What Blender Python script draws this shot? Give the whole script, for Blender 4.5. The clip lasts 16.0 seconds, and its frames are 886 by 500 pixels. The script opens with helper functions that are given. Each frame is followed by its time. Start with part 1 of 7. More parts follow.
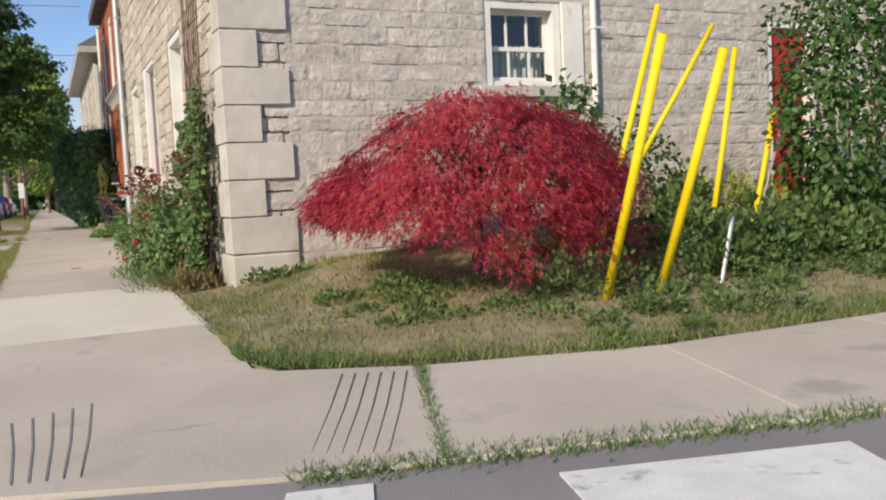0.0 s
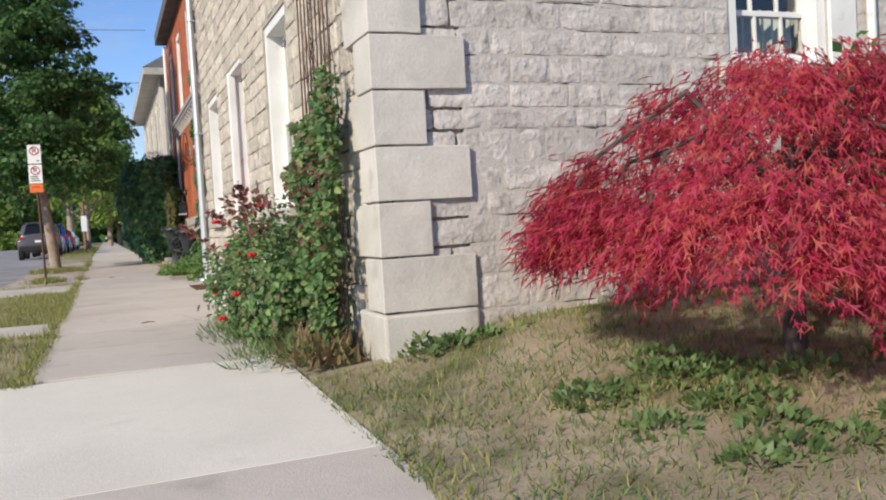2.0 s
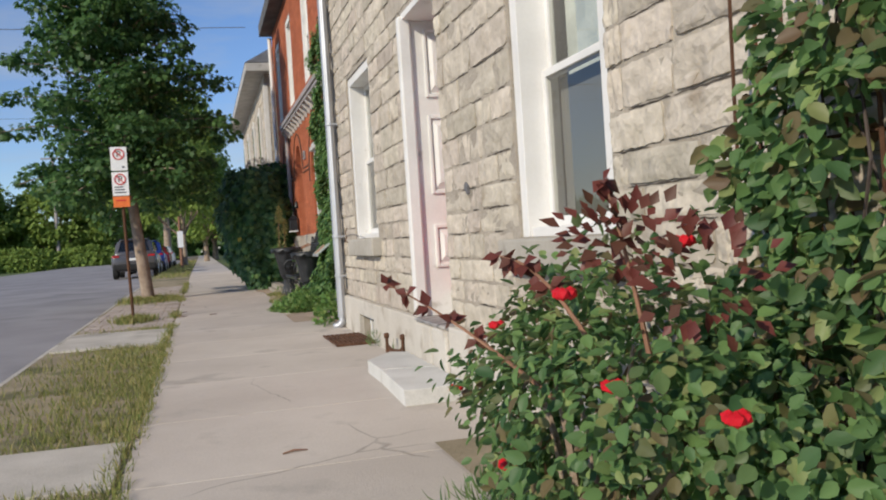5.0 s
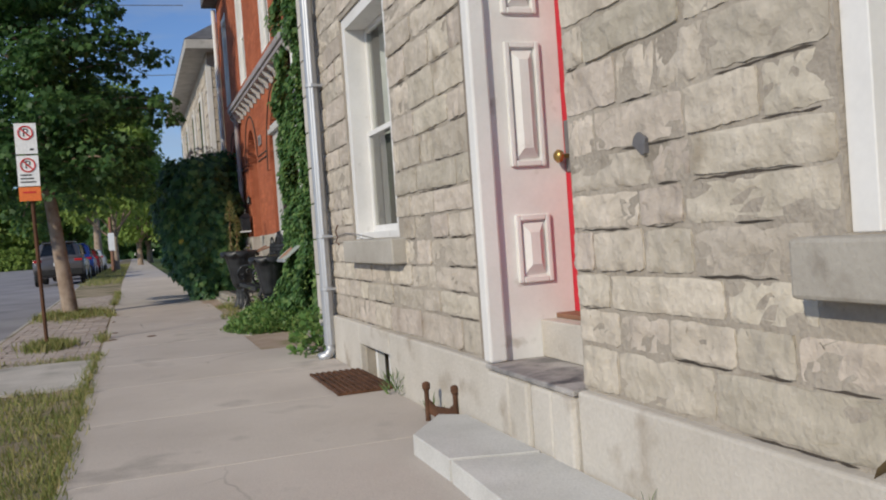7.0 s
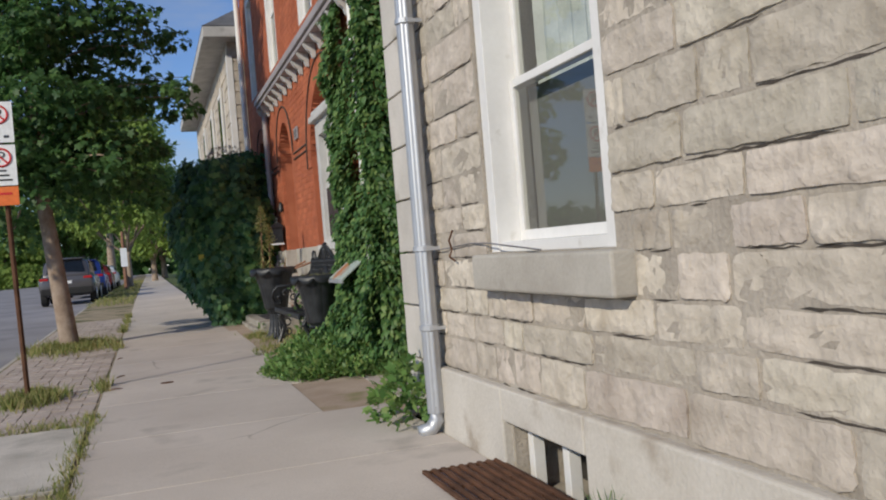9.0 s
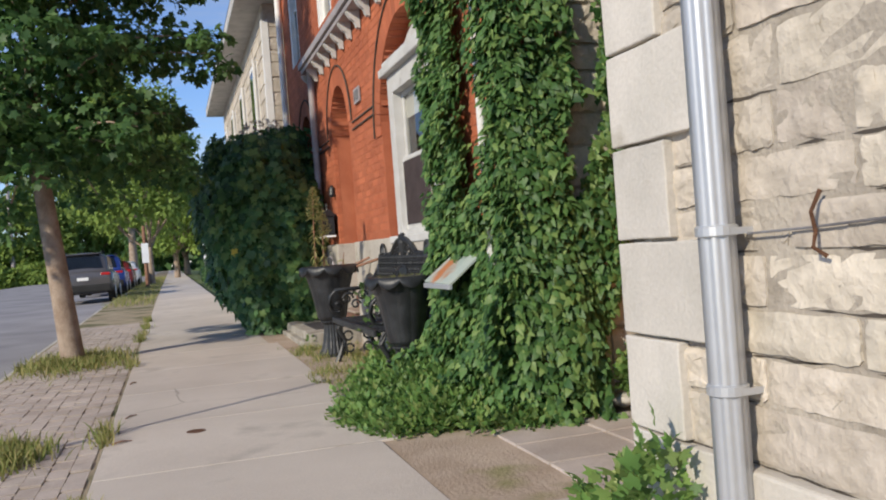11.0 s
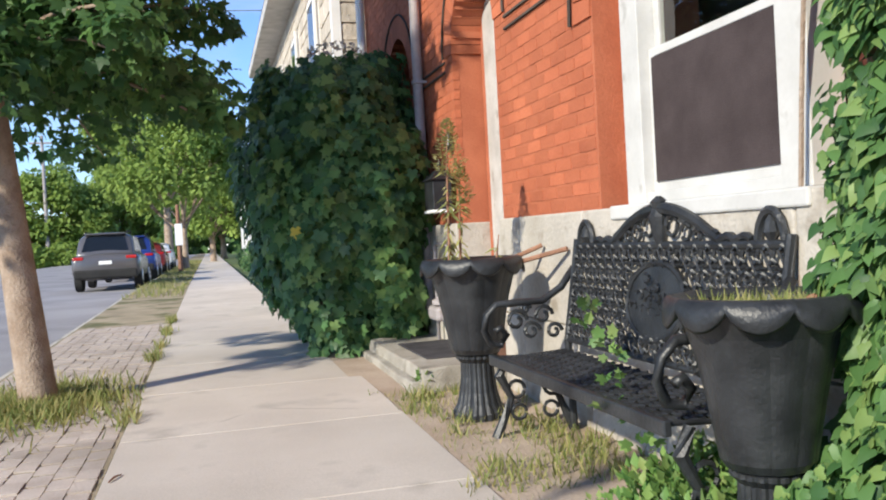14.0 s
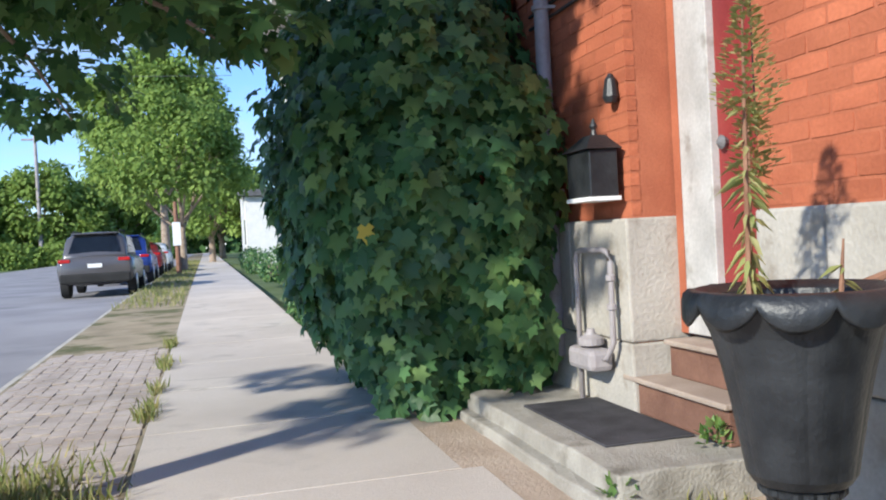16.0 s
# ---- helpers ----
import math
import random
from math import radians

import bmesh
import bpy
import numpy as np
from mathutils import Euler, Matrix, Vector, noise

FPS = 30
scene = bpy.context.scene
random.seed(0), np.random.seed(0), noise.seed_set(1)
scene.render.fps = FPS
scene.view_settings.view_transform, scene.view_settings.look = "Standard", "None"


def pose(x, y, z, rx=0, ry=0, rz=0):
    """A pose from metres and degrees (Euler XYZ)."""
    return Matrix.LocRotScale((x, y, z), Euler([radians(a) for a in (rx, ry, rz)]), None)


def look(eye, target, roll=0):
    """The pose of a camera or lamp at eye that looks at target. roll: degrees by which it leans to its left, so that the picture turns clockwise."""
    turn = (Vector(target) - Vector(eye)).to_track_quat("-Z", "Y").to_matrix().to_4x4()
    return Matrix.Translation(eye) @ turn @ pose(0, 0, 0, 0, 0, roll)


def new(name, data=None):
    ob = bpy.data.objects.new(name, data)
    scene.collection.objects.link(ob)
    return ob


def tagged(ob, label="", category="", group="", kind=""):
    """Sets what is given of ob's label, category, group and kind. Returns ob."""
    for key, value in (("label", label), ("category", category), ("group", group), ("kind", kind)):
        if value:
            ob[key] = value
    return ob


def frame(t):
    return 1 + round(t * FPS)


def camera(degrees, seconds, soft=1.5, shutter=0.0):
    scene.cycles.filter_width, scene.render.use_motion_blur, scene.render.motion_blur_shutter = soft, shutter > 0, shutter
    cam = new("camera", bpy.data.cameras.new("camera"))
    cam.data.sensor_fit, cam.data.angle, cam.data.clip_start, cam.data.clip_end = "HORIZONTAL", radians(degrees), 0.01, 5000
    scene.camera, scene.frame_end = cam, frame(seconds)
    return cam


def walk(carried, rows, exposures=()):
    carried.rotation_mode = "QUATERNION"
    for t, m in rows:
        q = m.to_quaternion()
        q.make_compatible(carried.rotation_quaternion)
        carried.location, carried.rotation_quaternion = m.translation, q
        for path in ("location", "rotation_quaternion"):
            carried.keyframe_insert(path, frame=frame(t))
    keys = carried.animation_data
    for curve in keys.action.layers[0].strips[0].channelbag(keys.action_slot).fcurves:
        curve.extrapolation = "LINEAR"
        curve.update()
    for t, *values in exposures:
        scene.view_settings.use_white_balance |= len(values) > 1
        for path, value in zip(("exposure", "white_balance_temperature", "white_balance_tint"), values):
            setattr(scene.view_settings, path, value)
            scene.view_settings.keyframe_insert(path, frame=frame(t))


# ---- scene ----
cam = camera(54.3, 16.0, soft=2.0)
METRES, EYE, TILT, LEAN, TURN = 22.0, 0.98, 0.0, 0.0, -24.6
ROWS = [
    (0.0, 0.0, 0.0, 0.0, -0.19, -4.14, 2.69),
    (0.5, -0.0135, 0.0313, 0.0004, 0.44, -3.65, 2.32),
    (1.0, -0.027, 0.0619, 0.0003, 1.3, -3.16, 2.42),
    (1.5, -0.0408, 0.0905, 0.0011, 2.09, -2.57, 2.76),
    (2.0, -0.0556, 0.1201, 0.0013, 3.27, -2.03, 3.3),
    (2.5, -0.0704, 0.1501, 0.0019, 4.64, -1.36, 3.66),
    (3.0, -0.0853, 0.1811, 0.0024, 6.34, -1.02, 3.84),
    (3.5, -0.0998, 0.2108, 0.0044, 7.82, -0.65, 3.74),
    (4.0, -0.113, 0.2403, 0.0074, 8.87, -0.7, 3.66),
    (4.5, -0.1267, 0.2688, 0.0098, 9.31, -0.85, 3.67),
    (7.0, -0.1905, 0.4058, 0.0129, 4.89, -1.21, 4.07),
    (7.5, -0.2028, 0.4355, 0.0132, 4.6, -0.88, 4.2),
    (8.0, -0.2145, 0.4635, 0.0136, 5.07, -0.74, 4.31),
    (8.5, -0.2271, 0.4913, 0.0148, 5.54, -0.39, 4.56),
    (11.0, -0.2894, 0.6278, 0.0154, 7.12, -0.38, 4.36),
    (11.5, -0.3019, 0.6566, 0.0161, 8.48, -0.73, 4.08),
    (12.0, -0.313, 0.6835, 0.0161, 9.75, -0.97, 3.67),
    (12.5, -0.3252, 0.7128, 0.0161, 10.18, -1.15, 3.17),
    (13.0, -0.3373, 0.7403, 0.016, 9.86, -1.41, 2.72),
    (13.5, -0.3499, 0.7686, 0.0162, 9.35, -0.99, 2.95),
    (14.0, -0.3634, 0.7969, 0.0159, 9.41, -0.98, 3.08),
    (14.5, -0.3779, 0.8244, 0.0165, 9.2, -1.03, 3.12),
    (15.0, -0.3922, 0.8525, 0.0164, 8.85, -1.25, 2.94),
    (15.5, -0.4069, 0.8799, 0.0178, 9.17, -1.11, 3.1),
    (16.0, -0.4199, 0.9065, 0.0187, 9.22, -1.07, 3.11),
]
EXPOSURES = [(0.0, -0.02, 7150, 10), (1.5, 0.07, 6500, 9), (2.5, 0.08, 6500, 9), (4.2, -0.1, 6550, 9), (7.0, -0.53, 6350, 9), (8.5, -0.5, 6300, 9), (11.0, -0.04, 6450, 10), (11.5, 0.17, 6500, 10), (12.0, 0.42, 6600, 11), (14.0, 0.56, 6250, 8), (16.0, 0.56, 5800, 7)]
walk(cam, [(t, pose(0, 0, EYE, TILT, LEAN, TURN) @ pose(METRES * x, METRES * y, METRES * z, 90 + pitch, roll, yaw)) for t, x, y, z, yaw, pitch, roll in ROWS], exposures=EXPOSURES)

# ---- world, sun ----
SUN_TO = Vector((-0.82, -0.57, 0.54)).normalized()
world = bpy.data.worlds.new("world")
scene.world = world
world.use_nodes = True
wn = world.node_tree.nodes
sky = wn.new("ShaderNodeTexSky")
sky.sky_type = "NISHITA"
sky.sun_disc = False
sky.sun_elevation = math.asin(SUN_TO.z)
sky.sun_rotation = math.atan2(SUN_TO.x, SUN_TO.y)
sky.air_density, sky.dust_density, sky.ozone_density = 1.0, 0.0, 4.0
tc = wn.new("ShaderNodeTexCoord")
cmap = wn.new("ShaderNodeMapping")
cmap.inputs["Scale"].default_value = (1.4, 1.4, 6.0)
cn = wn.new("ShaderNodeTexNoise")
cn.inputs["Scale"].default_value, cn.inputs["Detail"].default_value, cn.inputs["Roughness"].default_value = 2.2, 7, 0.62
cr = wn.new("ShaderNodeValToRGB")
cr.color_ramp.elements[0].position, cr.color_ramp.elements[1].position = 0.46, 0.72
cmix = wn.new("ShaderNodeMixRGB")
cmix.inputs[2].default_value = (3.4, 3.65, 4.0, 1)
cf = wn.new("ShaderNodeMath")
cf.operation = "MULTIPLY"
cf.inputs[1].default_value = 0.55
wl = world.node_tree.links
wl.new(tc.outputs["Generated"], cmap.inputs["Vector"])
wl.new(cmap.outputs["Vector"], cn.inputs["Vector"])
wl.new(cn.outputs["Fac"], cr.inputs["Fac"])
wl.new(cr.outputs["Color"], cf.inputs[0])
wl.new(cf.outputs[0], cmix.inputs["Fac"])
blue = wn.new("ShaderNodeMixRGB")
blue.blend_type = "MULTIPLY"
blue.inputs["Fac"].default_value = 1.0
blue.inputs[2].default_value = (0.8, 0.84, 1.0, 1)
wl.new(sky.outputs["Color"], blue.inputs[1])
wl.new(blue.outputs["Color"], cmix.inputs[1])
wl.new(cmix.outputs["Color"], wn["Background"].inputs["Color"])
wn["Background"].inputs["Strength"].default_value = 0.16
sun = new("sun", bpy.data.lights.new("sun", "SUN"))
sun.data.energy, sun.data.angle, sun.data.color = 4.5, radians(1.6), (1.0, 0.9, 0.73)
sun.matrix_world = look(SUN_TO * 50, (0, 0, 0))


# ---- materials ----
def surf(name, c1, c2, rough=0.85, scale=3.0, fine=45.0, bump=0.25, rnd=0.0, metal=0.0, dark=None, dark_at=0.62, dark_scale=1.3, isl=False, spec=0.35, hue=0.0, crack=0.0, grain=0.2, relief=0.012):
    """A worn surface: two colours mixed by a coarse noise, a fine grain, stains, and a change from piece to piece."""
    m = bpy.data.materials.new(name)
    m.use_nodes = True
    nt = m.node_tree
    n, l = nt.nodes, nt.links
    b = n["Principled BSDF"]
    b.inputs["Roughness"].default_value, b.inputs["Metallic"].default_value = rough, metal
    b.inputs["Specular IOR Level"].default_value = spec
    geo = n.new("ShaderNodeNewGeometry")

    def noise_at(s, d=4.0):
        t = n.new("ShaderNodeTexNoise")
        t.inputs["Scale"].default_value, t.inputs["Detail"].default_value = s, d
        l.new(geo.outputs["Position"], t.inputs["Vector"])
        return t
    big, small = noise_at(scale), noise_at(fine, 5.0)
    ramp = n.new("ShaderNodeValToRGB")
    ramp.color_ramp.elements[0].position, ramp.color_ramp.elements[1].position = 0.35, 0.65
    ramp.color_ramp.elements[0].color, ramp.color_ramp.elements[1].color = (*c1, 1), (*c2, 1)
    l.new(big.outputs["Fac"], ramp.inputs["Fac"])
    col = ramp.outputs["Color"]
    if dark:
        st = noise_at(dark_scale, 8.0)
        sr = n.new("ShaderNodeValToRGB")
        sr.color_ramp.elements[0].position, sr.color_ramp.elements[1].position = dark_at, dark_at + 0.12
        l.new(st.outputs["Fac"], sr.inputs["Fac"])
        mx = n.new("ShaderNodeMixRGB")
        mx.inputs[2].default_value = (*dark, 1)
        l.new(sr.outputs["Color"], mx.inputs["Fac"])
        l.new(col, mx.inputs[1])
        col = mx.outputs["Color"]
    if crack:
        wob = noise_at(1.6, 4.0)
        mv = n.new("ShaderNodeMixRGB")
        mv.inputs["Fac"].default_value = 0.22
        l.new(geo.outputs["Position"], mv.inputs[1])
        l.new(wob.outputs["Color"], mv.inputs[2])
        vo = n.new("ShaderNodeTexVoronoi")
        vo.feature = "DISTANCE_TO_EDGE"
        vo.inputs["Scale"].default_value = crack
        l.new(mv.outputs["Color"], vo.inputs["Vector"])
        ck = n.new("ShaderNodeMapRange")
        ck.inputs["From Min"].default_value, ck.inputs["From Max"].default_value = 0.001, 0.005
        ck.inputs["To Min"].default_value, ck.inputs["To Max"].default_value = 0.45, 0.0
        l.new(vo.outputs["Distance"], ck.inputs["Value"])
        gate_n = noise_at(0.7, 2.0)
        gr = n.new("ShaderNodeMapRange")
        gr.inputs["From Min"].default_value, gr.inputs["From Max"].default_value = 0.57, 0.62
        l.new(gate_n.outputs["Fac"], gr.inputs["Value"])
        mm = n.new("ShaderNodeMath")
        mm.operation = "MULTIPLY"
        l.new(ck.outputs["Result"], mm.inputs[0])
        l.new(gr.outputs["Result"], mm.inputs[1])
        cx = n.new("ShaderNodeMixRGB")
        cx.inputs[2].default_value = (0.12, 0.1, 0.08, 1)
        l.new(mm.outputs[0], cx.inputs["Fac"])
        l.new(col, cx.inputs[1])
        col = cx.outputs["Color"]
    hs = n.new("ShaderNodeHueSaturation")
    l.new(col, hs.inputs["Color"])
    mr = n.new("ShaderNodeMapRange")
    mr.inputs["To Min"].default_value, mr.inputs["To Max"].default_value = 1 - grain, 1 + grain
    l.new(small.outputs["Fac"], mr.inputs["Value"])
    val = mr.outputs["Result"]
    if rnd:
        if isl:
            r = geo.outputs["Random Per Island"]
        else:
            oi = n.new("ShaderNodeObjectInfo")
            r = oi.outputs["Random"]
        m2 = n.new("ShaderNodeMapRange")
        m2.inputs["To Min"].default_value, m2.inputs["To Max"].default_value = 1 - rnd, 1 + rnd
        l.new(r, m2.inputs["Value"])
        mul = n.new("ShaderNodeMath")
        mul.operation = "MULTIPLY"
        l.new(val, mul.inputs[0])
        l.new(m2.outputs["Result"], mul.inputs[1])
        val = mul.outputs[0]
        if hue:
            wr = n.new("ShaderNodeMath")
            wr.operation = "PINGPONG"
            wr.inputs[1].default_value = 0.13
            l.new(r, wr.inputs[0])
            m3 = n.new("ShaderNodeMapRange")
            m3.inputs["From Max"].default_value = 0.13
            m3.inputs["To Min"].default_value, m3.inputs["To Max"].default_value = 0.5 - hue, 0.5 + hue
            l.new(wr.outputs[0], m3.inputs["Value"])
            l.new(m3.outputs["Result"], hs.inputs["Hue"])
    l.new(val, hs.inputs["Value"])
    l.new(hs.outputs["Color"], b.inputs["Base Color"])
    if bump:
        bp = n.new("ShaderNodeBump")
        bp.inputs["Strength"].default_value, bp.inputs["Distance"].default_value = bump, relief
        add = n.new("ShaderNodeMath")
        l.new(small.outputs["Fac"], add.inputs[0])
        l.new(big.outputs["Fac"], add.inputs[1])
        l.new(add.outputs[0], bp.inputs["Height"])
        l.new(bp.outputs["Normal"], b.inputs["Normal"])
    return m


def leafy(name, cols, rough=0.5, trans=0.3, spec=0.4):
    """Leaves: a colour for each leaf out of a ramp, thin enough to let light through."""
    m = bpy.data.materials.new(name)
    m.use_nodes = True
    n, l = m.node_tree.nodes, m.node_tree.links
    b = n["Principled BSDF"]
    b.inputs["Roughness"].default_value, b.inputs["Specular IOR Level"].default_value = rough, spec
    geo = n.new("ShaderNodeNewGeometry")
    ramp = n.new("ShaderNodeValToRGB")
    e = ramp.color_ramp.elements
    while len(e) < len(cols):
        e.new(0.5)
    for i, c in enumerate(cols):
        e[i].position, e[i].color = i / (len(cols) - 1), (*c, 1)
    l.new(geo.outputs["Random Per Island"], ramp.inputs["Fac"])
    tr = n.new("ShaderNodeBsdfTranslucent")
    mix = n.new("ShaderNodeMixShader")
    mix.inputs["Fac"].default_value = trans
    l.new(ramp.outputs["Color"], b.inputs["Base Color"])
    l.new(ramp.outputs["Color"], tr.inputs["Color"])
    l.new(b.outputs["BSDF"], mix.inputs[1])
    l.new(tr.outputs["BSDF"], mix.inputs[2])
    l.new(mix.outputs["Shader"], n["Material Output"].inputs["Surface"])
    return m


def glassy(name, tint=(0.02, 0.025, 0.03)):
    m = surf(name, tint, tint, rough=0.04, bump=0.0, spec=1.0)
    return m


def clear_glass(name):
    m = bpy.data.materials.new(name)
    m.use_nodes = True
    n, l = m.node_tree.nodes, m.node_tree.links
    gl, tp, mx = n.new("ShaderNodeBsdfGlossy"), n.new("ShaderNodeBsdfTransparent"), n.new("ShaderNodeMixShader")
    gl.inputs["Roughness"].default_value = 0.02
    tp.inputs["Color"].default_value = (0.8, 0.84, 0.84, 1)
    fr = n.new("ShaderNodeFresnel")
    fr.inputs["IOR"].default_value = 2.0
    l.new(fr.outputs[0], mx.inputs["Fac"])
    l.new(tp.outputs[0], mx.inputs[1])
    l.new(gl.outputs[0], mx.inputs[2])
    l.new(mx.outputs[0], n["Material Output"].inputs["Surface"])
    return m


STONE = surf("limestone_rubble", (0.45, 0.395, 0.325), (0.565, 0.5, 0.42), rough=0.94, scale=6.5, fine=24, bump=1.0, grain=0.22, relief=0.013, rnd=0.15, dark=(0.33, 0.275, 0.215), dark_at=0.63, dark_scale=3.0, hue=0.012)
STONE_ISL = surf("limestone_rubble_far", (0.45, 0.395, 0.325), (0.565, 0.5, 0.42), rough=0.94, scale=6.5, fine=24, bump=1.0, grain=0.22, relief=0.013, rnd=0.15, isl=True, dark=(0.33, 0.275, 0.215), dark_at=0.63, dark_scale=3.0)
GSTONE = surf("pitted_pale_limestone", (0.46, 0.42, 0.385), (0.56, 0.52, 0.485), rough=0.95, scale=5.5, fine=26, bump=1.0, grain=0.26, relief=0.014, rnd=0.1, dark=(0.33, 0.3, 0.27), dark_at=0.6, dark_scale=7.0)
GSTONE_ISL = surf("pitted_pale_limestone_far", (0.46, 0.42, 0.385), (0.56, 0.52, 0.485), rough=0.95, scale=5.5, fine=26, bump=1.0, grain=0.26, relief=0.014, rnd=0.1, isl=True, dark=(0.33, 0.3, 0.27), dark_at=0.6, dark_scale=7.0)
PALE_MORTAR = surf("pale_lime_mortar", (0.44, 0.405, 0.365), (0.52, 0.485, 0.445), rough=0.95, scale=5, fine=60, bump=0.5, dark=(0.27, 0.24, 0.21), dark_at=0.6, dark_scale=6)
QUOIN = surf("dressed_limestone", (0.49, 0.46, 0.415), (0.58, 0.54, 0.49), rough=0.9, scale=2.6, fine=60, bump=0.3, grain=0.14, rnd=0.07, dark=(0.42, 0.385, 0.33), dark_at=0.6, dark_scale=3.2)
MORTAR = surf("lime_mortar", (0.33, 0.29, 0.24), (0.42, 0.372, 0.31), rough=0.95, scale=4, fine=50, bump=0.7, dark=(0.27, 0.235, 0.19), dark_at=0.6, dark_scale=5)
# shade of cracked joints put into a dark colour; also the dark mouldings
DARK_LINE = surf("dark_joint_shade_and_mould", (0.05, 0.042, 0.035), (0.085, 0.07, 0.058), rough=0.98, bump=0.0)
PLINTH = surf("cement_render", (0.5, 0.46, 0.4), (0.58, 0.54, 0.48), rough=0.94, scale=2.2, fine=60, bump=0.35, grain=0.14, dark=(0.38, 0.33, 0.27), dark_at=0.57, dark_scale=3.0)
CONC = surf("pavement_concrete", (0.48, 0.424, 0.37), (0.56, 0.5, 0.44), rough=0.93, scale=1.1, fine=110, bump=0.25, rnd=0.05, dark=(0.41, 0.365, 0.32), dark_at=0.58, dark_scale=2.2, crack=0.55)
CONC_NEW = surf("pale_concrete", (0.66, 0.61, 0.53), (0.73, 0.675, 0.59), rough=0.93, scale=1.3, fine=110, bump=0.2, rnd=0.04, dark=(0.48, 0.45, 0.39), dark_at=0.6)
CONC_OLD = surf("weathered_concrete", (0.42, 0.385, 0.335), (0.54, 0.5, 0.44), rough=0.95, scale=2.5, fine=90, bump=0.4, rnd=0.08, dark=(0.27, 0.25, 0.21), dark_at=0.58)
ASPHALT = surf("asphalt", (0.25, 0.238, 0.245), (0.33, 0.315, 0.322), rough=0.9, scale=0.5, fine=160, bump=0.5, dark=(0.2, 0.194, 0.2), dark_at=0.58, dark_scale=0.4)
PAVER = surf("worn_paver", (0.4, 0.335, 0.29), (0.5, 0.43, 0.38), rough=0.95, scale=3, fine=90, bump=0.4, rnd=0.06, dark=(0.34, 0.29, 0.25), dark_at=0.58)
SOIL = surf("dry_soil", (0.25, 0.205, 0.135), (0.37, 0.305, 0.21), rough=0.98, scale=2.2, fine=60, bump=0.8, dark=(0.12, 0.12, 0.05), dark_at=0.53, dark_scale=1.7)
FIELD = surf("far_grass", (0.07, 0.11, 0.03), (0.13, 0.16, 0.06), rough=0.98, scale=0.6, fine=20, bump=0.6)
PAINT_W = surf("white_paint", (0.7, 0.685, 0.66), (0.78, 0.765, 0.74), rough=0.55, scale=3, fine=50, bump=0.03, dark=(0.52, 0.49, 0.44), dark_at=0.64, dark_scale=7, grain=0.05)
ROADPAINT = surf("road_paint", (0.7, 0.7, 0.68), (0.8, 0.8, 0.78), rough=0.8, scale=5, fine=90, bump=0.2, dark=(0.4, 0.4, 0.4), dark_at=0.62, dark_scale=8)
RED_DOOR = surf("red_gloss_paint", (0.5, 0.009, 0.026), (0.56, 0.012, 0.034), rough=0.32, scale=2, fine=40, bump=0.02, grain=0.04)
BRICK = surf("orange_brick", (0.365, 0.105, 0.05), (0.46, 0.142, 0.068), rough=0.9, scale=1.6, fine=60, bump=0.3, rnd=0.14, dark=(0.37, 0.105, 0.05), dark_at=0.58, dark_scale=3)
BRICK_ISL = surf("orange_brick_far", (0.365, 0.105, 0.05), (0.46, 0.142, 0.068), rough=0.9, scale=1.6, fine=60, bump=0.3, rnd=0.14, isl=True, dark=(0.37, 0.105, 0.05), dark_at=0.58, dark_scale=3)
BRICK_MORTAR = surf("red_mortar", (0.35, 0.107, 0.054), (0.42, 0.138, 0.07), rough=0.95, scale=4, fine=80, bump=0.3)
BLACK_IRON = surf("black_painted_iron", (0.013, 0.014, 0.016), (0.03, 0.032, 0.035), rough=0.42, scale=7, fine=60, bump=0.25, spec=0.45)
RUST = surf("rusty_iron", (0.075, 0.036, 0.02), (0.13, 0.062, 0.034), rough=0.9, scale=8, fine=90, bump=0.4)
GALV = surf("galvanised_steel", (0.47, 0.48, 0.5), (0.56, 0.57, 0.59), rough=0.45, scale=2, fine=30, bump=0.02, metal=0.6, grain=0.06)
GREYPIPE = surf("grey_painted_pipe", (0.3, 0.27, 0.27), (0.4, 0.36, 0.36), rough=0.5, scale=3, fine=40, bump=0.1)
GLASS = clear_glass("window_glass")
# near-black backing boards: the gloom indoors is put into the colour
ROOM_GLOOM = surf("painted_room_gloom", (0.022, 0.02, 0.018), (0.04, 0.036, 0.032), rough=0.9, scale=2, fine=10, bump=0.0)
BLIND = surf("roller_blind", (0.17, 0.17, 0.165), (0.2, 0.2, 0.195), rough=0.9, scale=1, fine=30, bump=0.0, grain=0.04)
CURTAIN = surf("pale_net_curtain", (0.42, 0.45, 0.45), (0.6, 0.63, 0.62), rough=0.9, scale=6, fine=80, bump=0.2)
SLATE = surf("dark_slate", (0.13, 0.125, 0.13), (0.2, 0.195, 0.2), rough=0.75, scale=4, fine=60, bump=0.3)
WOOD_GATE = surf("orange_stained_wood", (0.36, 0.15, 0.035), (0.44, 0.195, 0.05), rough=0.7, scale=3, fine=70, bump=0.2)
BARK = surf("pale_bark", (0.26, 0.19, 0.14), (0.38, 0.3, 0.235), rough=0.95, scale=7, fine=50, bump=0.9)
ROOFING = surf("grey_shingle", (0.1, 0.1, 0.105), (0.15, 0.15, 0.155), rough=0.9, scale=3, fine=60, bump=0.4)
GRASSM = leafy("grass_blades", [(0.16, 0.2, 0.05), (0.23, 0.26, 0.07), (0.42, 0.37, 0.15), (0.13, 0.19, 0.045), (0.48, 0.4, 0.19)], rough=0.7, trans=0.35)
WEEDM = leafy("weed_leaves", [(0.09, 0.16, 0.055), (0.15, 0.235, 0.08), (0.22, 0.3, 0.11), (0.075, 0.14, 0.05)], trans=0.4)
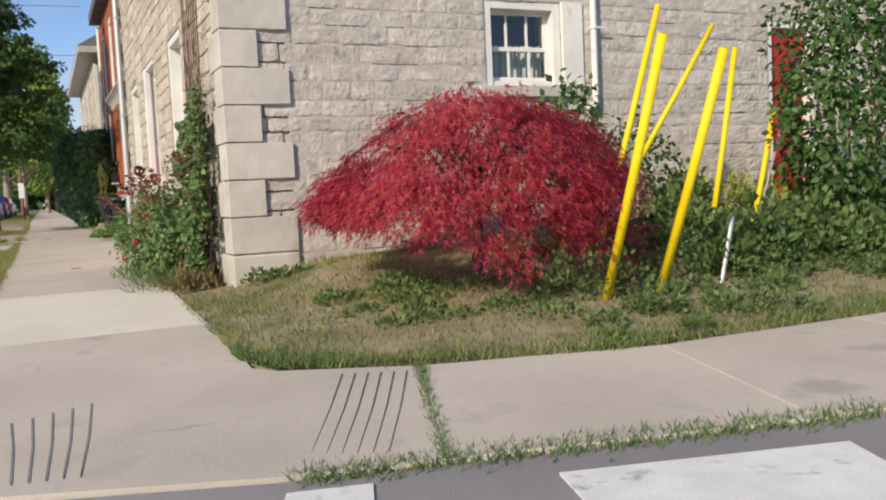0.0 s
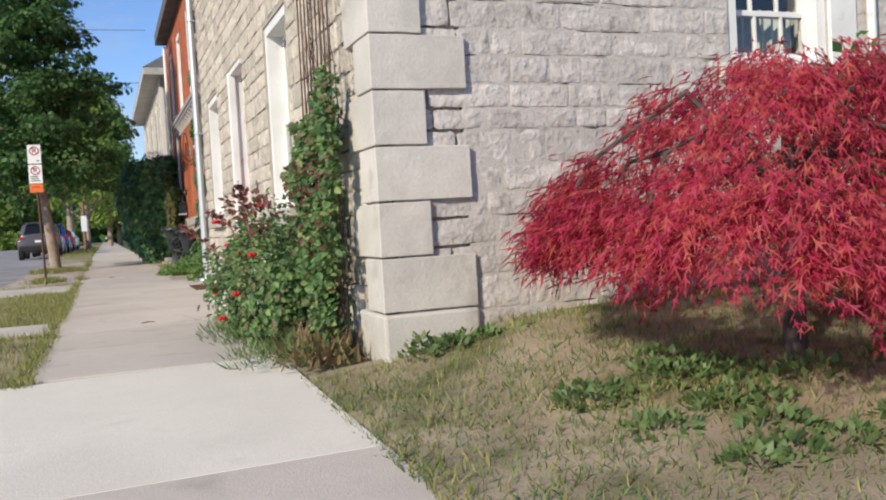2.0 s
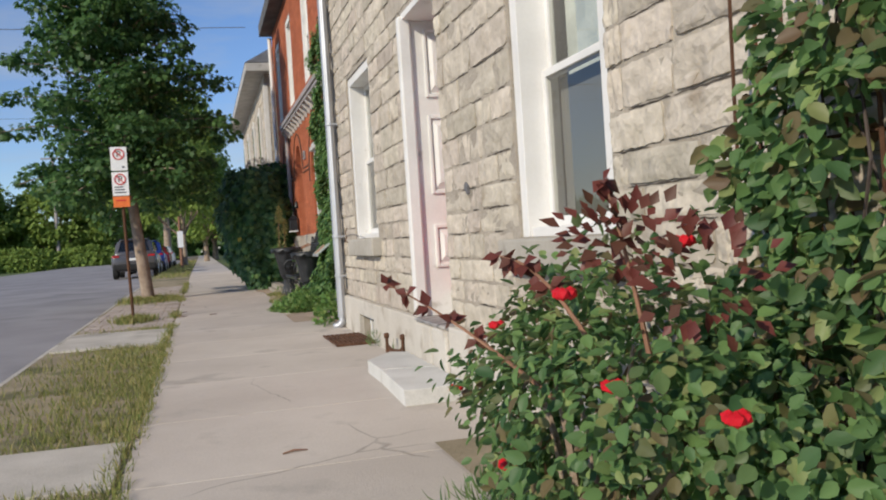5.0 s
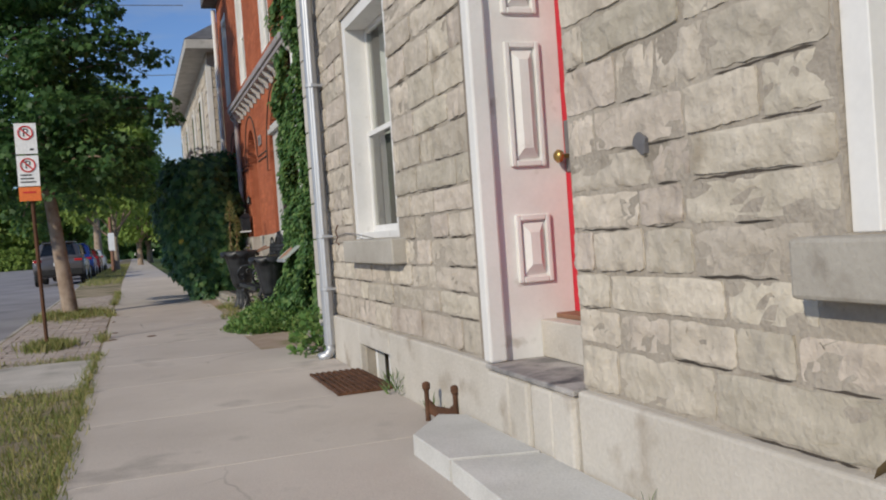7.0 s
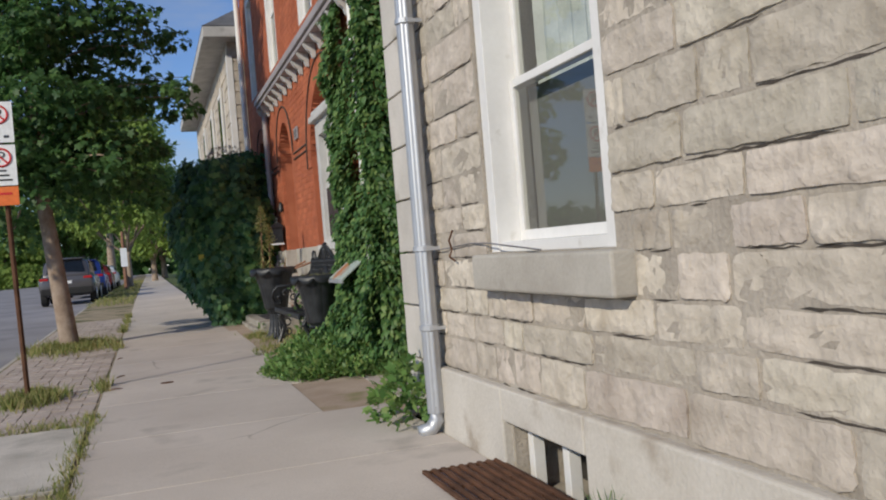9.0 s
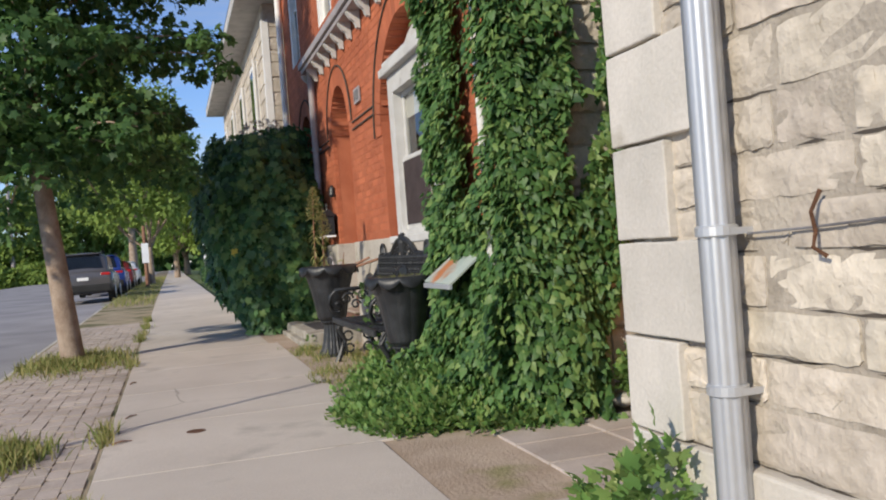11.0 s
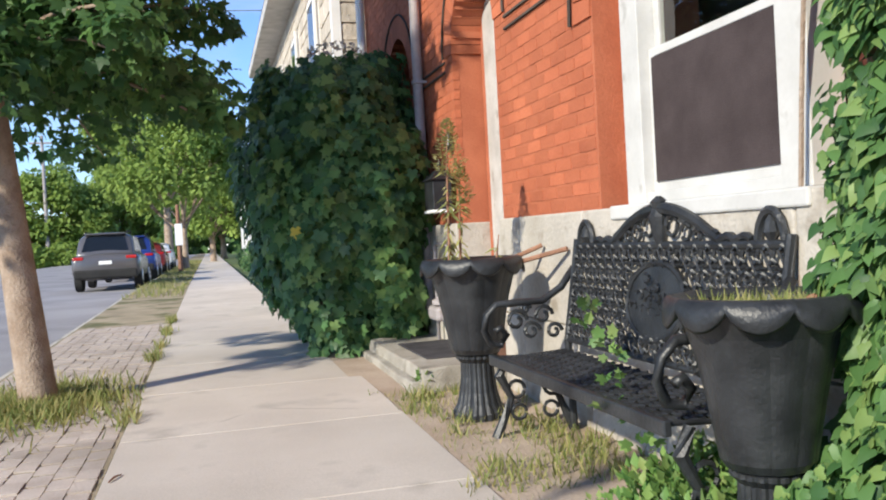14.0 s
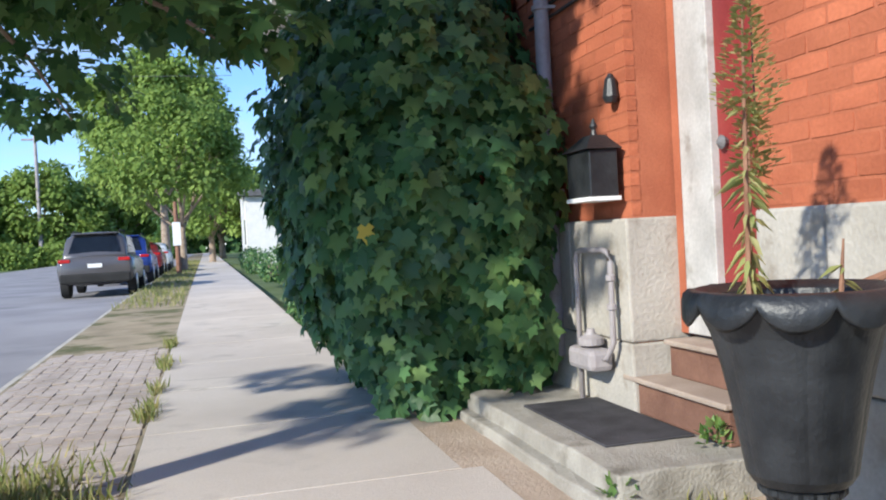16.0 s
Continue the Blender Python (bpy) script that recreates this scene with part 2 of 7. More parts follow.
YARDM = leafy("yard_weed_leaves", [(0.1, 0.21, 0.058), (0.17, 0.31, 0.08), (0.26, 0.39, 0.11), (0.09, 0.18, 0.05), (0.34, 0.42, 0.14)], trans=0.4)
SILL = surf("weathered_stone_sill", (0.36, 0.33, 0.285), (0.44, 0.41, 0.36), rough=0.93, scale=3, fine=60, bump=0.3, grain=0.12, dark=(0.25, 0.22, 0.18), dark_at=0.6, dark_scale=4)
IVYM = leafy("creeper_leaves", [(0.035, 0.095, 0.03), (0.085, 0.18, 0.05), (0.135, 0.255, 0.075), (0.05, 0.125, 0.038), (0.25, 0.36, 0.11), (0.07, 0.16, 0.046)], trans=0.38)
BUSHM = leafy("dark_vine_leaves", [(0.045, 0.11, 0.045), (0.085, 0.19, 0.07), (0.16, 0.31, 0.1), (0.06, 0.14, 0.055), (0.28, 0.42, 0.13), (0.05, 0.12, 0.05)], rough=0.42, trans=0.42)
ROSEM = leafy("rose_leaves", [(0.06, 0.135, 0.055), (0.13, 0.24, 0.08), (0.22, 0.36, 0.12), (0.07, 0.15, 0.06), (0.34, 0.45, 0.16), (0.19, 0.12, 0.07), (0.11, 0.21, 0.075), (0.16, 0.28, 0.1)], trans=0.46)
YARD_SOIL = surf("tan_yard_soil", (0.36, 0.275, 0.205), (0.46, 0.365, 0.285), rough=0.98, scale=2.6, fine=60, bump=0.7, dark=(0.24, 0.22, 0.1), dark_at=0.6, dark_scale=2.0)
MAPLEM = leafy("red_maple_leaves", [(0.5, 0.035, 0.11), (0.64, 0.06, 0.135), (0.75, 0.13, 0.17), (0.34, 0.022, 0.085), (0.75, 0.2, 0.14), (0.54, 0.036, 0.105)], trans=0.62)
TREEM = leafy("tree_leaves", [(0.04, 0.1, 0.028), (0.07, 0.155, 0.04), (0.12, 0.22, 0.06), (0.05, 0.12, 0.032)], trans=0.42)
MIDM = leafy("street_tree_leaves", [(0.05, 0.122, 0.045), (0.09, 0.19, 0.06), (0.16, 0.29, 0.088), (0.042, 0.1, 0.04)], trans=0.52)
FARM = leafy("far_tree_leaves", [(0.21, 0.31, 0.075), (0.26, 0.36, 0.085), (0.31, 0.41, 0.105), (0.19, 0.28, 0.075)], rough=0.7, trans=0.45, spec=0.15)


# ---- building helpers ----
def ground_z(y):
    return float(np.interp(y, [-80, 3.3, 8, 40, 300], [-0.06, -0.06, 0.16, 0.37, 0.5]))


def thing(name, label, category, at=(0, 0, 0), group="", kind=""):
    ob = new(name)
    ob.location = at
    return tagged(ob, label, category, group, kind)


def raw(name, verts, faces, mat, parent=None, label="", smooth=False):
    me = bpy.data.meshes.new(name)
    me.from_pydata([tuple(map(float, v)) for v in verts], [], faces)
    me.materials.append(mat)
    if smooth:
        me.polygons.foreach_set("use_smooth", [True] * len(me.polygons))
    me.update()
    ob = new(name, me)
    if parent is not None:
        ob.parent = parent
        ob.location = -Vector(parent.location) if parent.parent is None else Vector((0, 0, 0))
    if label:
        ob["label"] = label
    return ob


def part(name, bm, mat, parent=None, label="", smooth=False):
    """Links a bmesh, in world places, as one mesh under a thing or part."""
    me = bpy.data.meshes.new(name)
    bm.to_mesh(me)
    bm.free()
    me.materials.append(mat)
    if smooth:
        me.polygons.foreach_set("use_smooth", [True] * len(me.polygons))
    ob = new(name, me)
    if parent is not None:
        ob.parent = parent
        if parent.parent is None:
            ob.location = -Vector(parent.location)
    if label:
        ob["label"] = label
    return ob


def box(x0, x1, y0, y1, z0, z1, bevel=0.0, bm=None):
    bm = bm or bmesh.new()
    vs = [bm.verts.new((x, y, z)) for z in (z0, z1) for x, y in ((x0, y0), (x1, y0), (x1, y1), (x0, y1))]
    fs = [bm.faces.new([vs[i] for i in f]) for f in ((3, 2, 1, 0), (4, 5, 6, 7), (0, 1, 5, 4), (1, 2, 6, 5), (2, 3, 7, 6), (3, 0, 4, 7))]
    if bevel:
        es = list({e for f in fs for e in f.edges})
        bmesh.ops.bevel(bm, geom=es, offset=bevel, segments=2, profile=0.5, affect="EDGES")
    return bm


def tube(points, radii, n=8, bm=None):
    bm = bm or bmesh.new()
    pts = [Vector(p) for p in points]
    if not hasattr(radii, "__len__"):
        radii = [radii] * len(pts)
    rings = []
    up = Vector((0.13, 0.21, 0.97))
    for i, p in enumerate(pts):
        d = (pts[min(i + 1, len(pts) - 1)] - pts[max(i - 1, 0)]).normalized()
        a = d.cross(up)
        if a.length < 0.05:
            a = d.cross(Vector((1, 0, 0)))
        a.normalize()
        b = d.cross(a)
        rings.append([bm.verts.new(p + radii[i] * (math.cos(k * math.tau / n) * a + math.sin(k * math.tau / n) * b)) for k in range(n)])
    for r, s in zip(rings, rings[1:]):
        for k in range(n):
            bm.faces.new((r[k], r[(k + 1) % n], s[(k + 1) % n], s[k]))
    bm.faces.new(rings[0][::-1])
    bm.faces.new(rings[-1])
    return bm


def lathe(profile, at, n=24, bm=None, flute=0.0, flutes=0, scallop=0.0):
    """A turned body: profile of (radius, height); flute: depth of ribs round it; scallop: waves of the top rim."""
    bm = bm or bmesh.new()
    rings = []
    for i, (r, z) in enumerate(profile):
        ring = []
        for k in range(n):
            a = k * math.tau / n
            rr = r * (1 + (flute * abs(math.sin(a * flutes / 2)) if flutes else 0))
            dz = scallop * abs(math.sin(a * 5)) if i >= len(profile) - 4 and scallop else 0
            if i == len(profile) - 4 and scallop:
                dz *= 0.3
            ring.append(bm.verts.new((at[0] + rr * math.cos(a), at[1] + rr * math.sin(a), at[2] + z + (-dz if r > 0.2 else 0))))
        rings.append(ring)
    for r, s in zip(rings, rings[1:]):
        for k in range(n):
            bm.faces.new((r[k], r[(k + 1) % n], s[(k + 1) % n], s[k]))
    bm.faces.new(rings[0][::-1])
    bm.faces.new(rings[-1])
    return bm


def holed_wall(us, zs, solid, d0, d1, place):
    """A wall of cells between the breaks us and zs, where solid(u, z) holds; place(u, d, z) gives the world point; d0 is the outer depth."""
    nu, nz = len(us) - 1, len(zs) - 1
    on = [[0 <= i < nu and 0 <= j < nz and solid((us[i] + us[i + 1]) / 2, (zs[j] + zs[j + 1]) / 2) for j in range(-1, nz + 1)] for i in list(range(nu)) + [nu, -1]]
    verts, faces, index = [], [], {}

    def v(i, j, d):
        k = (i, j, d)
        if k not in index:
            index[k] = len(verts)
            verts.append(place(us[i], d, zs[j]))
        return index[k]

    def is_on(i, j):
        return 0 <= i < nu and 0 <= j < nz and on[i][j + 1]
    for i in range(nu):
        for j in range(nz):
            if not is_on(i, j):
                continue
            faces.append((v(i, j, d0), v(i + 1, j, d0), v(i + 1, j + 1, d0), v(i, j + 1, d0)))
            faces.append((v(i, j, d1), v(i, j + 1, d1), v(i + 1, j + 1, d1), v(i + 1, j, d1)))
            for di, dj, a, b in ((-1, 0, (i, j), (i, j + 1)), (1, 0, (i + 1, j), (i + 1, j + 1)), (0, -1, (i, j), (i + 1, j)), (0, 1, (i, j + 1), (i + 1, j + 1))):
                if not is_on(i + di, j + dj):
                    faces.append((v(*a, d0), v(*b, d0), v(*b, d1), v(*a, d1)))
    return verts, faces


def courses(u0, u1, z0, z1, h, lmin, lmax, free, rng, joint=0.012):
    """Lays pieces in courses over a wall, clear of its openings. free(a, b, z0, z1): the stretches of [a, b] that may hold stone."""
    out = []
    z = z0
    while z + h * 0.6 < z1:
        hh = min(h * rng.choice((0.8, 0.92, 1.0, 1.05, 1.15, 1.3)) if lmax > lmin else h, z1 - z)
        for a, b in free(u0, u1, z, z + hh):
            u = a
            while u < b - 1e-6:
                w = rng.uniform(lmin, lmax)
                if b - u - w < lmin * 0.6:
                    w = b - u
                out.append((u + joint / 2, z + joint / 2, w - joint, hh - joint))
                u += w
        z += hh
    return out


def crack_shade(name, rects, parent, place, d, rng, share):
    """Jagged dark strips for cracks where the pointing has fallen from under some stones, the shade of the gap put into
    their colour, as one mesh.
    """
    vs, fs = [], []
    for u, z, w, h in rects:
        if rng.random() > share:
            continue
        a = u + rng.uniform(-0.03, 0.4) * w
        b = u + w * rng.uniform(0.6, 1.05)
        n = max(3, int((b - a) / 0.035))
        base = len(vs)
        for i in range(n + 1):
            t = a + (b - a) * i / n
            mid = z - 0.006 + rng.uniform(-0.003, 0.003)
            half = 0.0 if i in (0, n) else rng.uniform(0.0012, 0.0055)
            vs += [place(t, d, mid - half), place(t, d, mid + half)]
        fs += [(base + 2 * i, base + 2 * i + 2, base + 2 * i + 3, base + 2 * i + 1) for i in range(n)]
    ob = raw(name, vs, fs, DARK_LINE, parent)
    ob["kind"] = "stuff"


def free_of(holes):
    def free(a, b, z0, z1):
        spans = [(a, b)]
        for u0, u1, h0, h1 in holes:
            if h0 < z1 - 0.02 and h1 > z0 + 0.02:
                spans = [s for p, q in spans for s in ((p, min(q, u0)), (max(p, u1), q)) if s[1] - s[0] > 0.04]
        return spans
    return free


def block_mesh(name, mat, rng, rough=0.026, nx=12, nz=6, depth=0.08, wear=True):
    """A unit block, 1 wide and 1 high, with a rock-faced front towards -y and a chamfered edge."""
    verts, faces = [], []
    shift = rng.uniform(0, 50)
    for j in range(nz + 1):
        for i in range(nx + 1):
            edge = i in (0, nx) or j in (0, nz)
            x, z = i / nx - 0.5, j / nz - 0.5
            corner = i in (0, nx) and j in (0, nz)
            if not edge:
                x += rng.uniform(-0.05, 0.05)
                z += rng.uniform(-0.07, 0.07)
            elif wear:
                x *= 1 - rng.uniform(0, 0.03) - (0.025 if corner else 0)
                z *= 1 - rng.uniform(0, 0.1) - (0.05 if corner else 0)
            else:
                x *= 1 - rng.uniform(0, 0.025)
                z *= 1 - rng.uniform(0, 0.05)
            face = 0.62 + 0.75 * noise.noise((x * 3.4 + shift, z * 2.2, shift * 0.37)) + rng.uniform(-0.24, 0.24)
            verts.append((x, -(rng.uniform(0.25, 0.6) + 0.4 * (face - 0.6)) * rough if edge else -max(0.15, face) * rough, z))
    k = nx + 1
    for j in range(nz):
        for i in range(nx):
            faces.append((j * k + i, j * k + i + 1, (j + 1) * k + i + 1, (j + 1) * k + i))
    rim = list(range(k)) + [j * k + nx for j in range(1, nz + 1)] + [nz * k + i for i in range(nx - 1, -1, -1)] + [j * k for j in range(nz - 1, 0, -1)]
    base = len(verts)
    verts += [(verts[r][0], depth, verts[r][2]) for r in rim]
    for q in range(len(rim)):
        p = (q + 1) % len(rim)
        faces.append((rim[p], rim[q], base + q, base + p))
    me = bpy.data.meshes.new(name)
    me.from_pydata(verts, [], faces)
    me.materials.append(mat)
    if nx > 3:
        nf = nx * nz
        me.polygons.foreach_set("use_smooth", [i < nf for i in range(len(me.polygons))])
        on_rim = set(rim)
        for e in me.edges:
            e.use_edge_sharp = e.vertices[0] in on_rim and e.vertices[1] in on_rim
    me.update()
    return me


def set_pieces(name, rects, meshes, parent, place, turn, rng, limit, near, stuff_mat, off=0.0, tilt=0.0, jog=0.005):
    """Lays the rects as pieces: those nearest to `near` as parts of their own, the rest joined."""
    rects = sorted(rects, key=lambda r: (r[0] + r[2] / 2 - near[0]) ** 2 + (r[1] + r[3] / 2 - near[1]) ** 2)
    rest_v, rest_f = [], []
    for i, (u, z, w, h) in enumerate(rects):
        me = rng.choice(meshes)
        m = Matrix.Translation(place(u + w / 2, off + rng.uniform(-jog, jog), z + h / 2)) @ turn @ Matrix.Rotation(rng.uniform(-tilt, tilt), 4, "Y") @ Matrix.Diagonal((w, 1, h, 1))
        if i < limit:
            ob = new(name, me)
            ob.parent = parent
            ob.matrix_parent_inverse = Matrix.Translation(-Vector(parent.location))
            ob.matrix_basis = m
        else:
            b = len(rest_v)
            rest_v += [tuple(m @ v.co) for v in me.vertices]
            rest_f += [tuple(b + q for q in p.vertices) for p in me.polygons]
    if rest_v:
        ob = raw("far_" + name + "work", rest_v, rest_f, stuff_mat, parent)
        ob["kind"] = "stuff"


LEAF = ([(0, 0, 0), (0.34, 0.42, 0.1), (0, 1, -0.08), (-0.34, 0.42, 0.1)], [(0, 1, 2), (0, 2, 3)])
LOBED = ([(0, 0.36, 0.05), (0, 0.08, 0), (0.2, -0.1, 0.02), (0.46, 0.1, -0.02), (0.33, 0.3, 0.07), (0.54, 0.6, -0.06), (0.2, 0.64, 0.05), (0, 1.04, -0.14), (-0.2, 0.64, 0.05), (-0.54, 0.6, -0.06), (-0.33, 0.3, 0.07), (-0.46, 0.1, -0.02), (-0.2, -0.1, 0.02)],
         [(0, i, i + 1) for i in range(1, 12)] + [(0, 12, 1)])
HEART = ([(0, 0.3, 0.07), (0, 0.06, 0), (0.22, -0.1, 0.02), (0.42, 0.14, -0.03), (0.31, 0.5, 0.0), (0, 1.08, -0.2), (-0.31, 0.5, 0.0), (-0.42, 0.14, -0.03), (-0.22, -0.1, 0.02)],
         [(0, i, i + 1) for i in range(1, 8)] + [(0, 8, 1)])
ROUND = ([(0, 0, 0), (0.22, 0.15, 0.06), (0.34, 0.42, 0.1), (0.22, 0.76, 0.04), (0, 1, -0.1), (-0.22, 0.76, 0.04), (-0.34, 0.42, 0.1), (-0.22, 0.15, 0.06)],
         [(0, 1, 2), (0, 2, 3), (0, 3, 4), (0, 4, 5), (0, 5, 6), (0, 6, 7)])
BLADE = ([(-0.06, 0, 0), (0.06, 0, 0), (0.04, 0.55, 0.08), (0, 1, 0.35), (-0.04, 0.55, 0.08)], [(0, 1, 2, 4), (4, 2, 3)])
LANCE = ([(0, 0, 0), (0.1, 0.4, 0.03), (0, 1, -0.16), (-0.1, 0.4, 0.03)], [(0, 1, 2), (0, 2, 3)])
LACE = ([(0, 0, 0), (0.05, 0.35, 0.02), (0.3, 0.66, -0.03), (0.05, 0.5, 0.02), (0, 1.15, -0.14), (-0.05, 0.5, 0.02), (-0.3, 0.66, -0.03), (-0.05, 0.35, 0.02)],
        [(0, 1, 3), (1, 2, 3), (0, 3, 4), (0, 4, 5), (0, 5, 7), (5, 6, 7)])



def leaves(name, pts, along, normal, size, mat, parent, shape=LEAF, label="", kind=""):
    """Many leaves in one mesh: each starts at pts, points along `along` and faces `normal`."""
    P, A, N = (np.asarray(v, float) for v in (pts, along, normal))
    A = A / np.maximum(np.linalg.norm(A, axis=1, keepdims=True), 1e-6)
    S = np.cross(A, N)
    S /= np.maximum(np.linalg.norm(S, axis=1, keepdims=True), 1e-6)
    N = np.cross(S, A)
    T, F = np.array(shape[0]), shape[1]
    size = np.asarray(size, float).reshape(-1, 1, 1) * np.ones((len(P), 1, 1))
    V = P[:, None, :] + size * (T[None, :, 0:1] * S[:, None, :] + T[None, :, 1:2] * A[:, None, :] + T[None, :, 2:3] * N[:, None, :])
    k, n = len(T), len(P)
    me = bpy.data.meshes.new(name)
    loops = [i for f in F for i in f]
    sizes = [len(f) for f in F]
    me.vertices.add(n * k)
    me.vertices.foreach_set("co", V.reshape(-1).astype(np.float32))
    L = (np.arange(n)[:, None] * k + np.array(loops)[None, :]).reshape(-1)
    me.loops.add(len(L))
    me.loops.foreach_set("vertex_index", L.astype(np.int32))
    me.polygons.add(n * len(F))
    starts = np.concatenate([[0], np.cumsum(np.tile(sizes, n))[:-1]])
    me.polygons.foreach_set("loop_start", starts.astype(np.int32))
    me.materials.append(mat)
    me.update(calc_edges=True)
    me.validate()
    ob = new(name, me)
    if parent is not None:
        ob.parent = parent
        if parent.parent is None:
            ob.location = -Vector(parent.location)
    if label:
        ob["label"] = label
    if kind:
        ob["kind"] = kind
    return ob


def rand_dirs(n, rng):
    v = rng.normal(size=(n, 3))
    return v / np.linalg.norm(v, axis=1, keepdims=True)


FRONT = Matrix.Rotation(radians(-90), 4, "Z")
SIDE = Matrix.Identity(4)

FLAT = Matrix.Rotation(radians(-90), 4, "X")

# ---- ground, roads, pavements ----
def sheet(name, xs, ys, zf, mat):
    verts = [(x, y, zf(x, y)) for y in ys for x in xs]
    k = len(xs)
    faces = [(j * k + i, j * k + i + 1, (j + 1) * k + i + 1, (j + 1) * k + i) for j in range(len(ys) - 1) for i in range(k - 1)]
    return raw(name, verts, faces, mat, smooth=True)


YS = [-60, -20, 0, 3.3, 5, 6.5, 8, 12, 16, 20, 25, 30, 40, 60, 100, 200, 300, 600]
tagged(sheet("ground", [-400, -60, -15, -1, 5, 15, 60, 400], YS, lambda x, y: ground_z(y) - 0.3, FIELD), "dry grassy ground reaching to the horizon", "ground", kind="structure")
road = tagged(sheet("road", [-14.5, -10, -6, -1.8], YS[:-1], lambda x, y: ground_z(y) - 0.11, ASPHALT), "grey worn asphalt street beside the pavement", "road", kind="structure")


def curb_y(x):
    return float(np.interp(x, [-6, -0.3, 0.7, 1.8, 3.2, 6, 14], [4.2, 3.45, 3.1, 2.83, 2.54, 2.2, 1.6]))


def lawn_edge(x):
    return float(np.interp(x, [0.9, 1.1, 1.85, 3.0, 5.3, 9, 14], [5.3, 4.75, 4.45, 4.15, 4.12, 4.2, 4.4]))


xs = [-1.8, -1, -0.3, 0.3, 0.7, 1.2, 1.8, 2.5, 3.2, 4.5, 6, 9, 14, 40]
verts = [(x, -20.0, -0.09) for x in xs] + [(x, curb_y(x), -0.075) for x in xs]
k = len(xs)
side_road = raw("side_road", verts, [(i, i + 1, k + i + 1, k + i) for i in range(k - 1)], ASPHALT)
tagged(side_road, "grey asphalt side street at the corner", "road", kind="structure")


def slab(parent, corners, mat, name="slab", dz=0.0, thick=0.14, gap=0.006):
    worn = 0.005 if gap else 0.0004
    c = np.array(corners, float)
    mid = c.mean(0)
    d = c - mid
    ln = np.linalg.norm(d, axis=1, keepdims=True)
    out, inn = mid + d * (1 - gap / ln), mid + d * (1 - (gap + worn) / ln)
    n = len(c)
    vs = [(x, y, ground_z(y) + dz - thick) for x, y in out] + [(x, y, ground_z(y) + dz - worn) for x, y in out] + [(x, y, ground_z(y) + dz) for x, y in inn]
    fs = [tuple(range(2 * n, 3 * n))]
    for i in range(n):
        j = (i + 1) % n
        fs += [(i, j, n + j, n + i), (n + i, n + j, 2 * n + j, 2 * n + i)]
    return raw(name, vs, fs, mat, parent)


sidewalk = tagged(sheet("pavement", [-0.52, 0.2, 1.02], [8.5, 12, 16, 20, 25, 30, 40, 60, 100, 160], lambda x, y: ground_z(y) - 0.03, CONC_OLD), "worn concrete pavement slabs along the street", "pavement", kind="structure")
edges = [8.7, 10.0, 11.3, 12.75, 14.2, 15.65, 17.1, 18.5, 20.0, 21.4, 22.9, 24.4, 25.9, 27.4, 28.9, 30.4, 31.9, 33.4, 35, 37, 39, 41, 44, 48, 52, 58, 66, 80, 100, 130, 160]
for a, b in zip(edges, edges[1:]):
    right = 1.5 if 11.2 <= a < 17.6 else (1.12 if 19.9 < a < 25 else 1.02)
    slab(sidewalk, [(-0.52, a), (right, a), (right, b), (-0.52, b)], CONC)
# the corner apron
for c, m in (([(-1.75, 6.25), (1.02, 6.35), (1.02, 8.7), (-1.75, 8.5)], CONC_NEW), ([(1.33, 2.96), (2.9, 2.6), (3.3, 4.13), (1.84, 4.42)], CONC),
             ([(2.9, 2.6), (4.6, 2.34), (4.9, 4.12), (3.3, 4.13)], CONC), ([(4.6, 2.34), (6.4, 2.14), (6.8, 4.14), (4.9, 4.12)], CONC), ([(6.4, 2.14), (9, 1.95), (9.2, 4.2), (6.8, 4.14)], CONC), ([(9, 1.95), (13.5, 1.6), (13.5, 4.4), (9.2, 4.2)], CONC)):
    slab(sidewalk, c, m)
for c in ([(-1.75, 4.0), (-0.25, 3.45), (1.0, 4.85), (1.02, 6.35), (-1.75, 6.25)], [(-0.25, 3.45), (0.7, 3.12), (1.33, 2.96), (1.84, 4.42), (1.1, 4.72), (1.0, 4.85)]):
    slab(sidewalk, c, CONC, gap=0.0)
grooves = thing("ramp_groove_panel", "dark grooves scored in the concrete kerb ramp", "kerb ramp", kind="structure")
for i in range(6):
    f = i / 5
    a, b = Vector((1.4 + f * 0.33, 4.45 - f * 0.12, 0)), Vector((0.89 + f * 0.28, 3.3 - f * 0.14, 0))
    a.z, b.z = ground_z(a.y) + 0.005, ground_z(b.y) + 0.005
    part("groove", tube([a, a.lerp(b, 0.5) + Vector((0.008, 0, 0)), b], 0.003, 5), SLATE, grooves)
    a, b = Vector((-0.3 + f * 0.44, 4.35 + f * 0.2, 0)), Vector((-0.25 + f * 0.3, 3.55 - f * 0.05, 0))
    a.z, b.z = ground_z(a.y) + 0.005, ground_z(b.y) + 0.005
    part("groove", tube([a, a.lerp(b, 0.5) + Vector((0.008, 0, 0)), b], 0.0022, 5), SLATE, grooves)

verge = tagged(sheet("verge", [-1.78, -1.4, -0.9, -0.52], [8.5, 10, 11.3, 12.3, 14, 16, 17.4, 19.2, 22, 26, 30, 40, 60, 100, 160], lambda x, y: ground_z(y) - 0.009, SOIL), "dry soil and grass strip between pavement and road", "verge", kind="structure")
for a, b in ((11.4, 12.35), (17.4, 19.2)):
    slab(verge, [(-1.75, a), (-0.54, a - 0.05), (-0.54, b - 0.05), (-1.75, b)], CONC_OLD, dz=0.012)
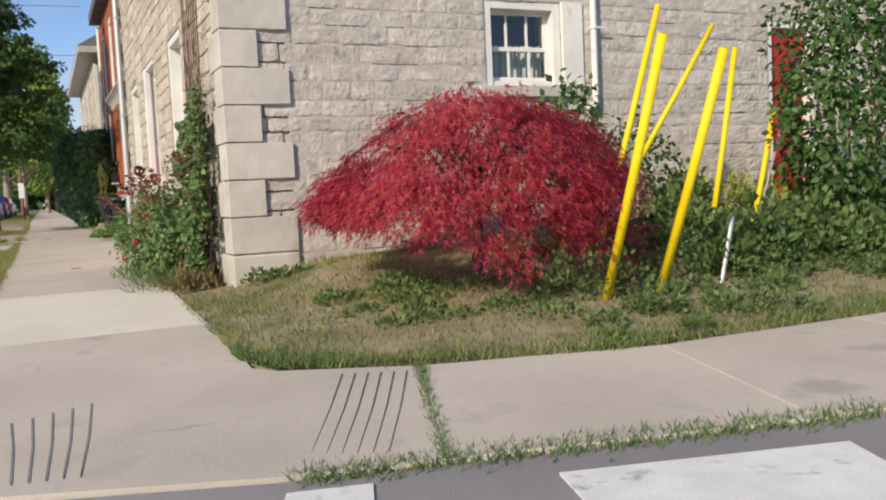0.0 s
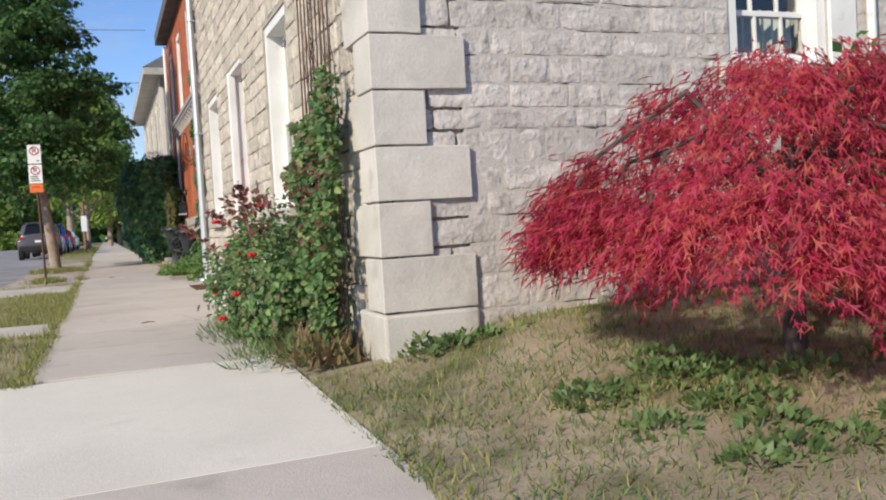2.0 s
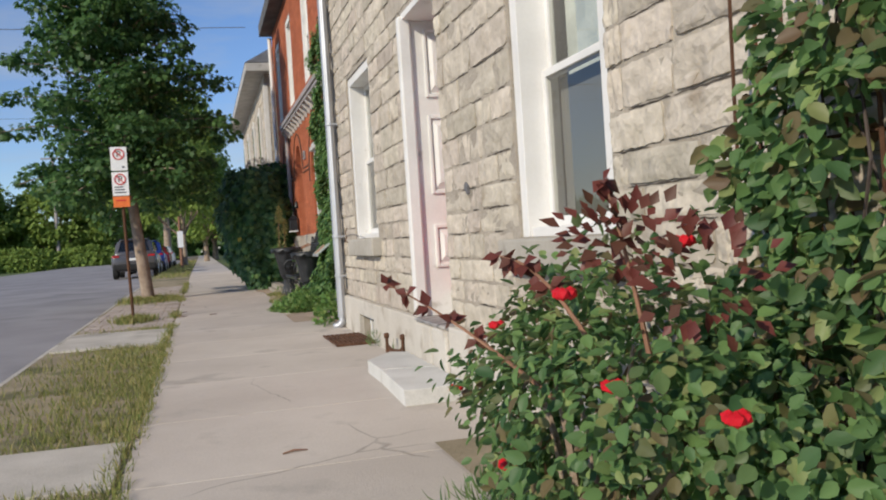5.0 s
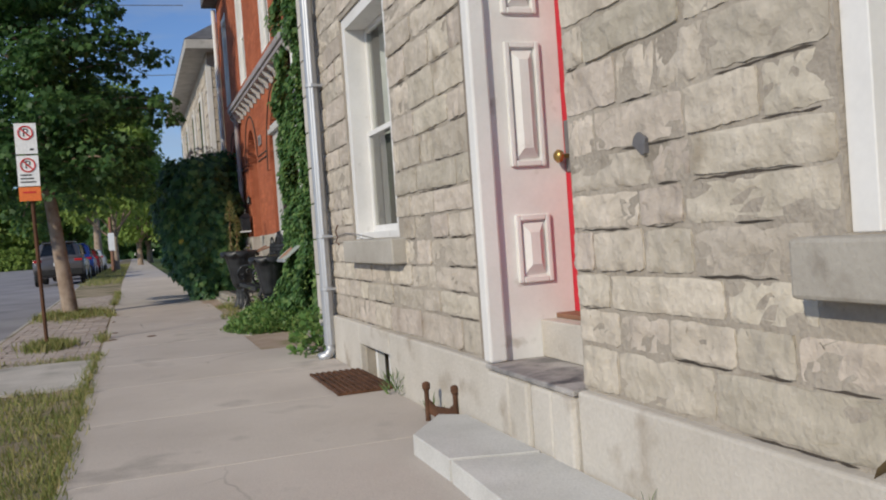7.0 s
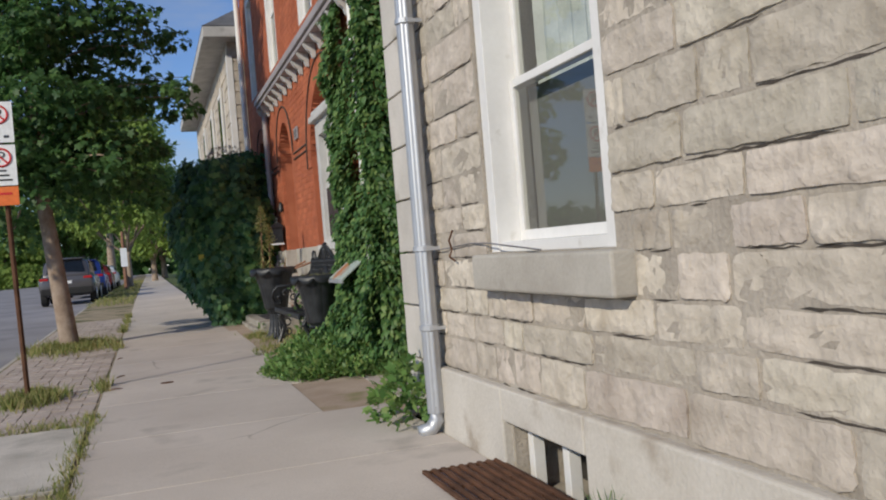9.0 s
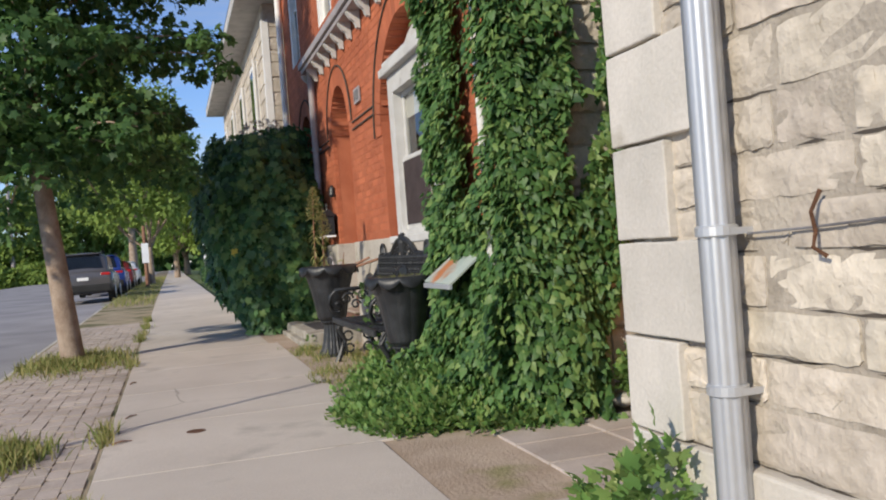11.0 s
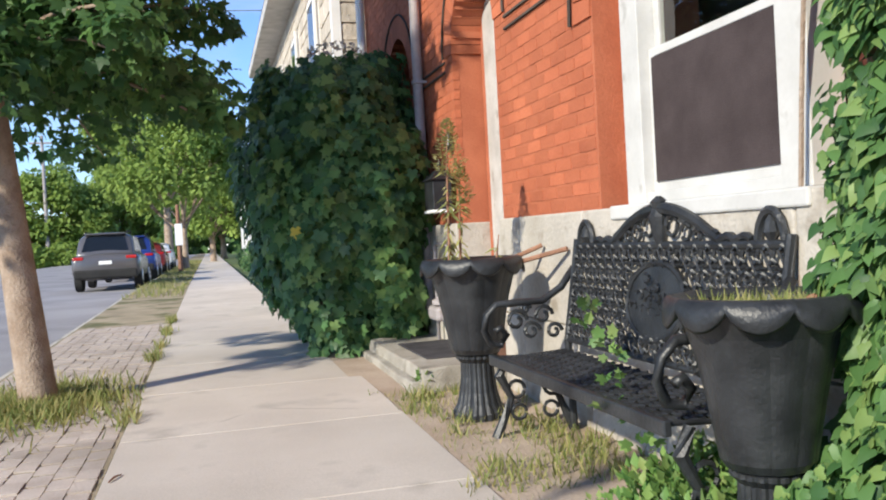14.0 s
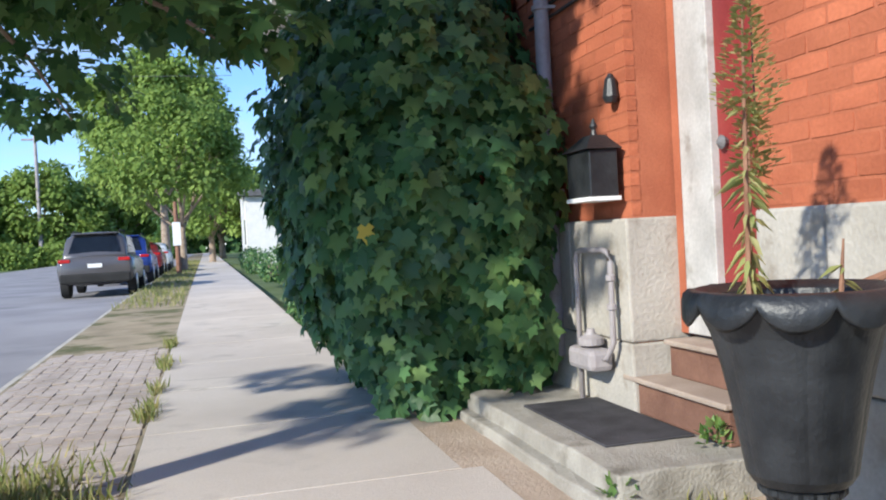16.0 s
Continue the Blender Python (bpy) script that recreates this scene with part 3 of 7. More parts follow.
kerb = tagged(sheet("kerb", [-1.88, -1.78], [8.5, 20, 40, 100, 160], lambda x, y: ground_z(y) - 0.12, CONC_OLD), "low worn concrete kerb along the road", "kerb", kind="structure")
y = 8.5
while y < 60:
    slab(kerb, [(-1.9, y), (-1.76, y), (-1.76, y + 1.8), (-1.9, y + 1.8)], CONC_OLD, name="kerbstone", dz=-0.055, thick=0.2)
    y += 1.8
for c in ([(1.62, 2.62), (2.75, 2.33), (2.5, 1.7), (1.45, 2.0)], [(0.7, 2.95), (1.0, 2.88), (0.8, 2.3), (0.5, 2.4)]):
    ob = slab(side_road, c, ROADPAINT, name="painted_bar", dz=-0.006, thick=0.02, gap=0.0)


def lawn_z(x, y):
    e = lawn_edge(x)
    s = min(max((y - e) / (7.95 - e), 0), 1.15)
    top = float(np.interp(x, [1.0, 1.55, 2.3, 4, 12], [0.12, 0.17, 0.36, 0.42, 0.5]))
    base = ground_z(e) + 0.01
    return base + (top - base) * s + 0.03 * noise.noise((x * 1.3, y * 1.3, 0)) * min(1, s * 4)


nx, ny = 44, 18
verts = []
for i in range(nx + 1):
    x = 0.96 + (13 - 0.96) * (i / nx) ** 1.4
    e = lawn_edge(x)
    for j in range(ny + 1):
        yy = e + (8.0 - e) * j / ny
        verts.append((x + (0.04 * noise.noise((yy * 3, 0, 0)) - 0.04 if i == 0 else 0), yy + (0.05 * noise.noise((x * 3, 1, 0)) - 0.03 if j == 0 else 0), lawn_z(x, yy) - (0.05 if j == 0 or i == 0 else 0)))
faces = [(i * (ny + 1) + j, (i + 1) * (ny + 1) + j, (i + 1) * (ny + 1) + j + 1, i * (ny + 1) + j + 1) for i in range(nx) for j in range(ny)]
lawn = tagged(raw("lawn", verts, faces, SOIL, smooth=True), "patchy dry lawn with bare soil beside the stone house", "lawn", kind="structure")
tagged(sheet("flower_bed", [0.98, 1.3, 1.56], [7.8, 8.6, 9.6, 10.6, 11.4], lambda x, y: ground_z(y) + 0.012 - 0.1 * max(0.0, 8.6 - y), SOIL), "narrow strip of soil along the stone house", "bed", kind="structure")
tagged(sheet("front_yard", [0.9, 1.4, 2.05, 2.8, 4.5], [17.99, 19, 20, 21, 22, 23, 24, 25, 26, 28, 30, 31.2], lambda x, y: ground_z(y) - 0.008 + 0.015 * noise.noise((x * 3, y * 3, 0)), YARD_SOIL), "bare dry soil in front of the brick house", "yard", kind="structure")

# ---- stone house ----
RNG = random.Random(4)
FX, GY = 1.56, 7.92


def front(u, d, z):
    return (FX + d, u, z)


def gable(u, d, z):
    return (u, GY + d, z)


W2, DOOR, W1 = (10.42, 11.53, 1.19, 2.98), (12.92, 13.82, 0.6, 2.97), (15.32, 16.56, 1.25, 2.98)
CELLAR = (15.62, 16.42, 0.1, 0.5)
GW, GD = (4.2, 5.12, 2.0, 2.88), (8.05, 8.8, 0.66, 2.8)


def outside(holes):
    return lambda u, z: not any(a < u < b and c < z < d for a, b, c, d in holes)


fh = [W2, DOOR, W1, CELLAR]
us = sorted({7.95, 17.98, *[v for h in fh for v in h[:2]]})
zs = sorted({-0.2, 6.3, *[v for h in fh for v in h[2:]]})
wall_front = tagged(raw("wall_street", *holed_wall(us, zs, outside(fh), -0.0035, 0.55, front), MORTAR), "coursed grey limestone wall of an old house", "wall", kind="structure")
gh = [GW, GD]
us = sorted({2.12, 13.0, *[v for h in gh for v in h[:2]]})
zs = sorted({-0.2, 6.3, *[v for h in gh for v in h[2:]]})
wall_gable = tagged(raw("wall_side", *holed_wall(us, zs, outside(gh), -0.0035, 0.5, gable), PALE_MORTAR), "coursed pale limestone side wall of an old house", "wall", kind="structure")
tagged(part("wall_back", box(12.5, 13.0, 8.45, 18.0, -0.2, 6.3), MORTAR), "plain stone back wall", "wall", kind="structure")
tagged(part("wall_north", box(2.12, 12.49, 17.6, 17.98, -0.2, 6.3), MORTAR), "plain stone north wall", "wall", kind="structure")
tagged(part("ceiling", box(1.3, 13.3, 7.6, 18.3, 6.31, 6.5), ROOFING), "flat eaves board of the stone house", "ceiling", kind="structure")

BLOCKS = [block_mesh("stone", STONE, RNG, rough=0.018) for _ in range(14)]
GBLOCKS = [block_mesh("stone", GSTONE, RNG, rough=0.014) for _ in range(12)]


def chipped(bm, cut=0.09, amp=0.007):
    """Wears the edges and faces of a dressed block."""
    for _ in range(2):
        bmesh.ops.subdivide_edges(bm, edges=[e for e in bm.edges if e.calc_length() > cut], cuts=2, use_grid_fill=True)
    for v in bm.verts:
        v.co += Vector((noise.noise(v.co * 9), noise.noise(v.co * 9 + Vector((7, 3, 1))), noise.noise(v.co * 9 + Vector((2, 8, 5))))) * amp
    return bm


def quoin_stack(parent, x_short, x_long, y_face, z_joints, along, y_dir, first_long):
    for i, (z0, z1) in enumerate(zip(z_joints, z_joints[1:])):
        long_here = (i % 2 == 0) == first_long
        lx = x_long if long_here else x_short
        ly = 0.34 if long_here else 0.56
        j = 0.006
        y0, y1 = sorted((y_face, y_face + y_dir * ly))
        part("quoin", chipped(box(FX - 0.045, FX - 0.045 + lx, y0, y1, z0 + j, z1 - j, 0.006), 0.09, 0.0032), QUOIN, parent)


# south corner
zj = [0.455 + 0.338 * i for i in range(18)]
part("quoin", box(FX - 0.05, FX + 0.58, GY - 0.05, GY + 0.56, 0.0, 0.448, 0.02), QUOIN, wall_gable, "weathered plinth block with dark streaks")
quoin_stack(wall_gable, 0.34, 0.62, GY - 0.045, zj, "x", 1, True)
# north corner
zn = [0.28] + [0.61 + 0.334 * i for i in range(17)]
quoin_stack(wall_front, 0.34, 0.5, 18.02, zn, "x", -1, False)

# ---- brick house shell ----
BX = 2.0


def brick_front(u, d, z):
    return (BX + d, u, z)


def in_arch(u, z, c, r, spring, base):
    return base <= z and abs(u - c) < r and (z < spring or (u - c) ** 2 + (z - spring) ** 2 < r * r)


ARCHES = ((25.42, 0.53, 2.78, 0.2), (27.9, 0.5, 2.85, 0.2), (22.42, 0.97, 2.42, 1.42))
UPPER = [(22.6, 23.6, 4.2, 6.1), (25.4, 26.4, 4.2, 6.1), (28.0, 28.9, 4.2, 6.1)]


def brick_solid(u, z):
    return not any(in_arch(u, z, *a) for a in ARCHES) and all(not (a < u < b and c < z < d) for a, b, c, d in UPPER)


us = sorted({20.02, 29.6, *np.round(np.arange(21.42, 23.42, 0.05), 3), *np.round(np.arange(24.86, 26.0, 0.05), 3), *np.round(np.arange(27.4, 28.45, 0.05), 3), *[v for h in UPPER for v in h[:2]]})
zs = sorted({0.0, 1.42, *np.round(np.arange(2.4, 3.45, 0.05), 3), 6.6, *[v for h in UPPER for v in h[2:]]})
wall_brick = tagged(raw("wall_brick", *holed_wall(us, zs, brick_solid, 0.0015, 0.3, brick_front), BRICK_MORTAR), "orange-red brick front wall of a terraced house", "wall", kind="structure")
tagged(part("wall_brick_side", box(2.31, 9.0, 20.06, 20.4, 0.0, 6.6), MORTAR), "grey rubble stone side wall of the brick house", "wall", kind="structure")
tagged(part("wall_brick_end", box(2.31, 9.0, 29.3, 29.6, 0.0, 6.6), BRICK_MORTAR), "brick end wall", "wall", kind="structure")
tagged(part("roof_brick_house", box(1.7, 9.0, 19.8, 29.8, 6.61, 6.9), ROOFING), "dark eaves of the brick house", "roof", kind="structure")
BASE_STONE = surf("grey_base_stone", (0.4, 0.365, 0.315), (0.48, 0.44, 0.385), rough=0.94, scale=3.2, fine=50, bump=0.5, grain=0.18, rnd=0.06, dark=(0.3, 0.26, 0.21), dark_at=0.57, dark_scale=4)
plinth_spans = [(20.03, 24.885), (25.945, 27.395), (28.405, 29.58)]
for a, b in plinth_spans:
    u = a
    while u < b - 0.01:
        w = min(RNG.uniform(0.7, 1.1), b - u)
        if b - u - w < 0.3:
            w = b - u
        for z0, z1 in ((0.05, 0.78), (0.785, 1.42)):
            part("base_stone", box(BX - 0.045, BX + 0.297, u + (0.003 if u > a else 0), u + w - (0.003 if u + w < b else 0), z0, z1, 0.012), BASE_STONE, wall_brick)
        u += w
# arched recess of the window: brick back and pale tympanum
for a, b, c, e in ((21.43, 21.755, 1.425, 3.42), (23.105, 23.41, 1.425, 3.42), (21.755, 23.105, 2.94, 3.42)):
    part("recess_brickwork", box(BX + 0.16, BX + 0.24, a, b, c, e), BRICK_MORTAR, wall_brick)

# ---- next stone house along the street ----
EAVES = surf("weathered_eaves_paint", (0.42, 0.41, 0.39), (0.54, 0.52, 0.5), rough=0.75, scale=3, fine=40, bump=0.1, dark=(0.32, 0.3, 0.28), dark_at=0.6, dark_scale=4)


def far_house():
    h = thing("stone_house", "two-storey grey stone house with white windows and deep eaves", "house", (1.85, 31, 0.2))
    part("wall", box(1.85, 9, 31, 43, 0.1, 5.9), STONE_ISL, h)
    part("corner_board", box(1.81, 1.93, 30.97, 31.12, 0.3, 5.6), PAINT_W, h)
    part("roof", box(1.35, 9.5, 30.6, 43.5, 5.9, 6.12, 0.02), EAVES, h, "weathered white boxed eaves")
    bm = bmesh.new()
    a = [bm.verts.new(p) for p in ((1.35, 30.6, 6.13), (9.5, 30.6, 6.13), (9.5, 43.5, 6.13), (1.35, 43.5, 6.13))]
    b = [bm.verts.new(p) for p in ((4.0, 34, 8.2), (6.5, 34, 8.2), (6.5, 42, 8.2), (4.0, 42, 8.2))]
    for i in range(4):
        bm.faces.new((a[i], a[(i + 1) % 4], b[(i + 1) % 4], b[i]))
    bm.faces.new(b)
    part("roof_slope", bm, ROOFING, h)
    for z0, z1 in ((3.4, 5.2), (1.0, 2.7)):
        for yy in (32.4, 35.2, 38.2, 41.0):
            w = part("window", box(1.79, 1.89, yy, yy + 1.1, z0, z1, 0.01), PAINT_W, h, "white-framed sash window")
            part("pane", box(1.78, 1.81, yy + 0.12, yy + 0.98, z0 + 0.12, z1 - 0.12), GLASS_DARK, w)
            part("shutter", box(1.75, 1.79, yy - 0.02, yy + 0.09, z0, z1), PAINT_W, w)
    return h


GLASS_DARK = glassy("dark_window_glass")
far_house()


# ---- windows and doors of the stone house ----
BRASS = surf("old_brass", (0.45, 0.3, 0.1), (0.55, 0.4, 0.15), rough=0.35, metal=0.9, bump=0.05)
SOIL_POT = surf("potting_soil", (0.05, 0.035, 0.025), (0.09, 0.065, 0.04), rough=0.98, scale=20, fine=90, bump=0.8)
CEDAR = surf("weathered_brown_wood", (0.2, 0.1, 0.06), (0.3, 0.16, 0.1), rough=0.8, scale=8, fine=60, bump=0.3)
ORANGE = surf("orange_sheet", (0.75, 0.17, 0.04), (0.8, 0.2, 0.05), rough=0.5, bump=0.0)
SIGN_W = surf("white_sign_sheet", (0.78, 0.78, 0.77), (0.84, 0.84, 0.83), rough=0.45, bump=0.02)
SIGN_R = surf("red_sign_ink", (0.6, 0.03, 0.03), (0.65, 0.04, 0.04), rough=0.5, bump=0.0)
SIGN_K = surf("black_sign_ink", (0.03, 0.03, 0.03), (0.04, 0.04, 0.04), rough=0.5, bump=0.0)
YELLOW = surf("yellow_painted_pole", (0.8, 0.58, 0.012), (0.86, 0.66, 0.02), rough=0.5, scale=5, fine=60, bump=0.1, dark=(0.6, 0.4, 0.03), dark_at=0.66, dark_scale=6)


def sash_window(name, label, at, u0, u1, z0, z1, d_glass, lights=(1, 1), blind=None, casing=0.09, sill=None, curtain=None, finish=None):
    """A painted sash window set in a wall; at(u, d, z) places it. lights: columns and rows of panes in each sash."""
    finish = finish or PAINT_W

    def bx(a, b, d0, d1, c, e, bev=0.004):
        p, q = at(a, d0, c), at(b, d1, e)
        return box(min(p[0], q[0]), max(p[0], q[0]), min(p[1], q[1]), max(p[1], q[1]), c, e, bev)
    w = thing(name, label, "window", at((u0 + u1) / 2, d_glass, z0), kind="structure")
    for a, b, c, e in ((u0 + 0.002, u0 + casing, z0, z1), (u1 - casing, u1 - 0.002, z0, z1), (u0 + casing, u1 - casing, z1 - casing, z1)):
        part("frame", bx(a, b, 0.012, d_glass + 0.06, c, e), finish, w, "white painted wooden frame")
    part("frame", bx(u0 + casing, u1 - casing, 0.03, d_glass + 0.06, z0, z0 + 0.05), finish, w)
    mid = (z0 + z1) / 2 - 0.05
    for s, (c, e, dd) in enumerate(((z0 + 0.05, mid + 0.02, 0.02), (mid - 0.02, z1 - casing, -0.02))):
        d = d_glass + (0.0 if s else -0.035)
        a0, a1 = u0 + casing, u1 - casing
        sash = part("sash", bx(a0, a0 + 0.045, d, d + 0.035, c, e), finish, w)
        for q in ((a1 - 0.045, a1, c, e), (a0 + 0.045, a1 - 0.045, c, c + 0.05), (a0 + 0.045, a1 - 0.045, e - 0.04, e)):
            part("sash_rail", bx(q[0], q[1], d, d + 0.035, q[2], q[3]), finish, sash)
        nc, nr = lights
        for i in range(1, nc):
            u = a0 + (a1 - a0) * i / nc
            part("glazing_bar", bx(u - 0.01, u + 0.01, d, d + 0.03, c + 0.05, e - 0.04, 0.0), finish, sash)
        for j in range(1, nr):
            zz = c + (e - c) * j / nr
            part("glazing_bar", bx(a0 + 0.045, a1 - 0.045, d + 0.003, d + 0.027, zz - 0.01, zz + 0.01, 0.0), finish, sash)
        uu = (a0 + 0.04, a1 - 0.04)
        if at(0, 0, 0)[1] != at(1, 0, 0)[1]:
            uu = uu[::-1]
        raw("pane", [at(uu[0], d + 0.014, c + 0.04), at(uu[1], d + 0.014, c + 0.04), at(uu[1], d + 0.014, e - 0.03), at(uu[0], d + 0.014, e - 0.03)], [(0, 1, 2, 3)], GLASS, sash).visible_shadow = False
    if blind:
        part("blind", bx(u0 + casing, u1 - casing, d_glass + 0.07, d_glass + 0.08, z0 + 0.05, z0 + (z1 - z0) * blind, 0.0), BLIND, w, "grey roller blind")
    if curtain:
        n = 24
        vs, fs = [], []
        for i in range(n + 1):
            u = u0 + casing + (u1 - u0 - 2 * casing) * i / n
            for zz in (z0 + 0.05, z0 + (z1 - z0) * curtain):
                vs.append(at(u, d_glass + 0.13 + 0.025 * math.sin(i * 2.1), zz))
        for i in range(n):
            fs.append((2 * i, 2 * i + 2, 2 * i + 3, 2 * i + 1))
        raw("curtain", vs, fs, CURTAIN, w, "pale net curtain")
    # board close behind the glass, coloured dark in place of a shaded room
    part("room_back", bx(u0 + 0.02, u1 - 0.02, d_glass + 0.34, d_glass + 0.36, z0, z1, 0.0), ROOM_GLOOM, w)
    return w


sash_window("window_1", "white sash window with a grey blind in the stone wall", front, *W1, 0.17, blind=0.46, curtain=0.97)
sash_window("window_2", "white sash window with a grey blind behind the roses", front, *W2, 0.17, blind=0.46, curtain=0.97)
sash_window("window_3", "white sash window with small panes in the side wall", gable, *GW, 0.14, lights=(3, 1), curtain=0.52)
for (a, b, z0, z1), nm in (((15.2, 16.56, 1.075, 1.245), "window_sill"), ((10.3, 11.63, 1.03, 1.185), "window_sill")):
    part(nm, box(FX - 0.1, FX + 0.16, a, b, z0, z1, 0.012), SILL, wall_front, "grey stone sill")
part("window_sill", box(GW[0] - 0.1, GW[1] + 0.1, GY - 0.07, GY + 0.12, 1.88, 1.996, 0.01), QUOIN, wall_gable, "grey stone sill")
for a, b, c, e in ((5.122, 5.38, 1.998, 2.88),):
    part("window_trim", box(a, b, GY - 0.035, GY + 0.02, c, e, 0.006), PAINT_W, wall_gable)

# red front door, deep panelled reveal, steps
door = thing("door_1", "red front door with a tall glass light, in a white panelled recess", "door", (2.000, 13.35, 0.8), kind="structure")
leaf = part("door_leaf", box(2.000, 2.050, 12.94, 13.815, 0.8, 2.95, 0.004), RED_DOOR, door)
part("door_glass", box(1.985, 2.002, 13.07, 13.6, 1.6, 2.75, 0.0), CURTAIN, leaf, "frosted pale glass with a lace cloth")
for a, b, c, e in ((13.04, 13.068, 1.56, 2.79), (13.602, 13.63, 1.56, 2.79), (13.068, 13.602, 1.56, 1.598), (13.068, 13.602, 2.752, 2.79)):
    part("glass_bead", box(1.980, 2.000, a, b, c, e, 0.003), RED_DOOR, leaf)
for c, e in ((1.24, 1.4), (0.95, 1.12)):
    bm = box(1.985, 2.000, 13.1, 13.6, c, e, 0.01)
    box(1.974, 1.986, 13.15, 13.55, c + 0.04, e - 0.04, 0.006, bm)
    part("door_panel", bm, RED_DOOR, leaf)
part("lock_plate", box(1.990, 2.002, 13.7, 13.77, 1.52, 1.78, 0.004), SLATE, leaf, "dark brass lock plate")
part("knob", lathe([(0.012, 0), (0.012, 0.03), (0.03, 0.04), (0.034, 0.06), (0.02, 0.075)], (0, 0, 0), 12), BRASS, leaf, "round brass knob", True).matrix_basis = pose(1.990, 13.735, 1.6, 0, -90, 0)
part("letter_flap", box(1.980, 2.000, 13.04, 13.16, 1.47, 1.53, 0.004), SIGN_W, leaf)
part("number_bar", box(1.986, 2.000, 13.08, 13.14, 1.34, 1.42, 0.0), SLATE, leaf)
lining = part("reveal_lining", box(FX - 0.03, 2.000, 13.79, 13.822, 0.602, 2.95, 0.003), PAINT_W, door, "white panelled door reveal")
part("reveal_lining", box(FX + 0.06, 2.000, 12.918, 12.96, 0.602, 2.95, 0.003), PAINT_W, door)
part("reveal_lining", box(FX - 0.03, 2.000, 12.96, 13.79, 2.92, 2.97, 0.003), PAINT_W, door)
for z0, z1 in ((0.98, 1.32), (1.56, 2.18), (2.32, 2.86)):
    bm = bmesh.new()
    for a, b, c, e in ((1.695, 1.722, z0, z1), (1.858, 1.885, z0, z1), (1.722, 1.858, z0, z0 + 0.03), (1.722, 1.858, z1 - 0.03, z1)):
        box(a, b, 13.77, 13.791, c, e, 0.006, bm)
    vs = [bm.verts.new(p) for p in ((1.73, 13.789, z0 + 0.04), (1.85, 13.789, z0 + 0.04), (1.85, 13.789, z1 - 0.04), (1.73, 13.789, z1 - 0.04), (1.765, 13.76, z0 + 0.09), (1.815, 13.76, z0 + 0.09), (1.815, 13.76, z1 - 0.09), (1.765, 13.76, z1 - 0.09))]
    for f in ((0, 1, 5, 4), (1, 2, 6, 5), (2, 3, 7, 6), (3, 0, 4, 7), (4, 5, 6, 7)):
        bm.faces.new([vs[i] for i in f])
    part("raised_panel", bm, PAINT_W, lining)
part("casing", box(FX - 0.06, FX + 0.035, 13.755, 13.845, 0.604, 2.95, 0.013), PAINT_W, door, "rounded white casing")
FILLET = surf("brown_mortar", (0.24, 0.2, 0.16), (0.34, 0.29, 0.24), rough=0.96, scale=6, fine=50, bump=0.7)
part("mortar_fillet", chipped(box(FX - 0.018, FX + 0.03, 13.846, 13.965, 0.6, 2.97), 0.12, 0.006), FILLET, door, "brown mortar fillet")
TREAD = surf("worn_slate_tread", (0.2, 0.19, 0.185), (0.46, 0.43, 0.4), rough=0.85, scale=6, fine=60, bump=0.5, dark=(0.1, 0.095, 0.1), dark_at=0.58, dark_scale=7)
steps = thing("door_step", "worn stone doorstep with a dark slate tread", "step", (1.7, 13.35, 0.2))
part("tread", box(1.487, 1.82, 12.9, 13.8, 0.575, 0.602, 0.008), TREAD, steps)
for a, b, o in ((12.9, 13.09, 0), (13.1, 13.31, 0.012), (13.32, 13.53, 0.002), (13.54, 13.8, 0.01)):
    part("riser_stone", box(1.478 + o, 1.7, a, b, 0.1, 0.572, 0.02), PLINTH, steps)
part("upper_step", box(1.8, 2.04, 12.92, 13.79, 0.603, 0.79, 0.008), PLINTH, steps)
part("sill_board", box(1.89, 2.04, 12.92, 13.79, 0.791, 0.815, 0.003), CEDAR, steps)
BLUESTONE = surf("pale_bluestone", (0.52, 0.51, 0.48), (0.62, 0.61, 0.58), rough=0.9, scale=3, fine=90, bump=0.3, rnd=0.06, dark=(0.42, 0.42, 0.4), dark_at=0.58)
flags = thing("flagstone", "blue-grey flagstones in front of the doorstep", "flagstone", (1.35, 13.8, 0.2), kind="structure")
for c in ([(1.06, 12.4), (1.485, 12.4), (1.485, 13.2), (1.1, 13.31)], [(1.1, 13.33), (1.485, 13.22), (1.485, 14.1), (1.36, 14.2), (1.1, 13.85)]):
    slab(flags, c, BLUESTONE, name="flag", dz=0.1, thick=0.2)
# cement plinth in long pieces
for a, b in ((8.44, 10.2), (10.205, 12.895), (13.805, 15.6), (16.44, 17.47)):
    part("plinth", box(FX - 0.055, FX + 0.03, a, b, -0.1, 0.6, 0.012), PLINTH, wall_front, "pale cement plinth")
part("plinth", box(FX - 0.055, FX + 0.03, 15.605, 16.435, 0.44, 0.6, 0.008), PLINTH, wall_front)
cellar = thing("cellar_window", "dark cellar window with a white frame below the plinth", "window", (1.6, 16, 0.15), kind="structure")
# dark-coloured board that stands for the shade inside the cellar
part("dark_void", box(1.9, 1.92, 15.62, 16.42, 0.0, 0.5), ROOM_GLOOM, cellar)
for a, b in ((15.63, 15.69), (15.98, 16.04), (16.35, 16.41)):
    part("frame", box(1.62, 1.68, a, b, 0.1, 0.44, 0.004), PAINT_W, cellar)
grate = thing("cellar_grate", "rusty iron grate over the cellar window pit", "grate", (1.32, 16.06, 0.22))
for i in range(9):
    x = 1.13 + 0.375 * i / 8
    part("bar", box(x - 0.012, x + 0.012, 15.57, 16.56, 0.216, 0.236, 0.004), RUST, grate)
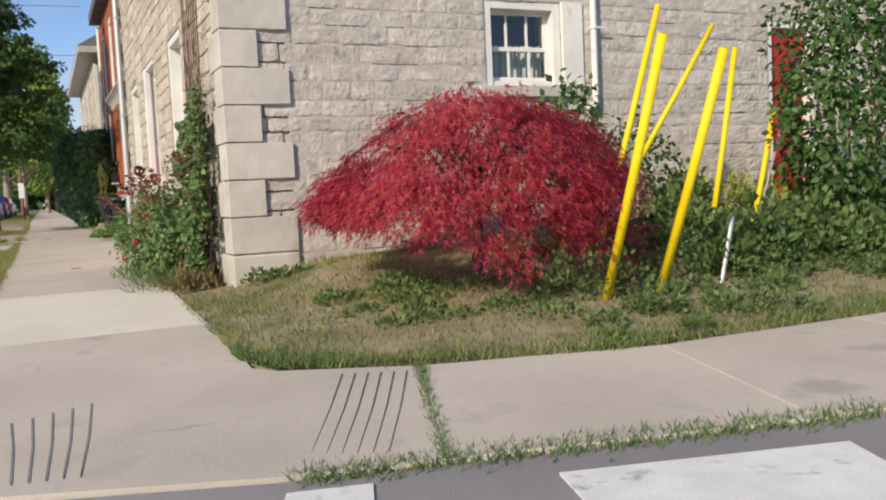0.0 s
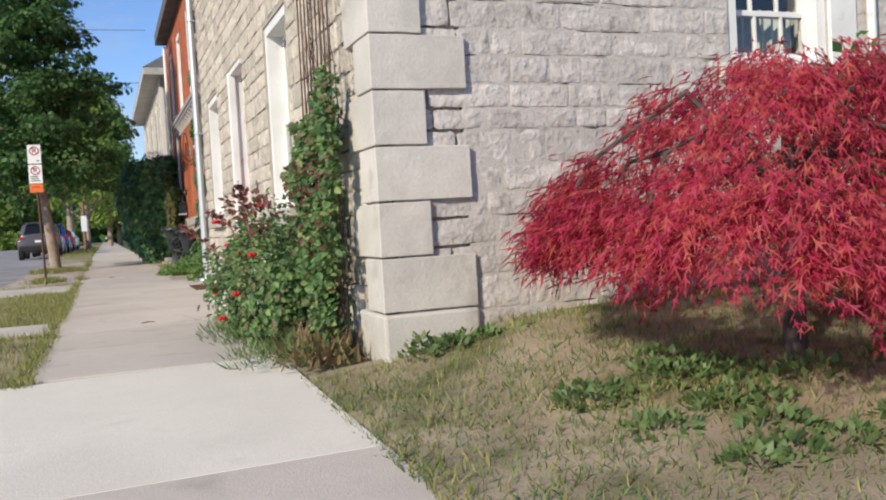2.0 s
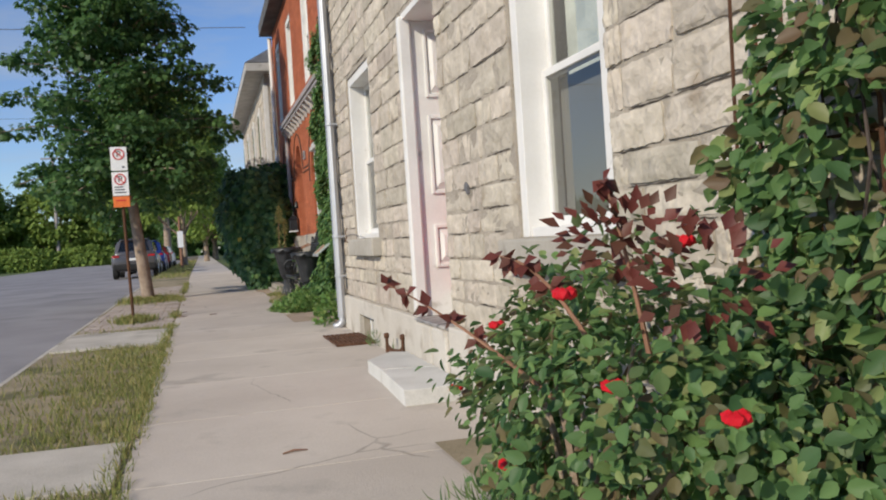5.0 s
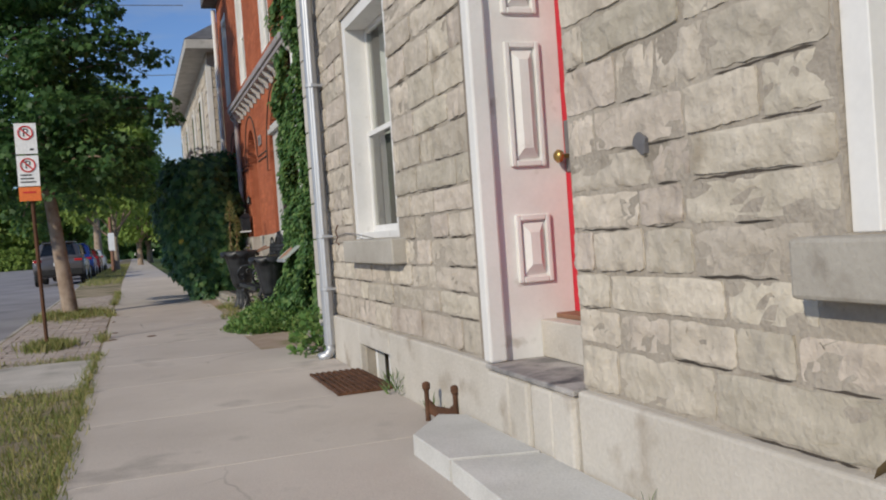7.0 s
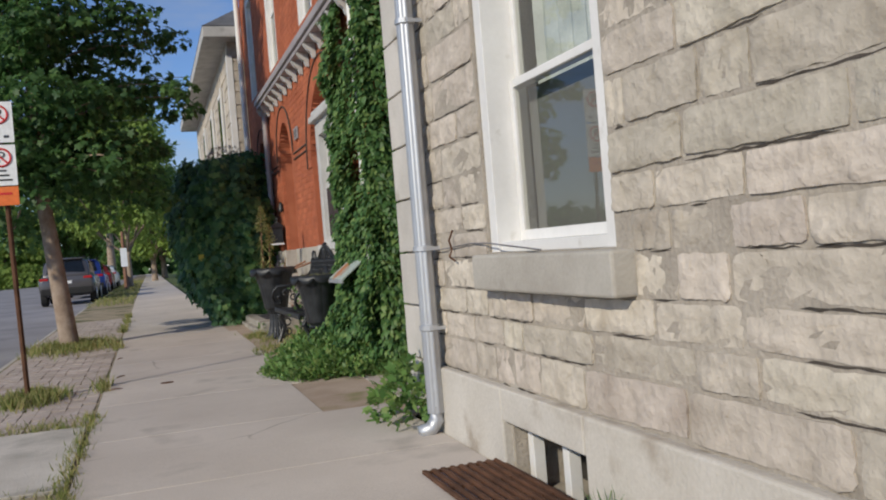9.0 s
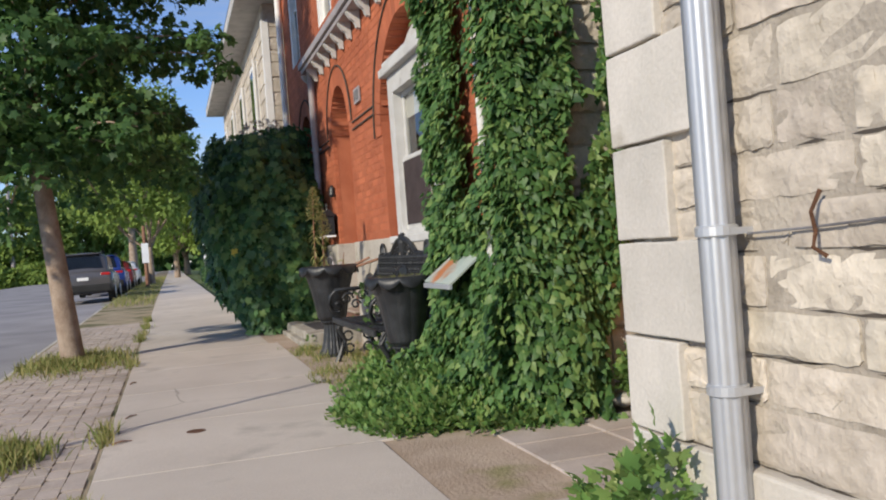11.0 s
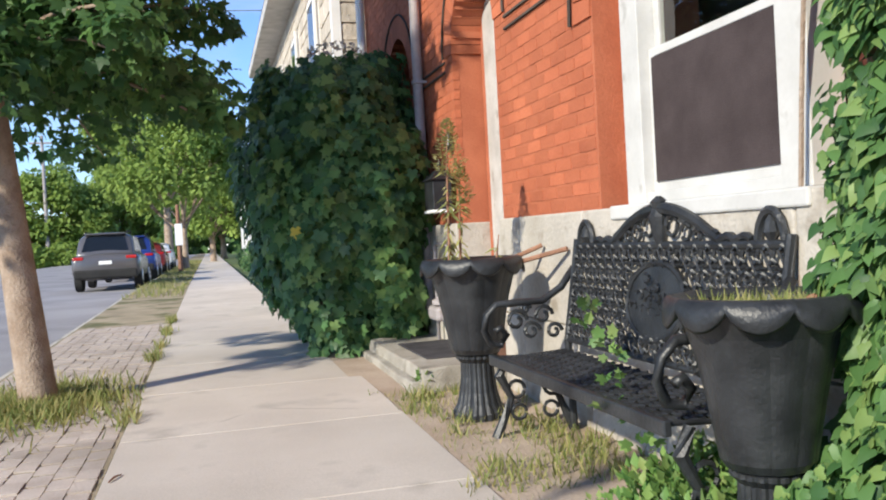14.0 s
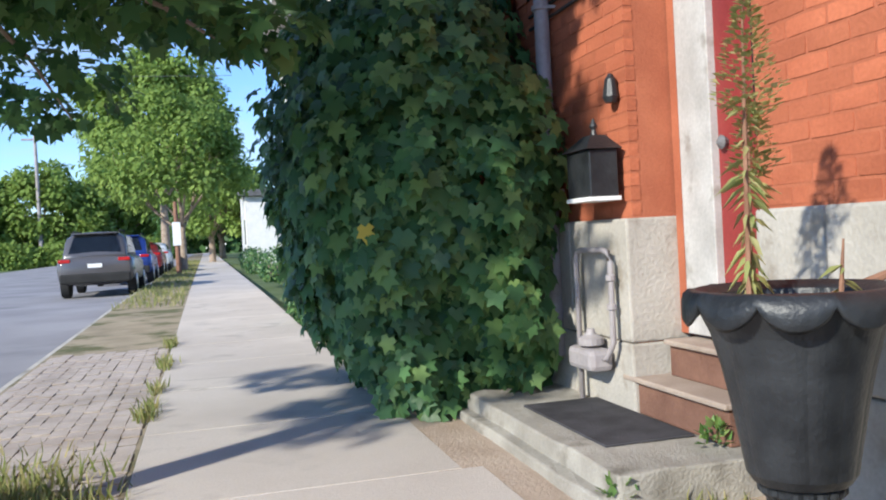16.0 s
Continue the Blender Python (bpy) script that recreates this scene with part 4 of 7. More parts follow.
for yy in (15.58, 15.9, 16.24, 16.55):
    part("cross_bar", box(1.12, 1.52, yy - 0.012, yy + 0.012, 0.212, 0.228), RUST, grate)
scraper = thing("boot_scraper", "rusty iron boot scraper beside the doorstep", "boot scraper", (1.45, 14.4, 0.2))
for px, py in ((1.4, 14.5), (1.49, 14.28)):
    part("post", lathe([(0.016, -0.02), (0.014, 0.17), (0.024, 0.19), (0.024, 0.215), (0.01, 0.225)], (px, py, 0.2), 10), RUST, scraper)
bm = bmesh.new()
pts = [(1.385, 0.33), (1.43, 0.29), (1.525, 0.29), (1.57, 0.33), (1.57, 0.25), (1.525, 0.23), (1.43, 0.23), (1.385, 0.25)]
fa = [bm.verts.new((1.4 + 0.09 * (x - 1.385) / 0.185, 14.5 - 0.22 * (x - 1.385) / 0.185, z)) for x, z in pts]
fb = [bm.verts.new((v.co.x + 0.012, v.co.y + 0.005, v.co.z)) for v in fa]
bm.faces.new(fa)
bm.faces.new(fb[::-1])
for i in range(8):
    bm.faces.new((fa[i], fb[i], fb[(i + 1) % 8], fa[(i + 1) % 8]))
part("blade", bm, RUST, scraper)


def downpipe(name, label, x, y, z0, z1, r, mat, ribs=0, shoe=True, bands=()):
    p = thing(name, label, "downpipe", (x, y, z0))
    bm = bmesh.new()
    n = 24
    rings = [[bm.verts.new((x + (r + (0.007 * math.cos(k * math.tau / n * ribs) if ribs else 0)) * math.cos(k * math.tau / n), y + (r + (0.007 * math.cos(k * math.tau / n * ribs) if ribs else 0)) * math.sin(k * math.tau / n), z)) for k in range(n)] for z in (z0 + 0.12, z1)]
    for k in range(n):
        bm.faces.new((rings[0][k], rings[0][(k + 1) % n], rings[1][(k + 1) % n], rings[1][k]))
    part("pipe", bm, mat, p, smooth=True)
    for z in bands:
        part("collar", lathe([(r + 0.006, 0), (r + 0.013, 0.004), (r + 0.013, 0.03), (r + 0.006, 0.034)], (x, y, z), 20), mat, p)
        part("strap", box(x, x + 0.14, y - r - 0.012, y - r - 0.004, z + 0.004, z + 0.024), mat, p)
    if shoe:
        part("shoe", tube([(x, y, z0 + 0.16), (x, y, z0 + 0.08), (x - 0.04, y, z0 + 0.03), (x - 0.11, y, z0 + 0.01)], r * 0.95, 14), mat, p, smooth=True)
    return p


downpipe("downpipe", "ribbed galvanised steel downpipe on the stone corner", FX - 0.09, 17.36, 0.22, 6.2, 0.048, GALV, ribs=8, bands=(0.82, 1.28, 2.6, 4.4))
downpipe("downpipe", "white painted downpipe on the side wall", 5.5, GY - 0.06, 1.75, 6.2, 0.035, PAINT_W, shoe=True, bands=(2.6,))
# wrought hook and wire on the front wall
hook = thing("wall_hook", "bent rusty iron hook and slack wire on the stone wall", "hook", (FX - 0.02, 17.0, 1.3))
part("hook_bar", tube([(FX - 0.03, 17.0, 1.385), (FX - 0.05, 17.015, 1.33), (FX - 0.035, 17.02, 1.28), (FX - 0.055, 17.01, 1.24), (FX - 0.03, 16.99, 1.215)], 0.006, 6), RUST, hook)
part("wire", tube([(FX - 0.03, 17.3, 1.283), (FX - 0.03, 17.05, 1.29), (FX - 0.03, 16.74, 1.305), (FX - 0.03, 16.5, 1.3), (FX - 0.03, 15.9, 1.255)], 0.004, 5), SLATE, hook)
scar = thing("wall_patch", "dark grey patch of cement on the stone wall", "patch", (FX - 0.02, 12.39, 1.515), kind="structure")
bm = bmesh.new()
ring = [bm.verts.new((FX - 0.021, 12.39 + (0.038 + 0.01 * math.sin(a * 3 + 1)) * math.cos(a), 1.515 + (0.036 + 0.01 * math.sin(a * 2)) * math.sin(a))) for a in np.linspace(0, math.tau, 15)[:-1]]
back = [bm.verts.new((FX + 0.01, v.co.y, v.co.z)) for v in ring]
bm.faces.new(ring)
for i in range(14):
    bm.faces.new((ring[i], back[i], back[(i + 1) % 14], ring[(i + 1) % 14]))
part("cement", bm, SLATE, scar)
# iron trellis beside the corner
trellis = thing("iron_trellis", "tall rusty iron rod trellis against the stone corner", "trellis", (1.44, 8.95, 0.15))
for i in range(9):
    yy = 8.5 + 0.11 * i
    part("rod", tube([(1.44, yy, 0.1), (1.43, yy + 0.01, 1.5), (1.44, yy, 3.0 + 0.12 * math.sin(i * 1.9))], 0.006, 5), RUST, trellis)
for z in (0.6, 1.4, 2.1, 2.7):
    part("cross_rod", tube([(1.448, 8.47, z), (1.448, 9.42, z + 0.02)], 0.005, 5), RUST, trellis)
# the far red side door
d2 = thing("door_2", "red side door in a white frame on the side wall", "door", (8.4, 7.95, 0.66), kind="structure")
part("door_leaf", box(8.13, 8.72, GY + 0.1, GY + 0.14, 0.68, 2.72, 0.004), RED_DOOR, d2)
for a, b, c, e in ((8.05, 8.128, 0.66, 2.8), (8.722, 8.8, 0.66, 2.8), (8.128, 8.722, 2.722, 2.8)):
    part("door_frame", box(a, b, GY + 0.01, GY + 0.16, c, e, 0.004), PAINT_W, d2)
for c, e in ((0.85, 1.5), (1.65, 2.55)):
    part("door_panel", box(8.22, 8.63, GY + 0.085, GY + 0.1, c, e, 0.008), RED_DOOR, d2)

# ---- brick house details ----
WINDOW_PAINT = surf("chalky_window_paint", (0.47, 0.46, 0.44), (0.56, 0.55, 0.53), rough=0.7, scale=4, fine=50, bump=0.08, dark=(0.36, 0.34, 0.31), dark_at=0.64, dark_scale=7, grain=0.06)
bw = sash_window("window_4", "tall white sash window in an arched brick recess", brick_front, 21.76, 23.1, 1.43, 2.92, 0.1, blind=None, casing=0.17, finish=WINDOW_PAINT)
SCREEN = surf("brown_insect_screen", (0.045, 0.034, 0.034), (0.065, 0.05, 0.05), rough=0.85, scale=5, fine=140, bump=0.2, spec=0.15)
part("insect_screen", box(BX + 0.056, BX + 0.063, 21.97, 22.89, 1.525, 2.1, 0.0), SCREEN, bw, "dark brown insect screen")
bm = box(BX - 0.06, BX + 0.15, 21.7, 23.16, 1.36, 1.428, 0.01)
part("window_sill", bm, WINDOW_PAINT, bw, "white painted sill")
part("window_head", box(BX - 0.05, BX + 0.14, 21.68, 23.18, 2.922, 3.0, 0.012), WINDOW_PAINT, bw, "white moulded window head")
part("window_head", box(BX - 0.02, BX + 0.14, 21.72, 23.14, 3.002, 3.06, 0.012), WINDOW_PAINT, bw)
bm = bmesh.new()
c, r, sp = 22.42, 0.78, 2.5
ring = [bm.verts.new((BX + 0.13, c + r * math.cos(a), sp + r * math.sin(a))) for a in np.linspace(0, math.pi, 25)]
bm.faces.new(ring)
part("tympanum", bm, WINDOW_PAINT, bw, "pale painted arched panel")
for c, r, sp, nm in ((22.42, 0.97, 2.42, 15), (25.42, 0.53, 2.78, 11), (27.9, 0.5, 2.85, 11)):
    for i in range(nm * 2):
        a0, a1 = math.pi * i / (nm * 2), math.pi * (i + 0.93) / (nm * 2)
        bm = bmesh.new()
        q = []
        for d in (-0.012, 0.3):
            for rr, a in ((r - 0.01, a0), (r + 0.2, a0), (r + 0.2, a1), (r - 0.01, a1)):
                q.append(bm.verts.new((BX + d, c + rr * math.cos(a), sp + rr * math.sin(a))))
        for f in ((3, 2, 1, 0), (4, 5, 6, 7), (0, 1, 5, 4), (1, 2, 6, 5), (2, 3, 7, 6), (3, 0, 4, 7)):
            bm.faces.new([q[k] for k in f])
        part("arch_brick", bm, BRICK, wall_brick)
    hood = [(BX - 0.02, c + (r + 0.225) * math.cos(a), sp + (r + 0.225) * math.sin(a)) for a in np.linspace(0, math.pi, 25)]
    part("hood_mould", tube(hood, 0.01, 6), DARK_LINE, wall_brick, "thin dark hood mould")
for a, b in ((23.62, 24.68), (26.16, 27.2)):
    for z in (2.66, 2.74):
        part("string_course", box(BX - 0.018, BX + 0.01, a, b, z, z + 0.018, 0.004), DARK_LINE, wall_brick, "thin dark string course")
plaque = thing("number_plaque", "small grey number plaque on the brick wall", "plaque", (BX - 0.02, 24.3, 2.98))
part("plate", box(BX - 0.03, BX - 0.01, 24.15, 24.42, 2.9, 3.06, 0.003), GREYPIPE, plaque)
for i in range(3):
    part("number_bar", box(BX - 0.036, BX - 0.031, 24.18 + 0.08 * i, 24.22 + 0.08 * i, 2.93, 3.03), SLATE, plaque)
# entrance: dark red door, white jamb, steps
d3 = thing("door_3", "dark red entrance door with narrow dark glass in a brick arch", "door", (2.3, 25.4, 0.82), kind="structure")
OLD_PAINT = surf("grey_weathered_white_paint", (0.4, 0.38, 0.36), (0.52, 0.5, 0.48), rough=0.7, scale=5, fine=50, bump=0.15, dark=(0.3, 0.27, 0.24), dark_at=0.6, dark_scale=6)
DARKRED = surf("dark_red_paint", (0.22, 0.03, 0.03), (0.28, 0.04, 0.035), rough=0.45, bump=0.05)
leaf3 = part("door_leaf", box(2.28, 2.33, 24.87, 25.6, 0.82, 3.4, 0.004), DARKRED, d3)
part("door_glass", box(2.27, 2.282, 25.05, 25.3, 1.75, 2.8, 0.003), GLASS_DARK, leaf3, "dark glass light")
part("door_knob", lathe([(0.02, 0), (0.035, 0.03), (0.01, 0.05)], (0, 0, 0), 10), SLATE, leaf3).matrix_basis = pose(2.28, 25.53, 1.75, 0, -90, 0)
part("brick_return", box(2.24, 2.3, 25.881, 25.944, 0.82, 3.3), BRICK_MORTAR, d3)
part("jamb", box(2.24, 2.34, 25.6, 25.88, 0.82, 3.3, 0.006), OLD_PAINT, d3, "white painted door jamb")
d4 = thing("door_4", "dark entrance in the second brick arch", "door", (2.3, 27.9, 0.8), kind="structure")
part("door_leaf", box(2.31, 2.36, 27.38, 28.42, 0.4, 3.4, 0.004), DARKRED, d4)
STEPRED = surf("red_brown_step", (0.15, 0.075, 0.052), (0.21, 0.11, 0.075), rough=0.9, scale=6, fine=60, bump=0.4)
STEPTAN = surf("worn_tan_step", (0.32, 0.25, 0.2), (0.4, 0.32, 0.26), rough=0.93, scale=4, fine=70, bump=0.4)
STOOP_STONE = surf("stained_stoop_concrete", (0.29, 0.265, 0.225), (0.4, 0.37, 0.32), rough=0.95, scale=4, fine=70, bump=0.6, dark=(0.17, 0.15, 0.12), dark_at=0.56, dark_scale=3.5)
stoop = thing("stoop", "weathered concrete stoop with two brown wooden steps", "steps", (1.9, 26, 0.27))
part("landing", chipped(box(1.38, 2.3, 25.0, 27.0, 0.1, 0.425, 0.012), 0.12, 0.014), STOOP_STONE, stoop)
part("landing_edge", chipped(box(1.31, 1.395, 25.03, 27.02, 0.1, 0.33, 0.012), 0.12, 0.014), STOOP_STONE, stoop)
for x0, z0, z1 in ((1.98, 0.426, 0.615), (2.13, 0.616, 0.8)):
    part("riser", box(x0, 2.3, 24.9 if x0 > 2.1 else 25.16, 25.88 if x0 > 2.1 else 26.04, z0, z1 - 0.03, 0.006), STEPRED, stoop, "red-brown riser")
    part("tread", box(x0 - 0.03, 2.31, 24.89 if x0 > 2.1 else 25.14, 25.89 if x0 > 2.1 else 26.06, z1 - 0.028, z1, 0.008), STEPTAN, stoop, "worn tan tread")
MATM = surf("dark_rubber", (0.05, 0.048, 0.052), (0.075, 0.072, 0.078), rough=0.95, scale=6, fine=90, bump=0.3, spec=0.1)
mat_ob = thing("door_mat", "flat dark grey rubber mat on the stoop", "mat", (1.7, 25.9, 0.426))
part("mat_sheet", box(1.52, 1.96, 25.4, 26.4, 0.426, 0.438, 0.004), MATM, mat_ob)
# mailbox
mail = thing("mailbox", "black lantern-shaped metal mailbox on the brick wall", "mailbox", (1.88, 26.12, 1.5))
part("body", box(1.79, 1.95, 25.99, 26.27, 1.54, 1.78, 0.008), BLACK_IRON, mail)
bm = bmesh.new()
a = [bm.verts.new(p) for p in ((1.77, 25.97, 1.78), (1.97, 25.97, 1.78), (1.97, 26.29, 1.78), (1.77, 26.29, 1.78))]
b = [bm.verts.new(p) for p in ((1.85, 26.08, 1.86), (1.93, 26.08, 1.86), (1.93, 26.18, 1.86), (1.85, 26.18, 1.86))]
for i in range(4):
    bm.faces.new((a[i], a[(i + 1) % 4], b[(i + 1) % 4], b[i]))
bm.faces.new(b)
part("roof", bm, BLACK_IRON, mail)
part("finial", lathe([(0.02, 0), (0.012, 0.03), (0.022, 0.05), (0.004, 0.09)], (1.89, 26.13, 1.86), 10), BLACK_IRON, mail)
part("lip", box(1.78, 1.96, 25.985, 26.275, 1.515, 1.538, 0.004), SIGN_W, mail)
bell = thing("door_bell", "small black iron wall bell above the mailbox", "bell", (1.96, 26.05, 2.05))
part("bell_plate", lathe([(0.03, 0), (0.045, 0.03), (0.03, 0.12), (0.01, 0.15)], (1.96, 26.05, 2.02), 10), BLACK_IRON, bell)
meter = thing("gas_meter", "grey gas meter with a bent pipe by the brick wall", "meter", (1.88, 26.25, 0.5))
part("case", box(1.8, 1.94, 26.12, 26.42, 0.62, 0.74, 0.03), GREYPIPE, meter)
part("regulator", lathe([(0.02, 0), (0.07, 0.015), (0.07, 0.05), (0.03, 0.07), (0.02, 0.1)], (1.87, 26.25, 0.74), 16), GREYPIPE, meter)
part("pipe", tube([(1.9, 26.46, 0.4), (1.9, 26.46, 1.2), (1.9, 26.44, 1.25), (1.9, 26.38, 1.26), (1.9, 26.12, 1.26), (1.9, 26.06, 1.25), (1.9, 26.04, 1.2), (1.9, 26.04, 0.78), (1.88, 26.08, 0.7), (1.88, 26.14, 0.69)], 0.016, 8), GREYPIPE, meter, smooth=True)
for zz in (0.95, 1.1):
    part("coupling", lathe([(0.018, 0), (0.026, 0.006), (0.026, 0.03), (0.018, 0.036)], (1.9, 26.04, zz), 10), GREYPIPE, meter)
downpipe("downpipe", "grey metal downpipe between the arches", BX - 0.07, 26.85, 0.5, 3.9, 0.045, GREYPIPE, bands=(1.6, 2.7), shoe=False)
downpipe("downpipe", "white downpipe at the end of the brick wall", BX - 0.07, 29.52, 0.4, 6.5, 0.05, PAINT_W, bands=(3.4,))
# bracketed canopy over the entrances
canopy = thing("bracketed_canopy", "grey wooden canopy on curved white brackets", "canopy", (1.8, 23.6, 3.6))
part("deck", box(1.81, BX - 0.013, 20.1, 27.1, 3.84, 3.93, 0.01), GREYPIPE, canopy)
part("soffit", box(1.84, BX - 0.013, 20.15, 27.05, 3.78, 3.838, 0.008), GREYPIPE, canopy)
for i in range(16):
    yy = 20.3 + 6.8 * i / 15
    bm = bmesh.new()
    prof = [(BX - 0.014, 3.6), (BX - 0.05, 3.61), (BX - 0.07, 3.67), (BX - 0.11, 3.7), (BX - 0.15, 3.76), (BX - 0.15, 3.778), (BX - 0.014, 3.778)]
    f0 = [bm.verts.new((x, yy - 0.035, z)) for x, z in prof]
    f1 = [bm.verts.new((x, yy + 0.035, z)) for x, z in prof]
    bm.faces.new(f0)
    bm.faces.new(f1[::-1])
    for j in range(len(prof)):
        bm.faces.new((f0[j], f1[j], f1[(j + 1) % len(prof)], f0[(j + 1) % len(prof)]))
    part("bracket", bm, WINDOW_PAINT, canopy)
for i, h in enumerate(UPPER):
    sash_window("window_%d" % (5 + i), "tall white upper sash window in the brick wall", brick_front, *h, 0.1, blind=0.5, casing=0.14)
# wooden gate between the houses
gate = thing("wooden_gate", "tall orange-stained board gate between the houses", "gate", (2.75, 19.0, 0.3))
for i in range(12):
    yy = 18.02 + 0.163 * i
    part("board", box(2.72, 2.75, yy, yy + 0.158, 0.52, 1.95 + 0.006 * (i % 2), 0.004), WOOD_GATE, gate)
for z in (0.75, 1.7):
    part("rail", box(2.751, 2.8, 18.02, 19.98, z, z + 0.1, 0.004), WOOD_GATE, gate)


# ---- pieces of the walls ----
def pad(h, a, b, c, d):
    return (h[0] - a, h[1] + b, h[2] - c, h[3] + d)


PR = random.Random(9)
rects = courses(7.98, 17.9, 0.605, 6.2, 0.175, 0.2, 0.72, free_of([pad(W2, 0.0, 0.0, 0.0, 0.0), (10.3, 11.63, 1.03, 1.19), (12.918, 13.96, 0.5, 2.97), W1, (15.2, 16.56, 1.075, 1.25)]), PR)
set_pieces("stone", rects, BLOCKS, wall_front, front, FRONT, PR, 300, (13.5, 1.5), STONE_ISL, tilt=0.025)
crack_shade("joint_cracks", rects, wall_front, front, -0.0055, random.Random(12), 0.55)
rects = courses(1.62, 12.9, 0.12, 6.2, 0.169, 0.22, 0.75, free_of([(4.1, 5.38, 1.88, 2.0), (4.2, 5.38, 2.0, 2.88), GD]), PR)
set_pieces("stone", rects, GBLOCKS, wall_gable, gable, SIDE, PR, 300, (3.5, 1.5), GSTONE_ISL, tilt=0.016, jog=0.003)
crack_shade("joint_cracks", rects, wall_gable, gable, -0.005, random.Random(13), 0.35)
rects = courses(2.32, 6.0, 0.3, 5.5, 0.2, 0.2, 0.6, free_of([]), PR)
set_pieces("stone", rects, BLOCKS, bpy.data.objects["wall_brick_side"], lambda u, d, z: (u, 20.05 + d, z), SIDE, PR, 0, (2.5, 2.5), STONE_ISL, tilt=0.02)


def brick_free(a, b, z0, z1):
    spans = [(a, b)]
    zm = (z0 + z1) / 2
    for c, r, sp, base in ARCHES:
        if zm < base:
            continue
        if zm < sp:
            hw = r
        elif zm < sp + r + 0.2:
            hw = math.sqrt(max((r + 0.2) ** 2 - (zm - sp) ** 2, 0))
        else:
            continue
        spans = [s for p, q in spans for s in ((p, min(q, c - hw)), (max(p, c + hw), q)) if s[1] - s[0] > 0.03]
    for u0, u1, h0, h1 in UPPER:
        if h0 < zm < h1:
            spans = [s for p, q in spans for s in ((p, min(q, u0)), (max(p, u1), q)) if s[1] - s[0] > 0.03]
    return spans


BR = [block_mesh("brick", BRICK, PR, rough=0.004, nx=2, nz=2, depth=0.05) for _ in range(6)]
rects = []
for i in range(68):
    z = 1.425 + i * 0.076
    for a, b in brick_free(20.02, 29.6, z, z + 0.076):
        u = a - (0.11 if i % 2 else 0)
        while u < b - 0.02:
            lo, hi = max(u, a), min(u + 0.22, b)
            if hi - lo > 0.02:
                rects.append((lo + 0.004, z + 0.004, hi - lo - 0.008, 0.068))
            u += 0.22
set_pieces("brick", rects, BR, wall_brick, brick_front, FRONT, PR, 300, (24.2, 1.9), BRICK_ISL, jog=0.0012)
# old pavers of the verge
rects = []
for i in range(60):
    yy = 19.25 + 0.21 * i
    for j in range(11):
        rects.append((-1.74 + 0.109 * j, yy + (0.1 if j % 2 else 0), 0.106, 0.206))
PV = [block_mesh("paver", PAVER, PR, rough=0.003, nx=2, nz=2, depth=0.06) for _ in range(6)]
rects = [r for r in rects if (r[0] + 1.18) ** 2 + (r[1] - 25.9) ** 2 > 0.2]
set_pieces("paver", rects, PV, verge, lambda u, d, z: (u, z, ground_z(z) - d - 0.004), FLAT, PR, 300, (-1.1, 22.5), PAVER)

# far house stones
rects = courses(1.86, 6.0, 0.3, 5.8, 0.24, 0.3, 0.7, free_of([]), PR)
far_rects = courses(31.05, 42.9, 0.3, 5.8, 0.24, 0.3, 0.8, free_of([(yy - 0.05, yy + 1.15, z0, z1) for yy in (32.4, 35.2, 38.2, 41.0) for z0, z1 in ((3.4, 5.2), (1.0, 2.7))]), PR)
for rr, pl, tn in ((rects, lambda u, d, z: (u, 30.985 + d, z), SIDE), (far_rects, lambda u, d, z: (1.835 + d, u, z), FRONT)):
    vs, fs = [], []
    for u, z, w, h in rr:
        me = PR.choice(BR)
        m = Matrix.Translation(pl(u + w / 2, PR.uniform(-0.006, 0.006), z + h / 2)) @ tn @ Matrix.Diagonal((w, 1, h, 1))
        b = len(vs)
        vs += [tuple(m @ v.co) for v in me.vertices]
        fs += [tuple(b + q for q in pp.vertices) for pp in me.polygons]
    ob = raw("far_stonework", vs, fs, STONE_ISL, bpy.data.objects["stone_house"])
    ob["kind"] = "stuff"


# ---- plants ----
NR = np.random.default_rng(7)
LR = random.Random(21)


def limb(bm, p, d, length, r, depth, tips, rng, spread=0.75, up=0.15, n=6, kids=3, shrink=0.68):
    """A tapered limb that bends and forks; its tips are gathered for the leaves."""
    pts, rad = [Vector(p)], [r]
    d = Vector(d).normalized()
    seg = 4
    for i in range(seg):
        d = (d + Vector((rng.uniform(-1, 1), rng.uniform(-1, 1), rng.uniform(-1, 1))) * 0.14 + Vector((0, 0, up * 0.25))).normalized()
        pts.append(pts[-1] + d * length / seg)
        rad.append(r * (1 - 0.45 * (i + 1) / seg))
    tube(pts, rad, n, bm)
    if depth <= 1:
        tips.extend(pts[1:])
    if depth == 0:
        return
    for k in range(kids):
        q = pts[rng.choice((2, 3, 4, 4))]
        dd = (d + Vector((rng.uniform(-1, 1), rng.uniform(-1, 1), rng.uniform(-0.5, 0.8))) * spread).normalized()
        limb(bm, q, dd, length * shrink, rad[-1] * 0.8, depth - 1, tips, rng, spread, up, max(4, n - 1), kids, shrink)


def lumpy(dirs, c, r, amp, freq, seed):
    """Points on an uneven ellipsoid, by direction."""
    f = np.array([1 + amp * noise.noise((d[0] * freq + seed, d[1] * freq, d[2] * freq)) + 0.5 * amp * noise.noise((d[0] * freq * 2.7, d[1] * freq * 2.7 + seed, d[2] * freq * 2.7)) for d in dirs])
    return np.array(c) + dirs * np.array(r) * f[:, None]


